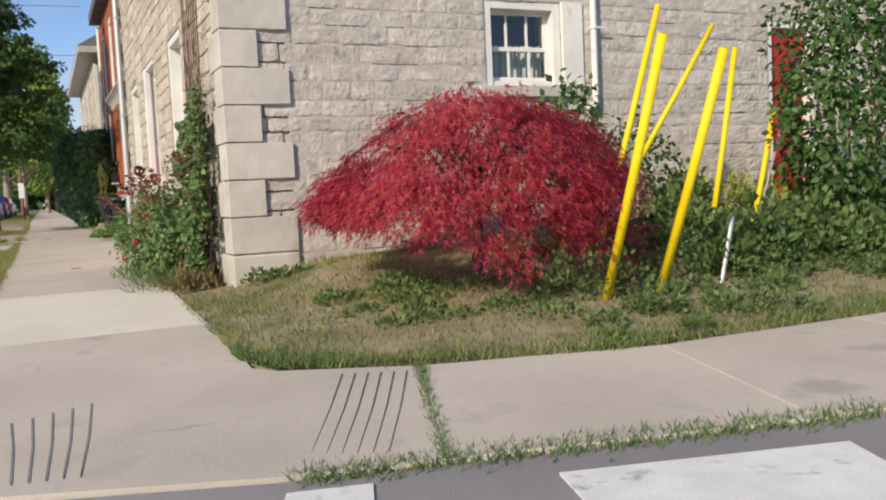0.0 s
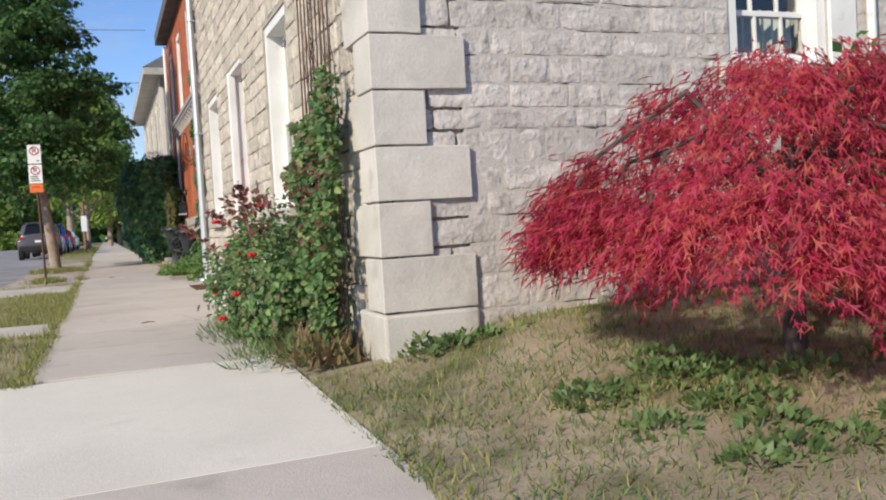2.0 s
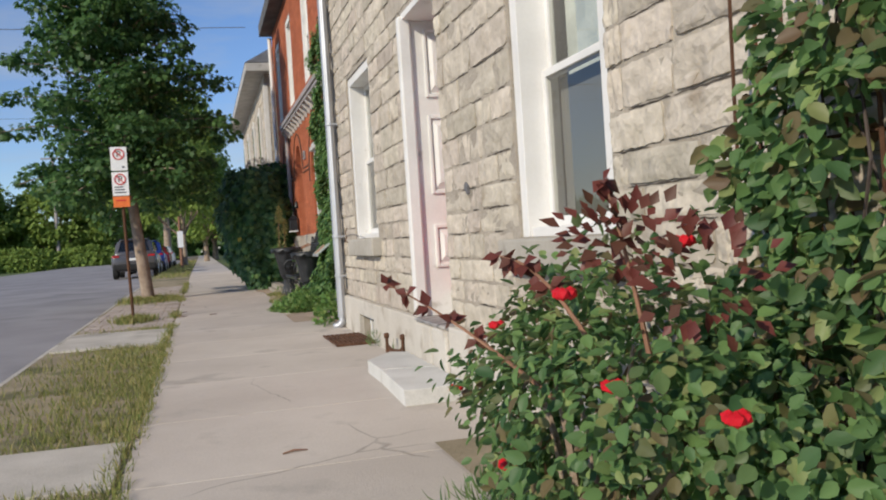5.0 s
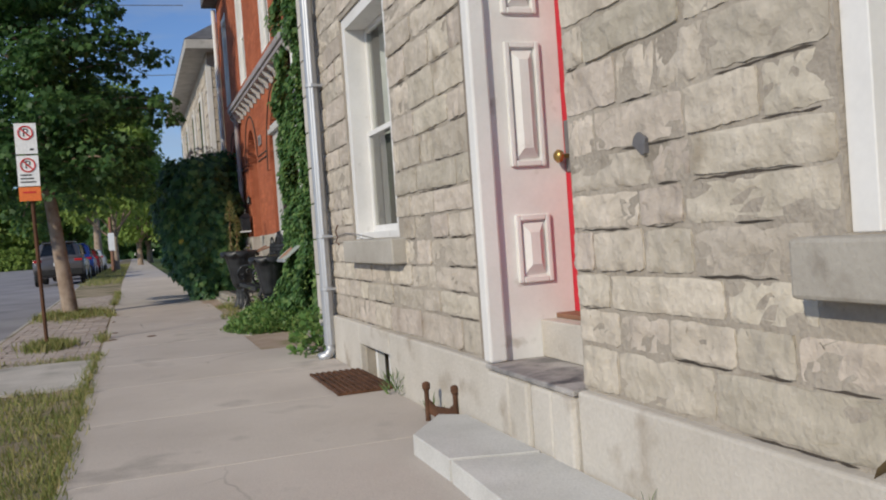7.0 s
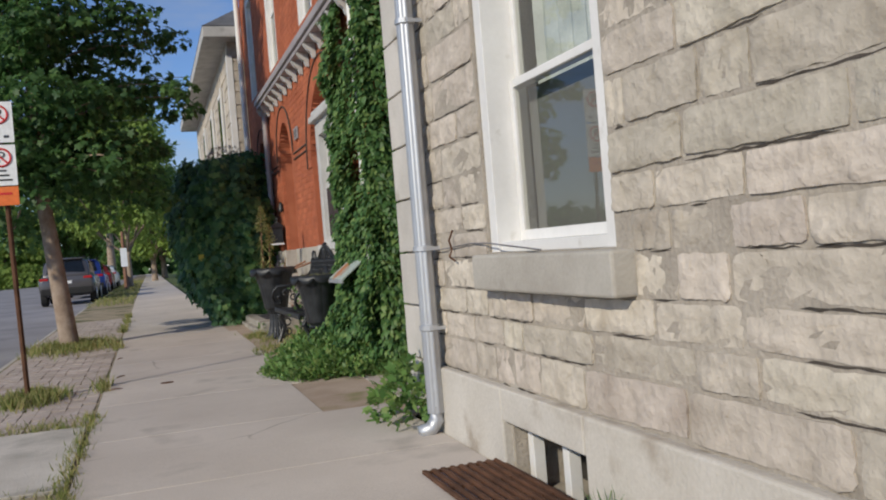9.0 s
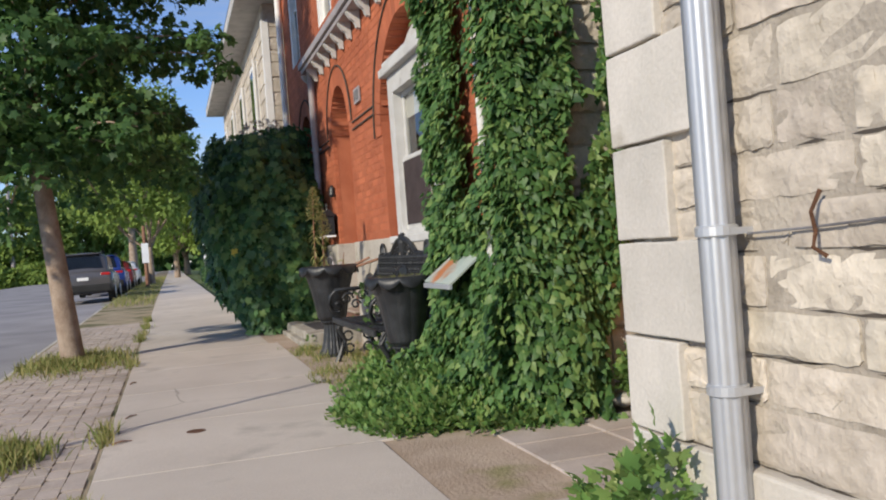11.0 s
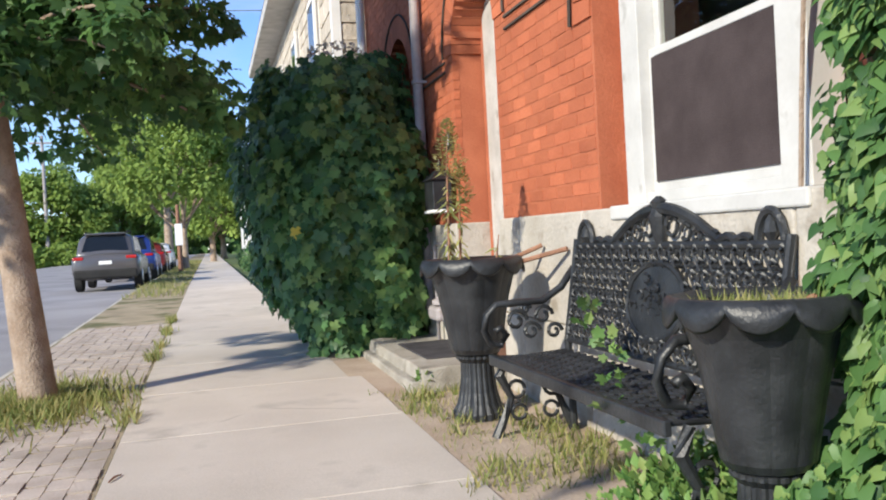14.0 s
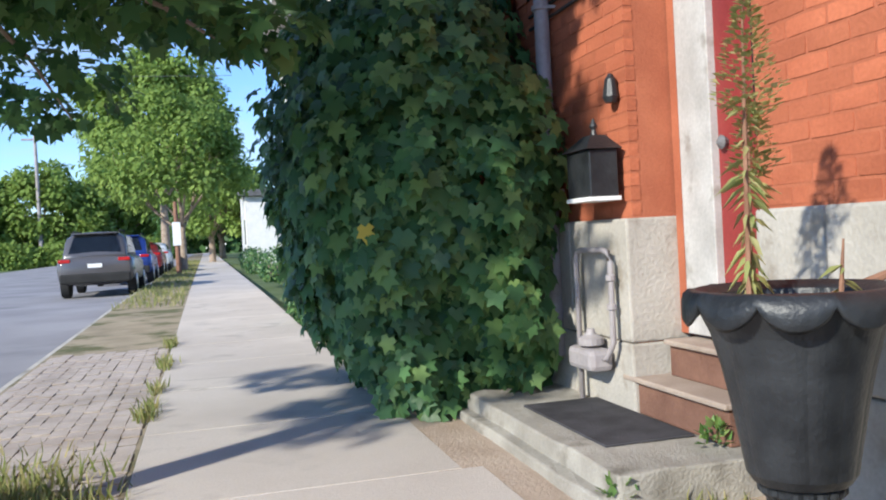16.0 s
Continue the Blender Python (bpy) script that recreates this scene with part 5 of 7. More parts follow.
def crown_clumps(tree, name, clumps, per, size, mat, rng, shape=LEAF, droop=0.5, label="", stir=0.5):
    """A crown of leaf clumps: each clump a loose lump of leaves that hang a little."""
    P, A, N, S = [], [], [], []
    for c, r in clumps:
        d = rand_dirs(per, rng)
        rad = rng.uniform(0.45, 1.0, (per, 1)) ** 0.6
        P.append(np.array(c) + d * rad * np.array(r))
        A.append(d * 0.6 + rand_dirs(per, rng) * 0.7 + np.array([0, 0, -droop]))
        N.append(d * 0.7 + np.array([0, 0, 0.8]) + rand_dirs(per, rng) * stir)
        S.append(rng.uniform(0.65, 1.25, per) * size)
    return leaves(name, np.concatenate(P), np.concatenate(A), np.concatenate(N), np.concatenate(S), mat, tree, shape, label)


def tree(label, base, height, trunk_h, r0, crown_c, crown_r, n_clump, per, size, mat, seed, lean=(0, 0), bark=BARK, depth=2, shape=LEAF, clump=0.5, low=-0.6, extra=()):
    rng, nr = random.Random(seed), np.random.default_rng(seed)
    t = thing("tree", label, "tree", base)
    bm = bmesh.new()
    b = Vector(base)
    top = b + Vector((lean[0], lean[1], trunk_h))
    tube([b + Vector((0, 0, -0.45)), b + Vector((lean[0] * 0.05, lean[1] * 0.05, 0.12)), b.lerp(top, 0.35), b.lerp(top, 0.7), top], [r0 * 1.5, r0 * 1.12, r0, r0 * 0.88, r0 * 0.75], 12, bm)
    part("trunk", bm, bark, t, smooth=True)
    bm = bmesh.new()
    tips = []
    for k in range(5):
        a = k * 2.4 + rng.uniform(-0.3, 0.3)
        limb(bm, top - Vector((0, 0, 0.15 * k)), (math.cos(a) * 0.7, math.sin(a) * 0.7, rng.uniform(0.5, 1.1)), min(crown_r) * 0.75, r0 * 0.5, depth, tips, rng)
    limb(bm, top, (0, 0, 1), crown_r[2] * 0.7, r0 * 0.7, depth, tips, rng)
    part("branchwork", bm, bark, t, smooth=True)
    clumps = []
    d = rand_dirs(n_clump * 2, nr)
    d = d[d[:, 2] > low][:n_clump]
    pos = lumpy(d, crown_c, crown_r, 0.28, 1.7, seed)
    k = nr.uniform(0.55, 1.0, (len(pos), 1)) ** 0.5
    pos = np.array(crown_c) + (pos - np.array(crown_c)) * k
    for p in pos:
        s = nr.uniform(0.6, 1.25) * clump
        clumps.append((p, (s, s, s * 0.62)))
    for p in extra:
        clumps.append((np.array(p), (clump * 0.7, clump * 0.8, clump * 0.5)))
    crown_clumps(t, "crown", clumps, per, size, mat, nr, shape, stir=0.12)
    return t


# red weeping maple on the lawn
maple = thing("japanese_maple", "weeping dark red lace-leaf maple on the lawn", "tree", (3.2, 6.35, 0.25))
bm = bmesh.new()
tips = []
mb = Vector((3.2, 6.35, 0.1))
tube([mb, mb + Vector((0.05, 0.03, 0.35)), mb + Vector((0.0, 0.0, 0.75)), mb + Vector((0.1, 0.05, 1.1))], [0.07, 0.055, 0.05, 0.035], 8, bm)
DARKBARK = surf("dark_bark", (0.06, 0.045, 0.04), (0.1, 0.08, 0.07), rough=0.95, scale=9, bump=0.5)
part("trunk", bm, DARKBARK, maple)
for k in range(11):
    a = k * 2.4
    ex = Vector((math.cos(a) * LR.uniform(0.7, 1.3), math.sin(a) * LR.uniform(0.6, 1.05), 0))
    part("branch", tube([mb + Vector((0, 0, 0.6 + 0.04 * k)), mb + ex * 0.4 + Vector((0, 0, 1.2 + 0.03 * k)), mb + ex * 0.8 + Vector((0, 0, 1.15)), mb + ex + Vector((0, 0, 0.75))], [0.028, 0.02, 0.013, 0.006], 6), DARKBARK, maple)
P, A, N = [], [], []
for k in range(700):
    a = LR.uniform(0, math.tau)
    ca, sa = math.cos(a), math.sin(a)
    skirt = k % 2 == 0
    s = LR.uniform(0.78, 1.0) if skirt else math.sqrt(LR.uniform(0.0, 0.95))
    lump = 1 + 0.2 * noise.noise((ca * 2.2, sa * 2.2, s * 2))
    px, py = 3.2 + (1.24 if ca < 0 else 1.26) * lump * s * ca, 6.3 + 1.18 * lump * s * sa
    top = 1.78 * (1 - (0.43 + 0.07 * max(0.0, -ca)) * s ** (2.6 - 0.7 * max(0.0, -ca))) + 0.13 * noise.noise((px * 2.4, py * 2.4, 3))
    hem = float(np.interp(ca, [-1, -0.5, 0.0, 0.5, 1], [0.84, 0.66, 0.36, 0.22, 0.26])) + 0.2 * noise.noise((ca * 3, sa * 3, 9))
    z = hem + (top - hem) * LR.random() ** 0.8 if skirt else top - 0.16 * LR.random() if k % 3 else LR.uniform(0.75 if ca > -0.3 else 0.95, max(1.0, top))
    m = 44 if z > top - 0.22 else 36 if noise.noise((px * 2.6, py * 2.6, z * 4.5)) > -0.12 else 14
    rr = LR.uniform(0.07, 0.16)
    d = rand_dirs(m, NR)
    drop = NR.uniform(0, 1, (m, 1)) ** 2
    q = np.array([px, py, z]) + d * np.array([rr * 1.5, rr * 1.3, rr * 0.5]) * NR.uniform(0.3, 1, (m, 1)) + drop * np.array([ca * 0.08, sa * 0.08, -0.16])
    P.append(q)
    A.append(np.array([ca, sa, -0.9]) + rand_dirs(m, NR) * 1.0)
    N.append(np.array([ca * 0.6, sa * 0.6, 0.8]) + rand_dirs(m, NR) * 0.45)
P = np.concatenate(P)
leaves("crown", P, np.concatenate(A), np.concatenate(N), NR.uniform(0.045, 0.1, len(P)), MAPLEM, maple, LACE, "fine drooping crimson leaves")


def patch(name, label, category, spots, mat, size, shape=LEAF, kind="", at=(0, 0, 0), up=0.4, rng=NR, stems=None):
    """Low plants: spots of (x, y, z, radius x, y, z, leaves)."""
    t = thing(name, label, category, at, kind=kind)
    P, A, N, S = [], [], [], []
    for x, y, z, rx, ry, rz, n in spots:
        d = rand_dirs(n, rng)
        d[:, 2] = np.abs(d[:, 2])
        k = rng.uniform(0.35, 1, (n, 1)) ** 0.5
        P.append(np.array([x, y, z]) + d * k * np.array([rx, ry, rz]))
        A.append(d + rand_dirs(n, rng) * 0.6 + np.array([0, 0, up]))
        N.append(d * 0.6 + np.array([0, 0, 0.7]) + rand_dirs(n, rng) * 0.4)
        S.append(rng.uniform(0.6, 1.3, n) * size)
    leaves("foliage", np.concatenate(P), np.concatenate(A), np.concatenate(N), np.concatenate(S), mat, t, shape)
    if stems is not None:
        bm = bmesh.new()
        for s in stems:
            tube(s, [0.012] * (len(s) - 1) + [0.004], 5, bm)
        part("stem_tangle", bm, BARK, t)
    return t


def grass(name, label, pts, length, mat=GRASSM, spread=0.5, shape=BLADE):
    """Grass blades as one mesh of stuff; pts are the roots."""
    P = np.array(pts, float)
    n = len(P)
    A = np.tile([0.0, 0.0, 1.0], (n, 1)) + rand_dirs(n, NR) * spread
    A[:, 2] = np.abs(A[:, 2])
    N = rand_dirs(n, NR) * 1.0
    N[:, 2] *= 0.2
    ob = leaves(name, P, A, N, NR.uniform(0.5, 1.4, n) * length, mat, None, shape)
    return tagged(ob, label, "grass", kind="stuff")


# lawn grass: thick along the edge and in patches, bare in between
pts = []
while len(pts) < 26000:
    x, y = LR.uniform(0.97, 9.5), LR.uniform(4.0, 7.9)
    e = lawn_edge(x)
    if y < e - 0.02:
        continue
    f = noise.noise((x * 0.9, y * 0.9, 4)) + 0.5 * noise.noise((x * 2.4, y * 2.4, 7))
    edge = math.exp(-(y - e) / 0.22) + math.exp(-(x - 0.97) / 0.15) + (math.exp(-(7.9 - y) / 0.25) if x > 2.2 else 0)
    if LR.random() < 0.16 + 0.75 * edge + max(0, f) * 0.9:
        pts.append((x, y, lawn_z(x, y) - 0.01))
grass("lawn_grass", "short dry grass in patches on the lawn", pts, 0.055)
pts = []
while len(pts) < 17000:
    x = 0.98 + 7.5 * LR.random() ** 1.5
    e = lawn_edge(x)
    y = e + abs(LR.gauss(0, 0.18)) if LR.random() < 0.4 else LR.uniform(e, 7.4)
    if LR.random() < 0.55 + 0.9 * noise.noise((x * 1.4, y * 1.4, 12)):
        pts.append((x, y, lawn_z(x, y) - 0.01))
grass("lawn_weeds", "dark green grass and clover along the lawn edge", pts, 0.055, WEEDM, 0.8)
pts = []
while len(pts) < 13000:
    y = LR.uniform(8.5, 19.6)
    x = -0.5 - abs(LR.gauss(0, 0.55))
    if x < -1.76 or 11.42 < y < 12.33 or 17.42 < y < 19.16:
        continue
    if noise.noise((x * 2.2, y * 1.6, 2)) > -0.25 or LR.random() < 0.3:
        pts.append((x + (0.06 * LR.random() if x > -0.6 else 0), y, ground_z(y) - 0.02))
for k in range(2600):
    y = LR.uniform(8.5, 19.6)
    pts.append((-0.55 + LR.gauss(0, 0.035), y, ground_z(y) - 0.01))
grass("verge_grass", "yellowing grass on the verge beside the pavement", pts, 0.06)
pts = []
for k in range(5200):
    a, r = LR.uniform(0, math.tau), abs(LR.gauss(0, 0.34))
    x, y = -1.18 + r * math.cos(a) * 0.95, 25.9 + r * math.sin(a) * 1.5
    if -1.8 < x < -0.48:
        pts.append((x, y, ground_z(y) - 0.01))
for k in range(2600):
    y = LR.uniform(19.2, 33)
    if noise.noise((y * 1.3, 5, 0)) > 0.1:
        pts.append((-0.53 + LR.gauss(0, 0.035), y, ground_z(y) - 0.01))
for k in range(1500):
    pts.append((-1.1 + LR.gauss(0, 0.13), 20.85 + LR.gauss(0, 0.2), ground_z(20.8) - 0.01))
grass("tree_pit_grass", "tall dry grass round the street tree", pts, 0.1)
pts = []
for k in range(2600):
    y = LR.uniform(22.6, 25.1)
    x = LR.uniform(1.12, 1.95)
    if LR.random() < 0.5 + 0.5 * noise.noise((x * 2, y * 2, 8)):
        pts.append((x, y, ground_z(y) - 0.01))
grass("yard_grass", "thin yellow grass under the bench", pts, 0.045)
pts = []
for k in range(5500):
    x = LR.uniform(0.75, 8)
    pts.append((x, curb_y(x) + LR.gauss(0.02, 0.06), ground_z(3) - 0.02))
grass("kerb_weeds", "green weeds growing along the kerb", pts, 0.055, WEEDM, 0.8)
pts = []
for k in range(900):
    f = LR.random()
    pts.append((1.33 + 0.51 * f + LR.gauss(0, 0.018), 2.96 + 1.46 * f, ground_z(2.96 + 1.46 * f) - 0.01))
grass("joint_weeds", "green weeds in the pavement joint", pts, 0.045, WEEDM, 0.8)
pts = [(LR.uniform(-1.75, -0.55), LR.uniform(38, 90), 0.36) for _ in range(6000)]
grass("far_verge_grass", "green grass on the far verge", pts, 0.12)

# ground plants under the maple and along the bed
spots = []
for k in range(75):
    x = LR.uniform(1.9, 7.5)
    y = LR.uniform(lawn_edge(x) + 0.1, 6.4) if x > 3.0 else LR.uniform(5.3, 6.8)
    s = LR.uniform(0.1, 0.22) * (1.5 if x > 3.6 and y > 5.3 else 0.8)
    spots.append((x, y, lawn_z(x, y) - 0.03, s * 1.5, s * 1.3, s * (1.4 if x > 3.2 else 0.6), int(50 + 520 * s)))
patch("ground_cover", "low green leafy weeds under the maple", "plants", spots, WEEDM, 0.05, kind="stuff")
patch("ivy_clump", "small green weeds at the foot of the stone corner", "plants", [(1.7 + 0.14 * i, 7.72 - 0.03 * (i % 2), 0.2, 0.14, 0.12, 0.13, 90) for i in range(6)] + [(1.2, 8.2, 0.15, 0.2, 0.25, 0.15, 90), (1.15, 8.9, 0.15, 0.2, 0.3, 0.15, 110)], WEEDM, 0.05, kind="stuff")
spots = []
for k in range(46):
    x, y = LR.uniform(4.6, 9.5), LR.uniform(5.4, 7.6)
    s = LR.uniform(0.18, 0.34)
    spots.append((x, y, lawn_z(x, y), s, s, s * LR.uniform(1.1, 2.5), 190))
patch("garden_shrubs", "tangled green garden plants by the side wall", "plants", spots, WEEDM, 0.085, kind="stuff")
patch("goldenrod_clump", "yellow-green goldenrod growing by the side door", "plants", [(6.3 + 0.2 * i, 7.35 + 0.1 * (i % 3), 0.46, 0.2, 0.2, 0.5 + 0.06 * (i % 2), 170) for i in range(8)], leafy("yellow_green_leaves", [(0.32, 0.36, 0.05), (0.44, 0.44, 0.06), (0.22, 0.3, 0.06)], trans=0.4), 0.06, kind="stuff")
def shrub(name, label, c, r, n, size, mat, seed, shape=LEAF, category="shrub", base_z=0.2, amp=0.22, inner=0.5, hang=0.4):
    t = thing(name, label, category, (c[0], c[1], base_z))
    nr = np.random.default_rng(seed)
    d = rand_dirs(n, nr)
    q = lumpy(d, c, r, amp, 2.2, seed)
    k = nr.uniform(inner, 1.0, (n, 1)) ** 0.5
    q = np.array(c) + (q - np.array(c)) * k
    q[:, 2] = np.maximum(q[:, 2], base_z + 0.03)
    A = d * 0.5 + rand_dirs(n, nr) * 0.6 + np.array([0, 0, -hang])
    N = d + np.array([0, 0, 0.35]) + rand_dirs(n, nr) * 0.35
    leaves("foliage", q, A, N, nr.uniform(0.6, 1.25, n) * size, mat, t, shape)
    bm = bmesh.new()
    rr = random.Random(seed)
    for i in range(9):
        a = rr.uniform(0, math.tau)
        p0 = Vector((c[0] + 0.1 * math.cos(a), c[1] + 0.1 * math.sin(a), base_z - 0.05))
        p1 = Vector((c[0] + 0.55 * r[0] * math.cos(a), c[1] + 0.55 * r[1] * math.sin(a), c[2] + r[2] * rr.uniform(0.1, 0.7)))
        tube([p0, p0.lerp(p1, 0.5) + Vector((0, 0, 0.1)), p1], [0.02, 0.013, 0.005], 5, bm)
    part("stem_tangle", bm, BARK, t)
    return t


shrub("shrub", "tall loose green shrub in front of the side door", (7.17, 6.0, 1.55), (0.87, 0.55, 1.3), 5800, 0.085, TREEM, 5, base_z=0.3, amp=0.4)
shrub("shrub", "small upright green shrub by the side wall", (4.75, 7.2, 1.25), (0.35, 0.3, 0.75), 750, 0.09, TREEM, 6, base_z=0.4, amp=0.4)
shrub("shrub", "green shrub behind the yellow poles", (5.4, 7.1, 0.9), (0.5, 0.4, 0.7), 900, 0.08, TREEM, 8, base_z=0.4, amp=0.4)
# leaning yellow poles
POLES = (((3.66, 5.2, 0.03), (3.68, 4.5, 1.9), 0.034), ((4.14, 5.2, 0.03), (4.19, 4.5, 1.82), 0.034), ((4.4, 6.4, 0.2), (5.19, 6.4, 2.54), 0.028),
         ((4.9, 6.4, 1.1), (5.87, 6.45, 2.4), 0.024), ((5.7, 6.4, 0.4), (6.09, 6.4, 2.18), 0.028), ((6.2, 6.4, 0.3), (6.58, 6.4, 1.61), 0.028))
for i, (a, b, r) in enumerate(POLES):
    a = (a[0], a[1], lawn_z(a[0], a[1]) - 0.03) if i != 3 else a
    p = tagged(thing("garden_pole", "leaning bright yellow painted garden pole", "pole", a), group="leaning garden poles")
    part("shaft", tube([a, ((a[0] + b[0]) / 2 + 0.01, (a[1] + b[1]) / 2, (a[2] + b[2]) / 2), b], r, 10), YELLOW, p, smooth=True)
p = tagged(thing("garden_pole", "thin grey metal garden pole leaning in the weeds", "pole", (4.78, 5.25, 0.02)), group="leaning garden poles")
part("shaft", tube([(4.78, 5.25, 0.02), (4.98, 5.3, 0.64)], 0.018, 8), GALV, p)
p = tagged(thing("garden_pole", "thin dark garden stake leaning in the shrub", "pole", (6.15, 6.3, 0.3)), group="leaning garden poles")
part("shaft", tube([(6.15, 6.3, 0.3), (7.05, 6.3, 2.7)], 0.011, 8), GREYPIPE, p)

# rose bush and vine on the trellis
rose = shrub("rose_bush", "sprawling green rose bush with red blooms on the pavement edge", (1.08, 9.6, 0.6), (0.36, 1.08, 0.56), 5600, 0.05, ROSEM, 11, shape=ROUND, base_z=0.17, amp=0.5, inner=0.25)
PETAL = surf("red_petal", (0.5, 0.004, 0.012), (0.62, 0.008, 0.02), rough=0.6, scale=30, bump=0.1)
for i, (x, y, z) in enumerate(((0.69, 9.0, 1.08), (0.82, 9.05, 0.85), (0.86, 8.62, 0.85), (0.72, 9.55, 0.56), (0.77, 8.8, 0.59), (1.0, 9.0, 1.18), (0.85, 10.5, 0.62), (0.9, 10.1, 0.9), (0.66, 8.75, 0.44))):
    bm = bmesh.new()
    for j in range(9):
        a, t = j * 2.4, j / 9
        r = 0.006 + 0.018 * t
        c = Vector((x + r * math.cos(a), y + r * math.sin(a), z))
        bmesh.ops.create_icosphere(bm, subdivisions=1, radius=0.012 + 0.007 * t, matrix=Matrix.Translation(c) @ Matrix.Diagonal((1, 1, 0.9, 1)))
    part("rose", bm, PETAL, rose, "open red rose")
dark_red = leafy("young_rose_leaves", [(0.11, 0.028, 0.022), (0.17, 0.045, 0.035), (0.1, 0.05, 0.03)], trans=0.25)
for cx, cy, cz, rx, ry, rz, n in ((0.92, 9.15, 1.2, 0.14, 0.28, 0.1, 70), (0.95, 8.85, 1.1, 0.14, 0.2, 0.14, 60), (1.15, 8.3, 1.3, 0.1, 0.14, 0.16, 36), (1.15, 8.25, 1.1, 0.1, 0.12, 0.18, 18)):
    d = rand_dirs(n, NR)
    leaves("young_leaves", np.array([cx, cy, cz]) + d * np.array([rx, ry, rz]) * NR.uniform(0.4, 1, (n, 1)), d + np.array([0, 0, 0.2]), d + np.array([0, -0.4, 0.6]), NR.uniform(0.03, 0.06, n), dark_red, rose, LEAF, "dark red young leaves")
shoots = (((0.9, 9.5, 0.7), (0.72, 9.9, 0.95), (0.57, 10.35, 1.06)), ((0.9, 9.3, 0.9), (0.8, 9.4, 1.15), (0.72, 9.5, 1.16)), ((0.95, 9.1, 0.9), (0.9, 9.1, 1.2), (0.88, 9.15, 1.34)))
for sh in shoots:
    p0, p1, p2 = (Vector(q) for q in sh)
    way = [p0.lerp(p1, f).lerp(p1.lerp(p2, f), f) for f in np.linspace(0, 1, 8)]
    part("shoot", tube(way, [0.008 - 0.0008 * k for k in range(8)], 5), CEDAR, rose, "long reddish rose shoot")
    q = np.array([w for w in way[3:] for _ in range(6)])
    d = rand_dirs(len(q), NR)
    leaves("young_leaves", q, d + np.array([0, 0, -0.2]), d * 0.4 + np.array([-0.4, -0.6, 0.6]), NR.uniform(0.035, 0.065, len(q)), dark_red, rose, LEAF, "dark red young leaves")
vine = thing("climbing_vine", "leafy green vine climbing the iron trellis", "vine", (1.4, 8.8, 0.17))
P, A, N = [], [], []
for k in range(5600):
    y = LR.uniform(8.24, 9.4)
    topz = float(np.interp(y, [8.0, 8.2, 8.4, 8.55, 8.75, 9.1, 9.28, 9.4], [1.45, 1.75, 2.0, 2.12, 1.78, 1.72, 1.4, 0.8])) + 0.22 * noise.noise((y * 4, 1, 0))
    z = 0.15 + LR.random() ** 0.85 * (topz - 0.15)
    if noise.noise((y * 3.6, z * 2.8, 5)) < (-0.12 if z > 1.35 else -0.34):
        continue
    th = (0.5 if z < 1.1 else 0.3) * min(1.0, 0.5 + 1.2 * (y - 8.24)) * (0.75 + 0.5 * noise.noise((y * 2.5, z * 2.5, 2)))
    P.append((min(1.5, 1.37 + 0.5 * (y - 8.2)) - LR.random() ** 0.55 * th * 0.9, y, z))
    A.append((-0.4 + LR.uniform(-0.8, 0.8), LR.uniform(-0.8, 0.8), -0.6 + LR.uniform(-0.4, 0.7)))
    N.append((-0.6 + LR.uniform(-0.9, 0.9), -0.45 + LR.uniform(-0.9, 0.9), 0.5 + LR.uniform(-0.5, 0.5)))
leaves("foliage", P, A, N, NR.uniform(0.034, 0.074, len(P)), ROSEM, vine, ROUND)
bm = bmesh.new()
for i in range(14):
    y0 = LR.uniform(8.45, 9.2)
    pts = [(1.4, y0, 0.1)]
    for j in range(6):
        pts.append((1.42 + LR.uniform(-0.06, 0.04), pts[-1][1] + LR.uniform(-0.14, 0.14), pts[-1][2] + LR.uniform(0.25, 0.5)))
    tube(pts, [0.007 - 0.0008 * k for k in range(7)], 5, bm)
part("stem_tangle", bm, DARKBARK, vine, "brown woody stems")
patch("bed_weeds", "dry weeds and grass at the foot of the rose bush", "plants", [(0.95 + LR.uniform(-0.2, 0.3), LR.uniform(8.2, 10.4), 0.15, 0.16, 0.2, 0.14, 60) for _ in range(26)], WEEDM, 0.07, BLADE, kind="stuff")
patch("doorstep_weed", "small green weed by the cellar window", "weed", [(1.45, 15.35, 0.2, 0.06, 0.12, 0.16, 60), (1.46, 14.6, 0.2, 0.03, 0.06, 0.07, 20), (1.47, 12.4, 0.19, 0.05, 0.16, 0.1, 40)], WEEDM, 0.07, BLADE, kind="stuff")
patch("vine_sprout", "young green vine at the foot of the stone corner", "weed", [(1.38, 17.68, 0.24, 0.15, 0.18, 0.46, 170), (1.34, 17.95, 0.22, 0.15, 0.16, 0.26, 80)], YARDM, 0.06, LOBED, kind="stuff")


DEAD = leafy("dead_stalks", [(0.2, 0.13, 0.07), (0.3, 0.22, 0.11), (0.15, 0.11, 0.055)], trans=0.2)
pts = [(1.2 + LR.gauss(0, 0.13), LR.uniform(8.0, 8.9), 0.16) for _ in range(230)]
grass("dead_stalks", "dry reddish dead stalks at the foot of the vine", pts, 0.2, DEAD, 0.7)


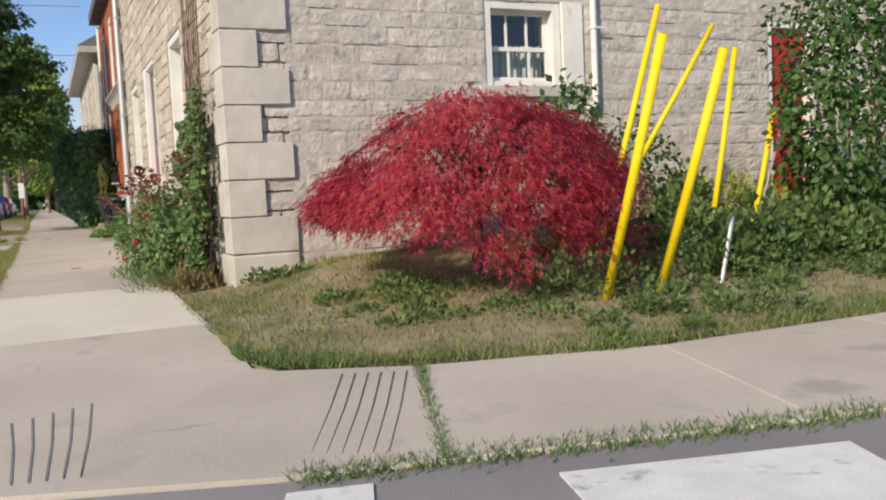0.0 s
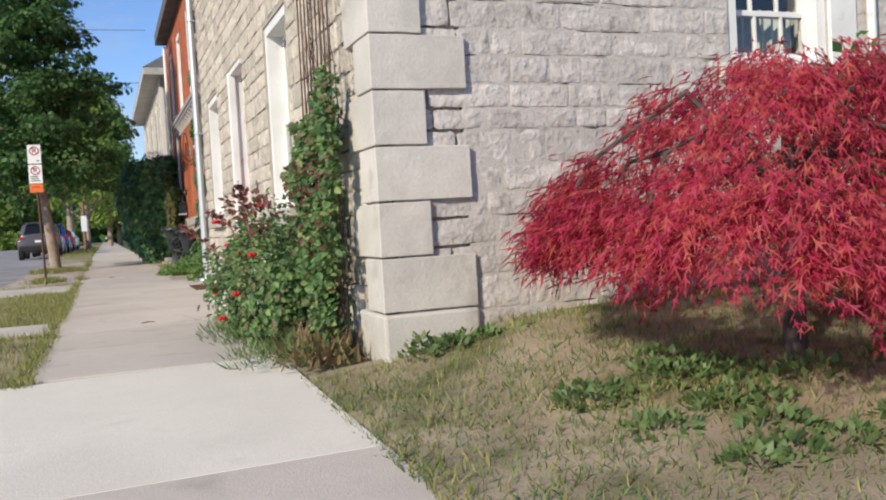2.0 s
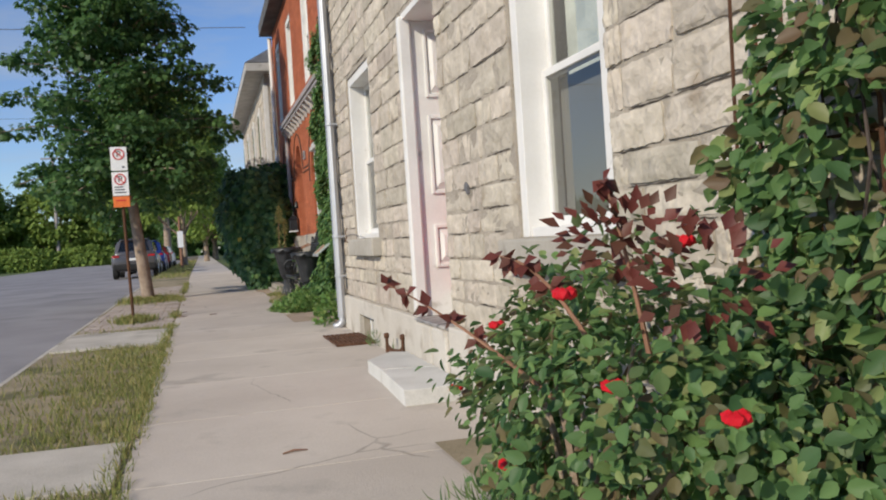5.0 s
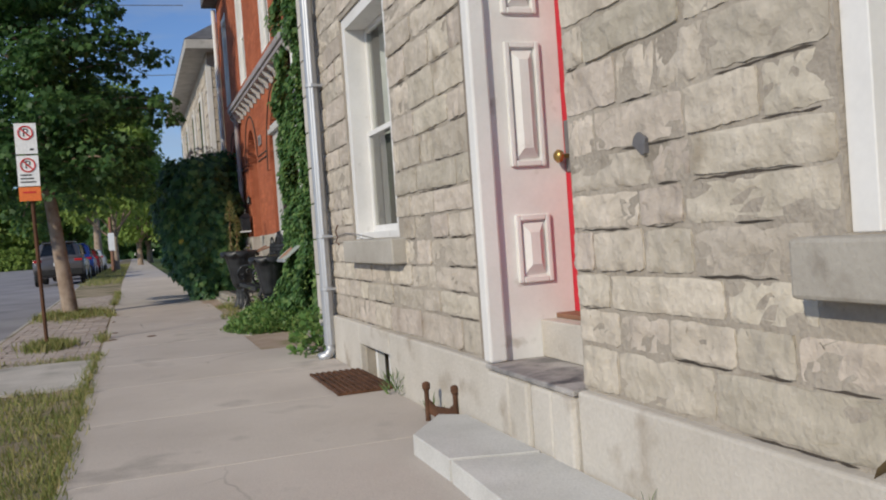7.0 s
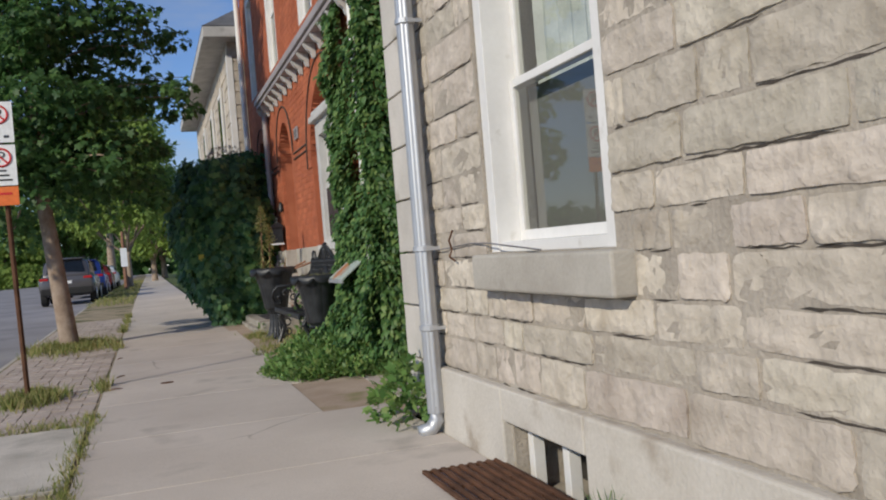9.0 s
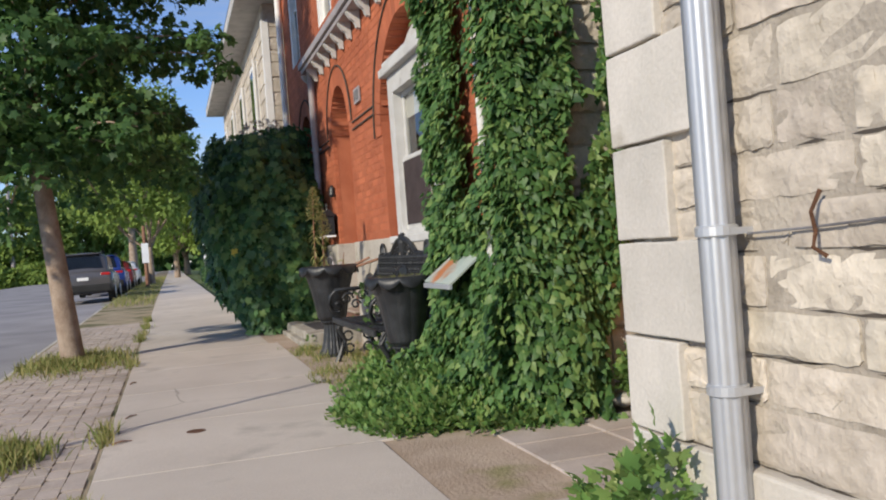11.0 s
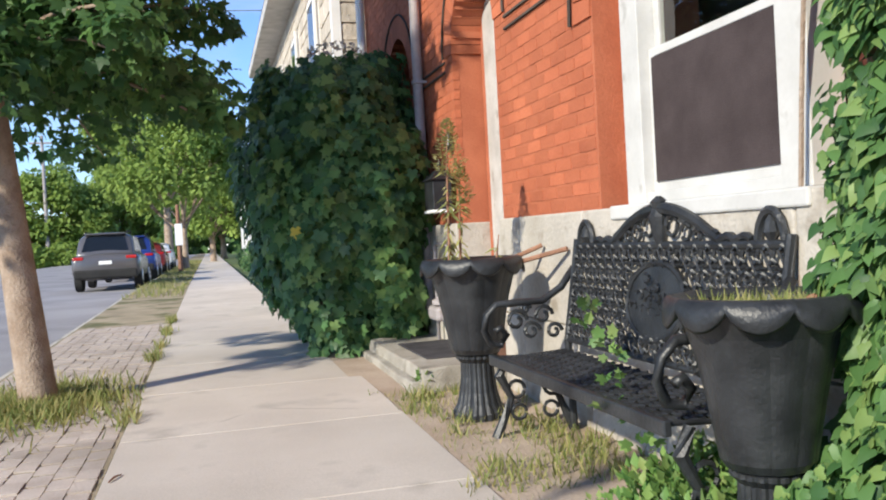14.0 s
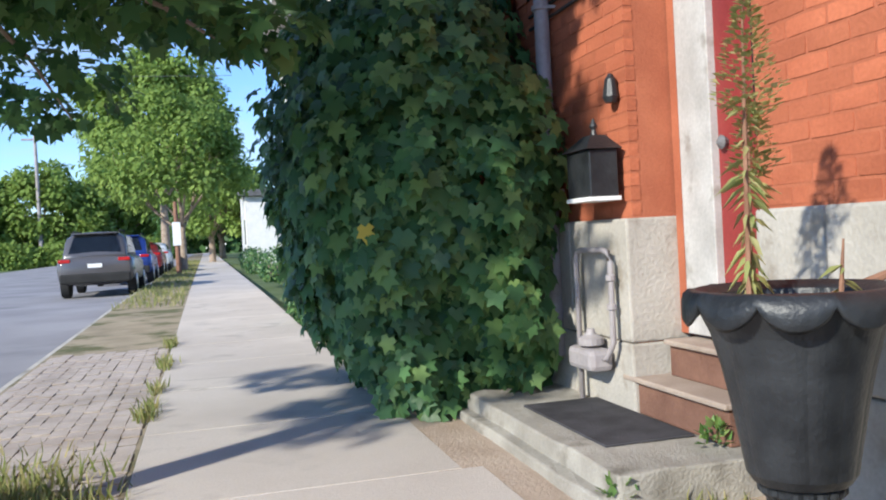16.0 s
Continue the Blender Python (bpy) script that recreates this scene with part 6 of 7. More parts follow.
# creeper over the brick corner
PIPE_Y = 20.3
ivy = thing("creeper", "green Virginia creeper covering the brick corner and spilling on the yard", "creeper", (1.9, 20.4, 0.25))
P, A, N, S = [], [], [], []
while len(P) < 16500:
    y, z = LR.uniform(19.7, 22.0), LR.uniform(0.2, 4.6)
    n1 = noise.noise((y * 2.2, z * 1.4, 1))
    a = 19.9 + 0.08 * n1
    right = a < y < (20.36 if z < 1.7 else 20.24) + 0.1 * n1
    left = (20.68 if z < 1.6 else 20.76) + 0.08 * n1 + max(0, z - 2.4) * 0.08 < y < 21.5 + 0.1 * n1 - max(0, z - 2.4) * 0.1
    low = z < (1.5 if 20.25 < y < 20.8 else 1.22) + 0.3 * n1 and 19.9 < y < 21.3
    if not (right or left or low):
        continue
    th = (0.19 if z > 1.2 else 0.22 + 0.26 * (1.2 - z)) * (0.8 + 0.9 * noise.noise((y * 3, z * 3, 4)))
    P.append((1.97 - LR.random() ** 0.5 * th, y, z))
    A.append((-0.55 + LR.uniform(-0.5, 0.5), LR.uniform(-0.8, 0.8), -0.85 + LR.uniform(-0.3, 0.6)))
    N.append((-0.9 + LR.uniform(-0.5, 0.5), LR.uniform(-0.8, 0.5), 0.45 + LR.uniform(-0.4, 0.4)))
    S.append(LR.uniform(0.036, 0.072))
vent_pipe = thing("downpipe", "thin white downpipe half hidden in the creeper", "pipe", (1.93, PIPE_Y, 0.3))
part("shaft", tube([(1.88, PIPE_Y, 0.2), (1.88, PIPE_Y, 5.6)], 0.032, 12), PAINT_W, vent_pipe, smooth=True)
for zz in (1.9, 3.4):
    part("strap", box(1.85, 1.99, PIPE_Y - 0.045, PIPE_Y + 0.045, zz, zz + 0.025, 0.004), PAINT_W, vent_pipe)
for k in range(13500):
    x, z = LR.uniform(1.85, 2.85), 0.2 + 4.2 * LR.random() ** 1.15
    n2 = noise.noise((x * 2.5, z * 1.5, 6))
    edge = float(np.interp(z, [0.2, 0.8, 1.2, 1.6, 1.9, 2.4, 4.4], [2.35, 2.45, 2.62, 2.66, 2.5, 2.36, 2.3])) + 0.16 * n2
    runner = 2.64 + 0.1 * noise.noise((z * 1.6, 3, 3))
    if x > edge and not (z > 1.7 and abs(x - runner) < 0.09):
        continue
    if x > 2.1 and noise.noise((x * 3.2, z * 2.2, 11)) < -0.36:
        continue
    th = (0.16 if z > 1.0 else 0.16 + 0.3 * (1.0 - z)) * (0.8 + 0.8 * noise.noise((x * 3, z * 3, 14)))
    P.append((x, 20.02 - LR.random() ** 0.5 * th, z))
    A.append((LR.uniform(-0.8, 0.8), -0.5 + LR.uniform(-0.4, 0.4), -0.85 + LR.uniform(-0.3, 0.6)))
    N.append((LR.uniform(-0.9, 0.6), -0.8 + LR.uniform(-0.4, 0.4), 0.45 + LR.uniform(-0.4, 0.4)))
    S.append(LR.uniform(0.036, 0.072))
leaves("foliage", P, A, N, S, IVYM, ivy, HEART)
for i in range(16):
    y0 = LR.uniform(20.05, 20.35) if i < 10 else LR.uniform(21.0, 21.8)
    pts = [(1.97, y0, 0.2)]
    for j in range(8):
        pts.append((1.965, pts[-1][1] + LR.uniform(-0.08, 0.08), pts[-1][2] + 0.5))
    part("stem", tube(pts, [0.012 - 0.001 * k for k in range(9)], 5), BARK, ivy)
spots = []
for k in range(120):
    y = LR.uniform(19.86, 22.0)
    x = LR.uniform(float(np.interp(y, [19.75, 20.0, 20.25, 20.6, 21.2, 22.0], [2.0, 1.3, 1.06, 1.0, 1.04, 1.35])), 2.3 if y < 20.0 else 1.95)
    h = 0.1 + 0.42 * max(0, (x - 1.15)) if y > 20.1 else 0.16
    spots.append((x, y, ground_z(y) - 0.02, 0.2, 0.22, h * LR.uniform(0.6, 1.3), 120))
patch("yard_weeds", "bright green weeds spilling from the creeper over the yard", "plants", spots, YARDM, 0.05, kind="stuff")
patch("gate_weeds", "tall green weeds growing in front of the board gate", "weed", [(2.58 + LR.uniform(-0.1, 0.1), LR.uniform(19.35, 19.95), 0.35, 0.13, 0.14, 0.34 * LR.uniform(0.5, 1.1), 70) for _ in range(8)], YARDM, 0.045, LOBED, kind="stuff")
alley = thing("alley_paving", "worn reddish paving slabs before the board gate", "paving", (2.0, 18.8, 0.2), kind="structure")
for a, b in ((18.04, 18.5), (18.51, 19.0), (19.01, 19.42), (19.43, 19.8)):
    for x0, x1 in ((1.6, 2.12), (2.13, 2.7)):
        slab(alley, [(x0, a), (x1, a), (x1, b), (x0, b)], PAVER, name="paving_slab", dz=0.008, thick=0.08)
pale = thing("pale_stone", "small pale stone lying in the weeds", "stone", (2.5, 19.95, 0.26))
bm = bmesh.new()
bmesh.ops.create_icosphere(bm, subdivisions=2, radius=0.07)
for v in bm.verts:
    v.co = Vector((v.co.x * 1.1 + 2.5, v.co.y * 1.2 + 19.9, v.co.z * 0.55 + 0.3)) + v.co * 0.3 * noise.noise(v.co * 25)
part("rock", bm, QUOIN, pale, smooth=True)
# dark vine-covered bush beside the stoop
bush = thing("vine_bush", "tall dark green bush overgrown with grape vine", "bush", (1.3, 28.2, 0.28))
n = 17000
d = rand_dirs(n, NR)
d = d[d[:, 2] > -0.9]
q = lumpy(d, (1.36, 28.15, 1.66), (1.0, 1.78, 1.6), 0.25, 2.1, 31)
k = NR.uniform(0.62, 1.0, (len(q), 1)) ** 0.5
c = np.array([1.36, 28.15, 1.72])
q = c + (q - c) * k
q[:, 0] += 0.22 * np.maximum(0, 1.2 - q[:, 2])
keep = (q[:, 2] > 0.31) & (q[:, 0] > 0.28) & (q[:, 0] < 1.95)
q, d = q[keep], d[keep]
leaves("foliage", q, d * 0.35 + rand_dirs(len(q), NR) * 0.45 + np.array([0, 0, -0.9]), d + np.array([0, 0, 0.45]) + rand_dirs(len(q), NR) * 0.35, NR.uniform(0.07, 0.145, len(q)), BUSHM, bush, LOBED)
leaves("yellow_leaves", [(0.74, 26.6, 1.46), (0.5, 27.3, 2.1)], [(0, -0.1, -1)] * 2, [(-0.5, -0.8, 0.3)] * 2, [0.11, 0.06], leafy("yellowing_leaf", [(0.6, 0.45, 0.05), (0.7, 0.55, 0.08)], trans=0.4), bush, LOBED, "single yellowing leaves")
bm = bmesh.new()
tips = []
for i in range(10):
    a = i * 0.63
    limb(bm, (1.2 + 0.2 * math.cos(a), 28.2 + 0.5 * math.sin(a), 0.2), (0.25 * math.cos(a) + 0.15, 0.5 * math.sin(a), 1.3), 0.85, 0.035, 1, tips, LR, n=5)
part("stem_tangle", bm, BARK, bush)
# top leaves of the bush, coloured pale to stand for sunlight on them
q = np.array([1.35, 28.0, 3.1]) + rand_dirs(260, NR) * np.array([0.3, 0.5, 0.22])
leaves("blossom", q, rand_dirs(260, NR), rand_dirs(260, NR) + np.array([0, 0, 1]), NR.uniform(0.04, 0.07, 260), leafy("sunlit_leaf_tone", [(0.5, 0.45, 0.36), (0.6, 0.56, 0.48), (0.35, 0.2, 0.15)], trans=0.2), bush, LEAF, "pale top leaves with sunlight put into their colour")

# ---- garden furniture ----
def cast_urn(label, at, k_size):
    u = tagged(thing("urn_planter", label, "planter", at), group="urns beside the bench")
    x, y, z = at
    part("foot", lathe([(0.15, -0.02), (0.15, 0.03), (0.138, 0.05), (0.122, 0.08), (0.105, 0.15), (0.094, 0.24), (0.092, 0.32), (0.115, 0.345), (0.115, 0.36), (0.095, 0.375)], at, 60, flute=0.07, flutes=20), BLACK_IRON, u)
    part("bowl", lathe([(0.1, 0.36), (0.13, 0.372), (0.148, 0.4), (0.165, 0.5), (0.182, 0.6), (0.203, 0.7), (0.23, 0.8), (0.262, 0.87), (0.27, 0.895), (0.23, 0.9), (0.215, 0.83)], at, 96, flute=0.022, flutes=12), BLACK_IRON, u)
    bm = bmesh.new()
    n = 120
    rings = []
    for r, dz, sc in ((0.235, 0.9, 0), (0.268, 0.925, 0), (0.288, 0.925, 0.1), (0.303, 0.912, 0.45), (0.308, 0.894, 0.95), (0.3, 0.885, 1.0), (0.28, 0.887, 0.5), (0.255, 0.88, 0)):
        rings.append([bm.verts.new((x + r * math.cos(k * math.tau / n), y + r * math.sin(k * math.tau / n), z + dz - 0.062 * sc * abs(math.sin(k * math.tau / n * 5)) ** 0.7)) for k in range(n)])
    for p, q in zip(rings, rings[1:]):
        for k in range(n):
            bm.faces.new((p[k], p[(k + 1) % n], q[(k + 1) % n], q[k]))
    part("scalloped_rim", bm, BLACK_IRON, u, smooth=True)
    part("soil", lathe([(0.0, 0.8), (0.1, 0.85), (0.225, 0.85), (0.225, 0.82), (0.0, 0.78)], at, 20), SOIL_POT, u)
    for ob in u.children:
        for v in ob.data.vertices:
            v.co = Vector(at) + (v.co - Vector(at)) * k_size
    return u


URN_A, URN_B = (1.6, 21.5, ground_z(21.5)), (1.5, 24.08, ground_z(24.1))
cast_urn("black cast-iron urn planter with a scalloped rim and short grass", URN_A, 0.93)
cast_urn("black cast-iron urn planter with a tall dry goldenrod", URN_B, 1.0)
pts = []
for k in range(420):
    a, r = LR.uniform(0, math.tau), 0.19 * math.sqrt(LR.random())
    pts.append((URN_A[0] + r * math.cos(a), URN_A[1] + r * math.sin(a), URN_A[2] + 0.785))
grass("urn_grass", "short yellow-green grass in the urn", pts, 0.07)
golden = thing("goldenrod", "tall drying goldenrod growing in the urn", "plant", (1.5, 24.15, 1.13))
DRYM = leafy("drying_leaves", [(0.46, 0.42, 0.16), (0.34, 0.38, 0.13), (0.48, 0.42, 0.2), (0.27, 0.34, 0.11)], trans=0.4)
bm = bmesh.new()
P, A, S = [], [], []
low_p, low_a = [], []
for sx, sy, h in ((-0.13, 0.02, 0.92), (0.14, -0.02, 0.22), (-0.02, 0.17, 0.66)):
    b0 = Vector((URN_B[0] + sx, URN_B[1] + sy, URN_B[2] + 0.83))
    tube([b0, b0 + Vector((0.01, 0, h * 0.5)), b0 + Vector((0.03, 0.01, h))], [0.009, 0.007, 0.003], 6, bm)
    for k in range(int(75 * h)):
        f = LR.random()
        a = LR.uniform(0, math.tau)
        low_p.append(b0 + Vector((0.02 * f, 0, h * f * 0.7)))
        low_a.append((math.cos(a), math.sin(a), -1.1 + 0.9 * f))
    if h > 0.5:
        for k in range(int(560 * h)):
            f = LR.random() ** 1.2
            a, r = LR.uniform(0, math.tau), 0.115 * h * min(1.0, 5 * f + 0.4) * (1 - f) ** 0.8 * LR.random() ** 0.5 + 0.006
            P.append(b0 + Vector((0.03 + r * math.cos(a), r * math.sin(a), h * (0.62 + 0.36 * f) + 0.2 * r)))
            A.append((math.cos(a), math.sin(a), 0.5))
            S.append(LR.uniform(0.014, 0.032))
part("stalk", bm, CEDAR, golden)
leaves("leaf_spray", P, A, rand_dirs(len(P), NR) * 0.4 + np.array([0, 0, 1]), S, DRYM, golden, LEAF, kind="stuff")
leaves("stalk_leaves", low_p, low_a, rand_dirs(len(low_p), NR) * 0.4 + np.array([0, 0, 1]), NR.uniform(0.05, 0.12, len(low_p)), DRYM, golden, LANCE, "yellowing drooping leaves", kind="stuff")

pts = [(LR.uniform(1.0, 1.9), LR.uniform(22.0, 25.1)) for _ in range(3000)]
pts = [(x, y, ground_z(y) - 0.01) for x, y in pts if noise.noise((x * 2.6, y * 1.9, 4)) > 0.12]
grass("yard_grass", "patchy yellow-green grass on the dry yard soil", pts, 0.075)
spots = [(1.5 + LR.uniform(-0.06, 0.06), 22.0 + 0.62 * f, 0.45 + 0.52 * f, 0.05, 0.07, 0.06, 8) for f in np.linspace(0, 1, 9)]
patch("bench_sprig", "thin green creeper sprig growing through the bench", "plant", spots, YARDM, 0.045, LOBED, kind="stuff")
patch("stoop_weed", "small green weed beside the stoop step", "weed", [(1.93, 25.2, 0.425, 0.05, 0.06, 0.12, 40), (1.42, 25.05, 0.27, 0.1, 0.1, 0.12, 50)], YARDM, 0.05, kind="stuff")

bench = thing("garden_bench", "ornate black cast-iron garden bench with scrolled arms and crested back", "bench", (1.65, 22.7, ground_z(22.7)))
BY0, BY1, SZ = 21.78, 23.54, 0.69


def back_x(z):
    return 1.84 + 0.09 * (z - SZ) / 0.55


part("top_rail", tube([(back_x(1.235), BY0, 1.235), (back_x(1.235), BY1, 1.235)], 0.018, 8), BLACK_IRON, bench)
part("bottom_rail", tube([(back_x(0.74), BY0, 0.74), (back_x(0.74), BY1, 0.74)], 0.014, 8), BLACK_IRON, bench)
for yy in (BY0, BY1):
    part("back_post", tube([(1.86, yy, 0.25), (back_x(0.74), yy, 0.74), (back_x(1.25), yy, 1.27)], 0.02, 8), BLACK_IRON, bench)
    part("finial_loop", tube([(back_x(1.25), yy + (-0.11 if yy > 23 else 0.11) + 0.075 * math.cos(a), 1.25 + 0.075 * math.sin(a) * 1.45) for a in np.linspace(0, math.pi, 12)], 0.017, 6), BLACK_IRON, bench)
    part("finial_leaf", lathe([(0.012, 0), (0.03, 0.03), (0.02, 0.07), (0.004, 0.095)], (back_x(1.25), yy + (-0.11 if yy > 23 else 0.11), 1.25), 8), BLACK_IRON, bench)
mid = (BY0 + BY1) / 2
bm = bmesh.new()
for s in (-1, 1):
    tube([(back_x(1.25), mid + s * f, 1.25 + (0.145 * (1 - (f / 0.46) ** 2) ** 1.1 if f < 0.46 else 0.02 * abs(math.sin((f - 0.46) * 30)))) for f in np.linspace(0.0, 0.66, 26)], [0.03 - 0.0006 * k for k in range(26)], 7, bm)
    for cy, cz, r in ((0.1, 1.32, 0.045), (0.21, 1.29, 0.035), (0.3, 1.275, 0.025), (0.42, 1.27, 0.022)):
        tube([(back_x(1.25), mid + s * cy + r * math.cos(a), cz + r * math.sin(a)) for a in np.linspace(0, 5.6, 12)], 0.01, 5, bm)
lathe([(0.02, 0), (0.035, 0.05), (0.05, 0.13), (0.03, 0.165), (0.04, 0.195), (0.012, 0.22)], (back_x(1.25), mid, 1.23), 10, bm)
part("crest", bm, BLACK_IRON, bench, "pierced cast crest")
bm = bmesh.new()
for j in range(5):
    z = 0.79 + 0.1 * j
    for i in range(19):
        yy = BY0 + 0.05 + (BY1 - BY0 - 0.1) * i / 18
        if abs(yy - mid) < 0.24 and abs(z - 0.99) < 0.15:
            continue
        tube([(back_x(z), yy + 0.042 * math.cos(a), z + 0.045 * math.sin(a)) for a in np.linspace(0, 6.0 + 0.6 * ((i + j) % 2), 10)], 0.0085, 4, bm)
        tube([(back_x(z - 0.05), yy - 0.045, z - 0.05), (back_x(z + 0.05), yy + 0.045, z + 0.05)], 0.006, 4, bm)
for j in range(10):
    z = 0.765 + 0.05 * j
    for i in range(38):
        yy = BY0 + 0.03 + (BY1 - BY0 - 0.06) * i / 37
        if (i + j) % 2 and not (abs(yy - mid) < 0.22 and abs(z - 0.99) < 0.14):
            tube([(back_x(z) - 0.006 + 0.012 * math.sin(k * 2.1), yy + (0.021 - 0.0016 * k) * math.cos(k * 0.9), z + (0.023 - 0.0016 * k) * math.sin(k * 0.9)) for k in range(9)], 0.0075, 4, bm)
part("back_lattice", bm, BLACK_IRON, bench, "pierced scrollwork back")
bm = bmesh.new()
ov = [(back_x(0.99 + 0.17 * math.sin(a)), mid + 0.25 * math.cos(a), 0.99 + 0.17 * math.sin(a)) for a in np.linspace(0, math.tau, 25)]
tube(ov, 0.014, 6, bm)
for k in range(14):
    a = k * 2.4
    r = 0.04 + 0.011 * k
    tube([(back_x(0.99) - 0.012, mid + r * math.cos(a) + 0.03 * math.cos(a + q), 0.99 + 0.68 * (r * math.sin(a) + 0.03 * math.sin(a + q))) for q in np.linspace(0, 4, 7)], 0.007, 4, bm)
c0 = bm.verts.new((back_x(0.99) - 0.012, mid, 0.99))
rim = [bm.verts.new(p) for p in ov[:-1]]
for k in range(24):
    bm.faces.new((c0, rim[k], rim[(k + 1) % 24]))
part("back_medallion", bm, BLACK_IRON, bench, "oval cast medallion")
bm = bmesh.new()
for i in range(23):
    yy = BY0 + (BY1 - BY0) * i / 22
    tube([(1.43, yy, SZ - 0.01), (1.6, yy, SZ - 0.02), (1.84, yy, SZ - 0.005)], 0.01, 5, bm)
for j in range(5):
    x = 1.47 + 0.085 * j
    tube([(x, BY0, SZ - 0.015), (x, BY1, SZ - 0.015)], 0.008, 4, bm)
    for i in range(22):
        yy = BY0 + (BY1 - BY0) * (i + 0.5) / 22
        tube([(x + 0.03 * math.cos(a), yy + 0.03 * math.sin(a), SZ - 0.012) for a in np.linspace(0, math.tau, 8)], 0.008, 4, bm)
part("seat", bm, BLACK_IRON, bench, "pierced cast seat")
part("seat_edge", box(1.405, 1.435, BY0 - 0.02, BY1 + 0.02, SZ - 0.05, SZ + 0.005, 0.006), BLACK_IRON, bench)
for yy in (BY0 - 0.02, BY1 + 0.02):
    part("arm", tube([(1.91, yy, 1.12), (1.83, yy, 1.02), (1.72, yy, 0.955), (1.58, yy, 0.955), (1.46, yy, 0.95), (1.405, yy, 0.9), (1.39, yy, 0.82), (1.42, yy, 0.75), (1.48, yy, 0.74), (1.51, yy, 0.79), (1.48, yy, 0.83), (1.45, yy, 0.81)], 0.02, 8), BLACK_IRON, bench, "scrolled arm", True)
    bm = bmesh.new()
    for cx, cz, r in ((1.57, 0.86, 0.06), (1.65, 0.8, 0.05), (1.72, 0.88, 0.055), (1.78, 0.79, 0.045), (1.62, 0.92, 0.03)):
        tube([(cx + r * (1 - 0.09 * a) * math.cos(a), yy, cz + r * (1 - 0.09 * a) * math.sin(a)) for a in np.linspace(0, 7.5, 16)], 0.011, 5, bm)
    part("arm_scroll", bm, BLACK_IRON, bench)
    for x, s in ((1.5, -1), (1.8, 1)):
        bm = tube([(x, yy, SZ - 0.02), (x + 0.04 * s, yy, 0.58), (x - 0.02 * s, yy, 0.46), (x + 0.03 * s, yy, 0.34), (x + 0.07 * s, yy, 0.25)], [0.022, 0.028, 0.02, 0.024, 0.03], 7)
        tube([(x - 0.05 * s + 0.045 * math.cos(a), yy, 0.5 + 0.045 * math.sin(a)) for a in np.linspace(0, 6, 12)], 0.011, 5, bm)
        tube([(x - 0.06 * s + 0.04 * math.cos(a), yy, 0.38 + 0.04 * math.sin(a)) for a in np.linspace(0, 6, 12)], 0.01, 5, bm)
        part("leg", bm, BLACK_IRON, bench)
sticks = thing("wooden_stick", "brown wooden sticks leaning behind the urns", "stick", (1.7, 23.9, 1.1))
part("stick", tube([(1.6, 24.15, 1.1), (1.93, 23.68, 1.22)], 0.014, 7), CEDAR, sticks)
part("stick", tube([(1.66, 24.2, 1.12), (1.93, 24.05, 1.24)], 0.014, 7), CEDAR, sticks)
part("stick", tube([(1.66, 21.6, 1.02), (1.93, 21.35, 1.16)], 0.014, 7), CEDAR, sticks)
lid = thing("rusty_lid", "tilted pale metal lid with rust stains in the creeper", "metal lid", (1.8, 20.7, 1.05))
bm = bmesh.new()
c = [(1.62, 20.38, 1.055), (1.62, 20.95, 1.065), (1.98, 20.98, 1.33), (1.98, 20.45, 1.32)]
nrm = Vector((-0.55, 0, 0.83))
lo = [bm.verts.new(p) for p in c]
hi = [bm.verts.new(Vector(p) + nrm * 0.012) for p in c]
bm.faces.new(lo[::-1])
bm.faces.new(hi)
for i in range(4):
    bm.faces.new((lo[i], lo[(i + 1) % 4], hi[(i + 1) % 4], hi[i]))
part("lid_sheet", bm, surf("rust_stained_metal", (0.33, 0.39, 0.35), (0.43, 0.47, 0.42), rough=0.6, scale=3, fine=50, bump=0.15, dark=(0.42, 0.16, 0.06), dark_at=0.5, dark_scale=3.2), lid)
part("lid_lip", box(1.605, 1.63, 20.38, 20.95, 1.03, 1.062, 0.004), GALV, lid)
for yy in (20.5, 20.85):
    part("support", tube([(1.93, yy, 0.3), (1.93, yy, 1.28)], 0.012, 6), GREYPIPE, lid)

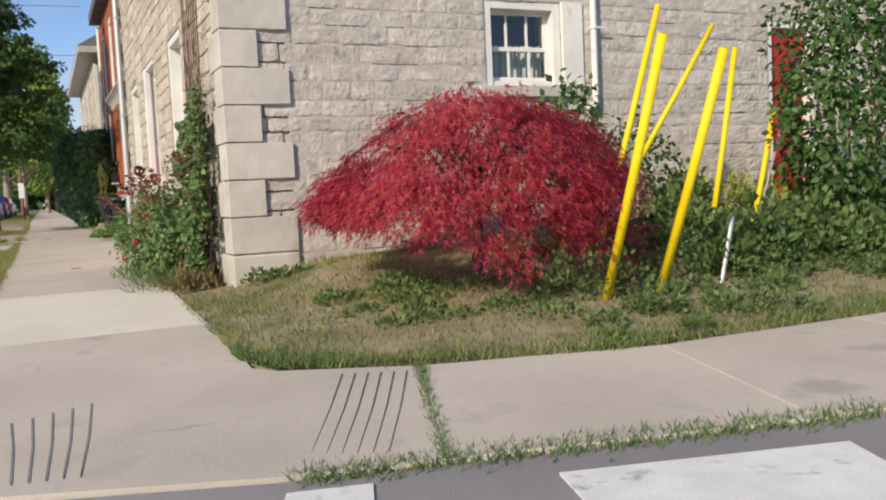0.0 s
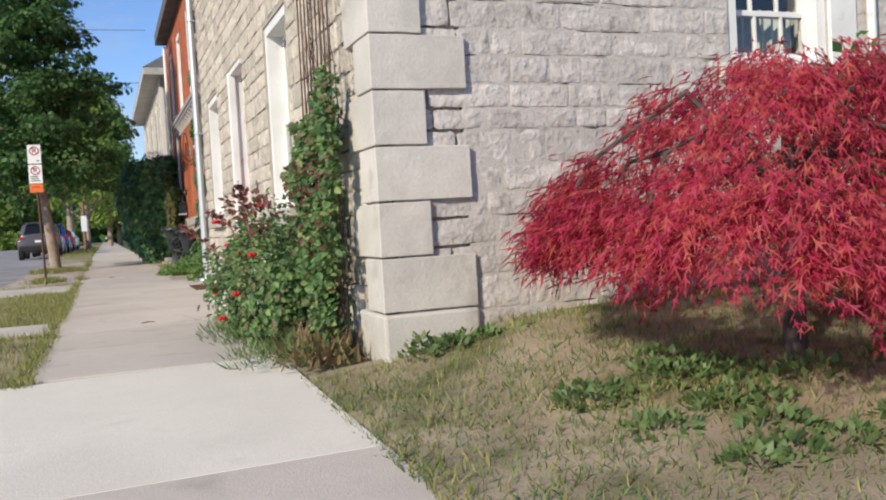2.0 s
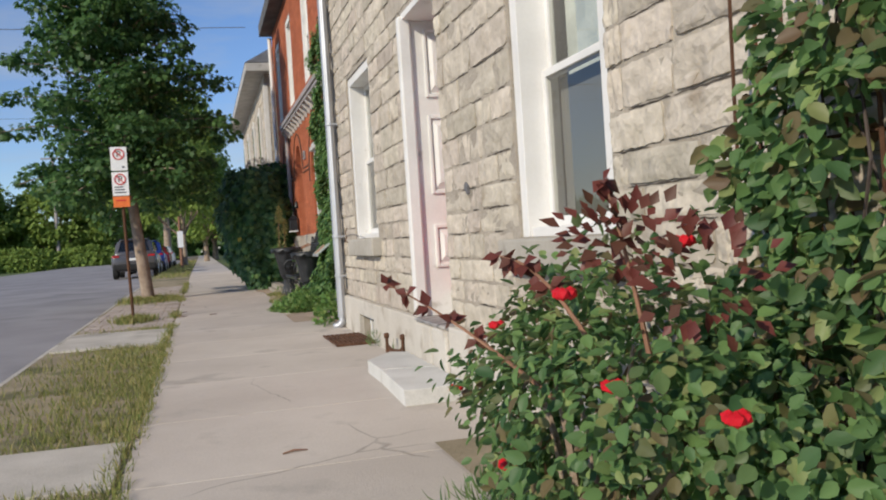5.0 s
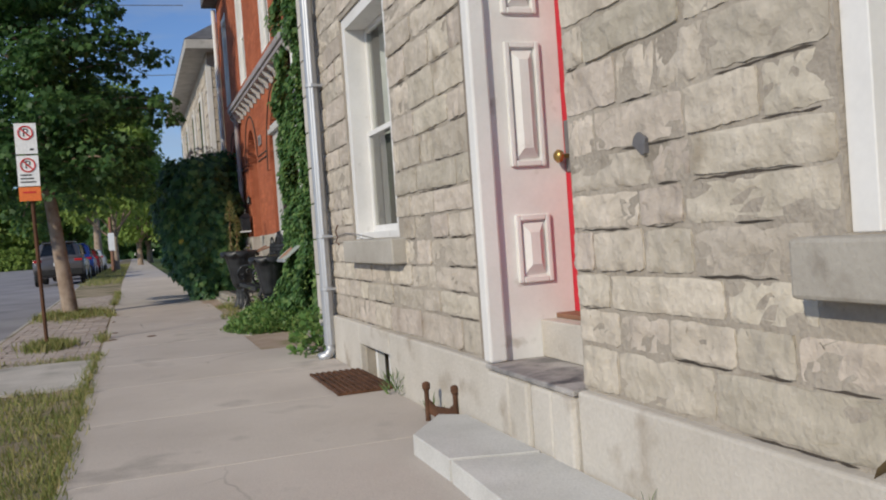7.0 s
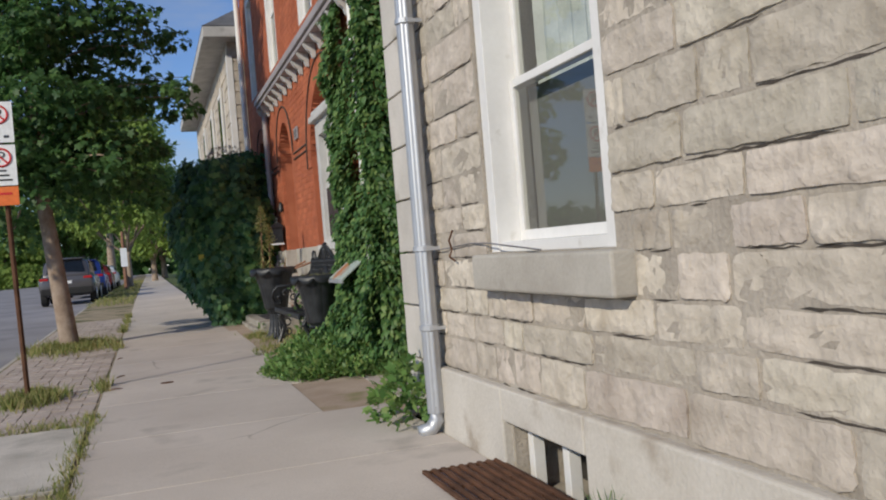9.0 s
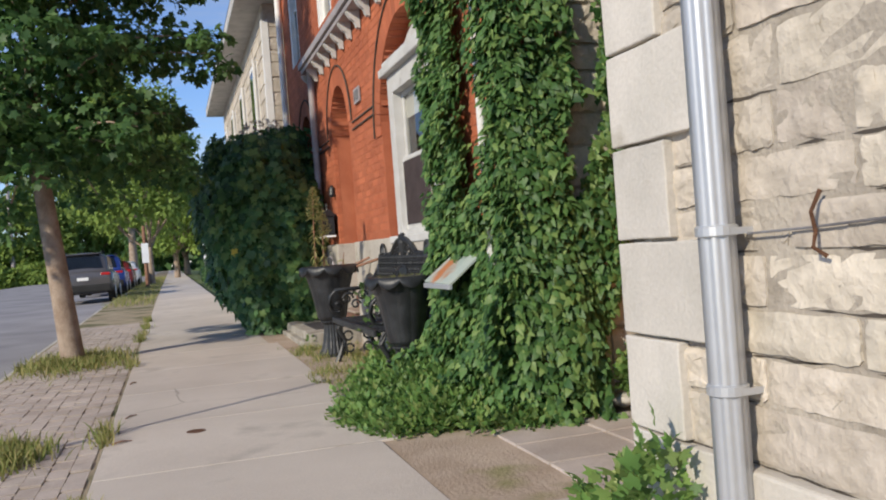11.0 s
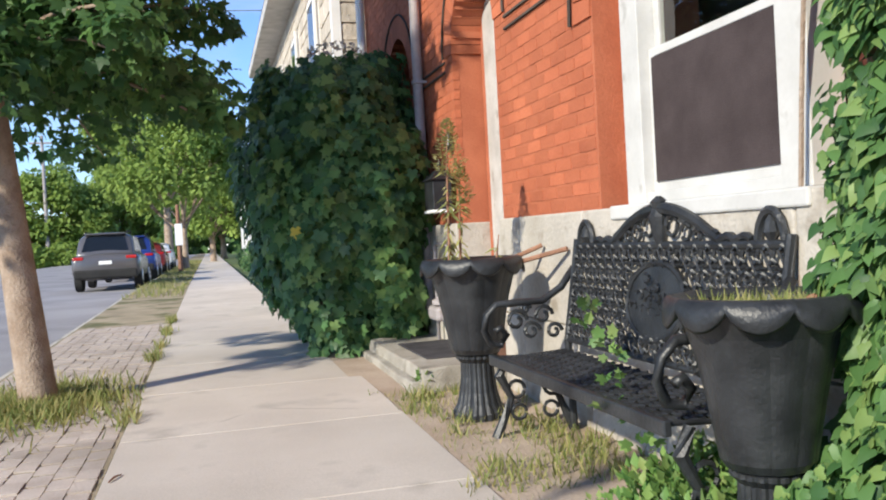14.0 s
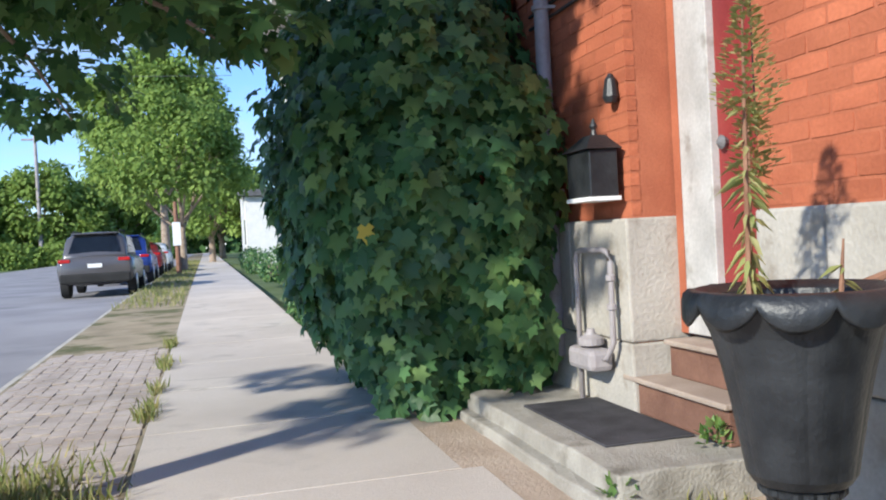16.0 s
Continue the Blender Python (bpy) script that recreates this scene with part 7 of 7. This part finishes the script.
# ---- street furniture ----
signpost = thing("parking_sign", "no-parking signs with an orange tab on a rusty post", "street sign", (-1.12, 20.85, ground_z(20.85)))
part("post", tube([(-1.12, 20.85, 0.15), (-1.14, 20.83, 1.2), (-1.165, 20.8, 2.8)], 0.022, 8), RUST, signpost)
for z0, z1, m in ((2.49, 2.84, SIGN_W), (2.12, 2.47, SIGN_W), (1.95, 2.11, ORANGE)):
    pl = part("sign_plate", box(-1.28, -1.05, 20.765, 20.772, z0, z1, 0.0), m, signpost)
    if m is SIGN_W:
        cx, cz = -1.165, z1 - 0.11
        part("red_ring", tube([(cx + 0.075 * math.cos(a), 20.762, cz + 0.075 * math.sin(a)) for a in np.linspace(0, math.tau, 25)], 0.009, 4), SIGN_R, pl)
        part("red_slash", tube([(cx - 0.052, 20.76, cz + 0.052), (cx + 0.052, 20.76, cz - 0.052)], 0.008, 4), SIGN_R, pl)
        cu = bpy.data.curves.new("letter_p", "FONT")
        cu.body, cu.size, cu.align_x, cu.align_y, cu.extrude = "P", 0.13, "CENTER", "CENTER", 0.001
        cu.materials.append(SIGN_K)
        tx = new("letter_p", cu)
        tx.matrix_basis = pose(cx, 20.763, cz, 90, 0, 0)
        me = bpy.data.meshes.new_from_object(tx)
        bpy.data.objects.remove(tx)
        lp = new("letter", me)
        lp.parent = pl
        lp.matrix_basis = pose(cx, 20.763, cz, 90, 0, 0)
        if z0 < 2.4:
            for j in range(3):
                part("text_bar", box(-1.25, -1.09 - 0.02 * j, 20.762, 20.764, 2.16 + 0.04 * j, 2.175 + 0.04 * j), SIGN_K, pl)
        else:
            part("arrow_bar", box(-1.13, -1.09, 20.762, 20.764, 2.53, 2.55), SIGN_K, pl)
    else:
        part("text_bar", box(-1.24, -1.1, 20.762, 20.764, 2.04, 2.06), SIGN_R, pl)

# ---- parked cars ----
TYRE = surf("tyre_rubber", (0.02, 0.02, 0.02), (0.03, 0.03, 0.03), rough=0.9, bump=0.1)
LAMP_R = surf("tail_lamp_red", (0.35, 0.01, 0.01), (0.45, 0.02, 0.02), rough=0.2, bump=0.0)
CHROME = surf("alloy", (0.4, 0.4, 0.42), (0.5, 0.5, 0.52), rough=0.3, metal=0.9, bump=0.0)


def car(label, x, y, paint, suv=True, group="cars parked along the road"):
    """A car parked along the kerb, its tail towards -y; x, y: the middle of its tail."""
    z = ground_z(y + 2) - 0.11
    c = tagged(thing("car", label, "car", (x, y, z)), group=group)
    h = 1.66 if suv else 1.45
    w = 0.92
    def loft(rows, power, n=24):
        """Rings of a rounded section (dy, half width, foot, top, drop of the edges), skinned and closed."""
        bm = bmesh.new()
        rings = []
        for dy, hw, zb, zt in rows:
            zm, hh = (zb + zt) / 2, (zt - zb) / 2
            ring = []
            for k in range(n):
                a = k * math.tau / n
                ca, sa = math.cos(a), math.sin(a)
                ring.append(bm.verts.new((x + hw * math.copysign(abs(ca) ** (2 / power), ca), y + dy, z + zm + hh * math.copysign(abs(sa) ** (2 / power), sa))))
            rings.append(ring)
        for p, q in zip(rings, rings[1:]):
            for k in range(n):
                bm.faces.new((p[k], p[(k + 1) % n], q[(k + 1) % n], q[k]))
        bm.faces.new(rings[0][::-1])
        bm.faces.new(rings[-1])
        return bm
    part("body", loft([(0.0, 0.8, 0.5, 0.92), (0.04, 0.86, 0.42, 1.0), (0.15, 0.9, 0.36, 1.06), (0.6, w, 0.3, 1.08), (2.9, w, 0.28, 1.05), (3.7, 0.9, 0.28, 0.98), (4.3, 0.84, 0.34, 0.86), (4.5, 0.7, 0.44, 0.74)], 5.0), paint, c, smooth=True)
    cab = part("cabin", loft([(0.1, 0.74, 0.9, 1.1), (0.2, 0.76, 0.9, 1.24), (0.42, 0.74, 0.9, h - 0.06), (0.6, 0.73, 0.9, h), (1.4, 0.74, 0.9, h + 0.01), (2.2, 0.73, 0.9, h - 0.04), (2.7, 0.76, 0.9, 1.3), (3.1, 0.78, 0.9, 1.04)], 3.2), paint, c, smooth=True)
    if suv:
        for s in (-1, 1):
            part("roof_rail", tube([(x + s * 0.56, y + 0.7, z + h - 0.03), (x + s * 0.56, y + 0.8, z + h + 0.03), (x + s * 0.56, y + 1.9, z + h + 0.03), (x + s * 0.56, y + 2.0, z + h - 0.03)], 0.018, 6), TYRE, c)
    part("spoiler", box(x - 0.55, x + 0.55, y + 0.3, y + 0.62, z + h - 0.06, z + h - 0.02, 0.012), paint, c)

    def quad(name, pts, mat):
        bq = bmesh.new()
        bq.faces.new([bq.verts.new(p) for p in pts])
        bmesh.ops.solidify(bq, geom=bq.faces[:], thickness=0.008)
        part(name, bq, mat, cab)
    quad("rear_window", [(x - 0.62, y + 0.125, z + 1.13), (x + 0.62, y + 0.125, z + 1.13), (x + 0.5, y + 0.36, z + h - 0.12), (x - 0.5, y + 0.36, z + h - 0.12)], GLASS_DARK)
    for s in (-1, 1):
        quad("side_window", [(x + s * 0.765, y + 0.5, z + 1.1), (x + s * 0.775, y + 2.6, z + 1.1), (x + s * 0.72, y + 2.1, z + h - 0.14), (x + s * 0.72, y + 0.62, z + h - 0.14)], GLASS_DARK)
        part("tail_lamp", box(x + s * 0.7 - 0.15, x + s * 0.7 + 0.13, y - 0.01, y + 0.12, z + 0.9, z + 0.99, 0.02), LAMP_R, c)
        for dy in (0.85, 3.55):
            bm = bmesh.new()
            bmesh.ops.create_cone(bm, cap_ends=True, segments=28, radius1=0.35, radius2=0.35, depth=0.22, matrix=pose(x + s * 0.8, y + dy, z + 0.35, 0, 90, 0))
            bmesh.ops.bevel(bm, geom=[e for e in bm.edges if e.calc_face_angle(0) > 0.8], offset=0.03, segments=2, affect="EDGES")
            wh = part("wheel", bm, TYRE, c)
            bm = bmesh.new()
            bmesh.ops.create_cone(bm, cap_ends=True, segments=20, radius1=0.22, radius2=0.2, depth=0.02, matrix=pose(x + s * 0.915, y + dy, z + 0.35, 0, 90 * s, 0))
            part("rim", bm, CHROME, wh)
    part("bumper", box(x - 0.84, x + 0.84, y - 0.05, y + 0.14, z + 0.38, z + 0.62, 0.05), TYRE if suv else paint, c, "dark plastic rear bumper")
    part("plate_bar", box(x - 0.17, x + 0.17, y - 0.014, y + 0.01, z + 0.76, z + 0.86, 0.004), SIGN_W, c)
    return c


def paint(name, col):
    return surf(name, col, tuple(v * 1.15 for v in col), rough=0.25, scale=1, fine=100, bump=0.0, spec=0.6, metal=0.3)


GREY_CAR = paint("grey_car_paint", (0.11, 0.105, 0.11))
car("dark grey estate car parked at the kerb, seen from its tail", -2.78, 45.0, GREY_CAR)
car("blue hatchback parked at the kerb beyond the grey car", -2.75, 52.0, paint("blue_car_paint", (0.03, 0.06, 0.25)))
car("dark red car parked further along the road", -2.75, 59.5, paint("red_car_paint", (0.2, 0.03, 0.03)), False)
car("white car parked far along the road", -2.75, 67.5, paint("white_car_paint", (0.7, 0.7, 0.7)), False)

# ---- trees, hedges and the far street ----
def street_tree(label, base, lean, top_z, mat, seed):
    """A tree of tiered limbs: each limb leaves the leader, arches out and carries clumps of leaves; widest low down."""
    rng, nr = random.Random(seed), np.random.default_rng(seed)
    t = thing("tree", label, "tree", base)
    b = Vector(base)
    fork = b + Vector((lean[0], lean[1], 2.7))
    tip = Vector((b.x + lean[0] * 1.3, b.y + lean[1] * 1.5, top_z))
    part("trunk", tube([b + Vector((0, 0, -0.45)), b + Vector((lean[0] * 0.05, 0, 0.1)), b.lerp(fork, 0.35), b.lerp(fork, 0.7), fork], [0.18, 0.13, 0.115, 0.1, 0.09], 14), BARK, t, smooth=True)
    bm = bmesh.new()
    tube([fork - Vector((0, 0, 0.05)), fork.lerp(tip, 0.35) + Vector((0.08, 0.05, 0)), fork.lerp(tip, 0.7) - Vector((0.06, 0.04, 0)), tip], [0.088, 0.065, 0.04, 0.012], 8, bm)
    clumps = []
    count = 86
    for k in range(count):
        f = (k + rng.uniform(0, 0.8)) / count
        z = 1.85 + b.z + (top_z - b.z - 2.0) * f
        a = k * 2.4 + rng.uniform(-0.4, 0.4)
        south = 1.0 - (0.42 if f < 0.55 else 0.2) * max(0.0, -math.sin(a))
        reach = south * float(np.interp(f, [0, 0.1, 0.3, 0.5, 0.75, 0.93, 1], [1.7, 2.2, 2.25, 1.9, 1.35, 0.6, 0.25])) * rng.choice((0.72, 0.85, 0.95, 1.0, 1.08))
        out = Vector((math.cos(a), math.sin(a), 0))
        root = fork.lerp(tip, max(-0.05, (z - fork.z - 0.5) / (tip.z - fork.z)))
        end = Vector((root.x, root.y, z)) + out * reach + Vector((0, 0, rng.uniform(-0.25, 0.3) - 0.12 * reach * (1 - f)))
        bow = root.lerp(end, 0.5) + Vector((0, 0, 0.22 * reach))
        way = [root.lerp(bow, q).lerp(bow.lerp(end, q), q) for q in (0, 0.25, 0.5, 0.75, 1)]
        tube(way, [0.03, 0.024, 0.018, 0.012, 0.004], 5, bm)
        for q in np.linspace(0.3, 1.0, 5 if reach > 1.0 else 3):
            p = root.lerp(bow, q).lerp(bow.lerp(end, q), q)
            sz = (0.2 + 0.2 * math.sin(math.pi * min(1, q * 0.85 + 0.1))) * rng.uniform(0.7, 1.3)
            side = Vector((-out.y, out.x, 0)) * rng.uniform(-0.35, 0.35) * reach * q * 0.6
            clumps.append((np.array(p + side + Vector((0, 0, rng.uniform(-0.12, 0.12)))), (sz * 1.25, sz * 1.25, sz * 0.6)))
    part("branchwork", bm, BARK, t, smooth=True)
    crown_clumps(t, "crown", clumps, 70, 0.105, mat, nr, LOBED, 0.45)
    return t


street_tree("young street tree with a tiered green crown on the verge", (-1.18, 25.9, ground_z(25.9)), (-0.26, 0.05), 8.6, MIDM, 3)
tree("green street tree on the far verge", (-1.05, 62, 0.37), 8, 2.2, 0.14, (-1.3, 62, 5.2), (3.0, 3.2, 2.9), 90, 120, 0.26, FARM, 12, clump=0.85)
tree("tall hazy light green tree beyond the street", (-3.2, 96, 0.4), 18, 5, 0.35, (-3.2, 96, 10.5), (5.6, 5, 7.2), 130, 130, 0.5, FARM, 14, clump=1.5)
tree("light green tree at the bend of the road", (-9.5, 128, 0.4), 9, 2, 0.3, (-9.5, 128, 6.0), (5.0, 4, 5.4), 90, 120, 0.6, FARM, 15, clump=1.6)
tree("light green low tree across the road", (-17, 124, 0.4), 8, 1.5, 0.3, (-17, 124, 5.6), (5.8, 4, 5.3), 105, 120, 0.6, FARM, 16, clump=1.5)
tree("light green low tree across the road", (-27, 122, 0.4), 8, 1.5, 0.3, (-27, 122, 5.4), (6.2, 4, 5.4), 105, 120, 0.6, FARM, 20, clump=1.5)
tree("dark tree across the road", (-38, 140, 0.4), 9, 2, 0.3, (-38, 140, 7), (8, 6, 6.5), 90, 110, 0.8, TREEM, 17, clump=2.0)
tree("dark leafy tree closing the street", (1.5, 112, 0.4), 10, 2, 0.3, (1.5, 112, 5), (5, 5, 5), 90, 120, 0.55, TREEM, 18, clump=1.5)
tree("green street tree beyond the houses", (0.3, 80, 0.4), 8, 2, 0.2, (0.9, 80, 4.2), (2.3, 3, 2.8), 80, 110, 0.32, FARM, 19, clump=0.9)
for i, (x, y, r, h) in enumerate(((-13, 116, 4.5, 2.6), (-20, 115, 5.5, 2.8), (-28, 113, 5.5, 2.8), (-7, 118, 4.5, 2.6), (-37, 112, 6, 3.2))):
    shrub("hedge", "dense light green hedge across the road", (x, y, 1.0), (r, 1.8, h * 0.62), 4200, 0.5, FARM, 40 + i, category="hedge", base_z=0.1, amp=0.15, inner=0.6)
for i, (y, x) in enumerate(((33.5, 1.0), (48, 1.5), (56, 1.4), (64, 1.5))):
    shrub("shrub", "low green shrub beside the pavement", (x + 0.35, y, 0.7), (0.45, 0.9, 0.55), 900, 0.11, BUSHM, 60 + i, base_z=0.3)
n = 9000
q = np.stack([NR.uniform(-130, 70, n), NR.uniform(168, 182, n), NR.uniform(0, 1, n) ** 0.8], axis=1)
q[:, 2] *= np.array([6.5 + 2.5 * noise.noise((v * 0.06, 2, 0)) + 1.2 * noise.noise((v * 0.3, 5, 0)) for v in q[:, 0]])
woods = leaves("far_woods", q, rand_dirs(n, NR) + np.array([0, 0, -0.4]), rand_dirs(n, NR) * 0.3 + np.array([-0.3, -0.6, 0.7]), NR.uniform(1.2, 2.4, n), TREEM, None)
tagged(woods, "dark green line of trees closing the far street", "woods", kind="stuff")
pole = thing("utility_pole", "tall grey wooden utility pole across the road", "utility pole", (-16.6, 120, 0.4))
part("shaft", tube([(-16.6, 120, 0.2), (-16.6, 120, 7), (-16.6, 120, 14.3)], [0.24, 0.2, 0.15], 10), GREYPIPE, pole)
part("crossarm", box(-17.9, -15.3, 119.9, 120.1, 13.4, 13.6, 0.02), GREYPIPE, pole)
near_pole = thing("utility_pole", "brown utility pole with a white notice on the verge", "utility pole", (-1.15, 57, 0.37))
part("shaft", tube([(-1.15, 57, 0.2), (-1.15, 57, 3.2)], [0.1, 0.08], 8), CEDAR, near_pole)
part("notice", box(-1.3, -1.0, 56.86, 56.88, 1.5, 2.4, 0.004), SIGN_W, near_pole)
cable = thing("overhead_cable", "thin black overhead cables across the street", "cable", (0, 60, 8))
for z0, z1, x0, x1, yy in ((9.6, 8.9, -30, 1.9, 38), (8.4, 7.9, -30, 1.9, 44), (12.5, 11.5, -40, 2, 75)):
    part("wire", tube([(x0 + (x1 - x0) * f, yy, z0 + (z1 - z0) * f - 1.2 * 4 * f * (1 - f) * 0.3) for f in np.linspace(0, 1, 12)], 0.014, 4), SLATE, cable)
white_house = thing("white_house", "small white house far along the pavement", "house", (2.2, 74, 0.4))
part("wall", box(2.3, 8, 74, 82, 0.2, 4.2), PAINT_W, white_house)
part("roof", box(1.95, 8.4, 73.6, 82.4, 4.21, 4.6, 0.03), ROOFING, white_house)
part("window", box(2.27, 2.31, 76, 77.2, 1.4, 2.9, 0.005), GLASS_DARK, white_house)
part("porch_post", box(2.0, 2.15, 73.9, 74.05, 0.3, 4.2, 0.01), PAINT_W, white_house)
# fallen twigs and leaves on the pavement
for i, (x, y, a) in enumerate(((-0.42, 20.9, 0.4), (-0.46, 23.6, 1.2), (0.3, 11.6, 0.2), (-0.4, 21.8, 1.0))):
    p = tagged(thing("twig", "small dry twig lying on the pavement", "twig", (x, y, ground_z(y))), group="fallen twigs")
    part("wood", tube([(x - 0.06 * math.cos(a), y - 0.06 * math.sin(a), ground_z(y) + 0.006), (x, y + 0.01, ground_z(y) + 0.012), (x + 0.07 * math.cos(a), y + 0.07 * math.sin(a), ground_z(y) + 0.006)], [0.004, 0.006, 0.003], 5), CEDAR, p)
cover = thing("iron_cover", "small round rusty iron cover in the pavement", "cover", (0.02, 20.1, ground_z(20.1)))
part("disc", lathe([(0.06, -0.01), (0.06, 0.003), (0.05, 0.005), (0.02, 0.004)], (0.03, 20.98, ground_z(20.98)), 20), RUST, cover)
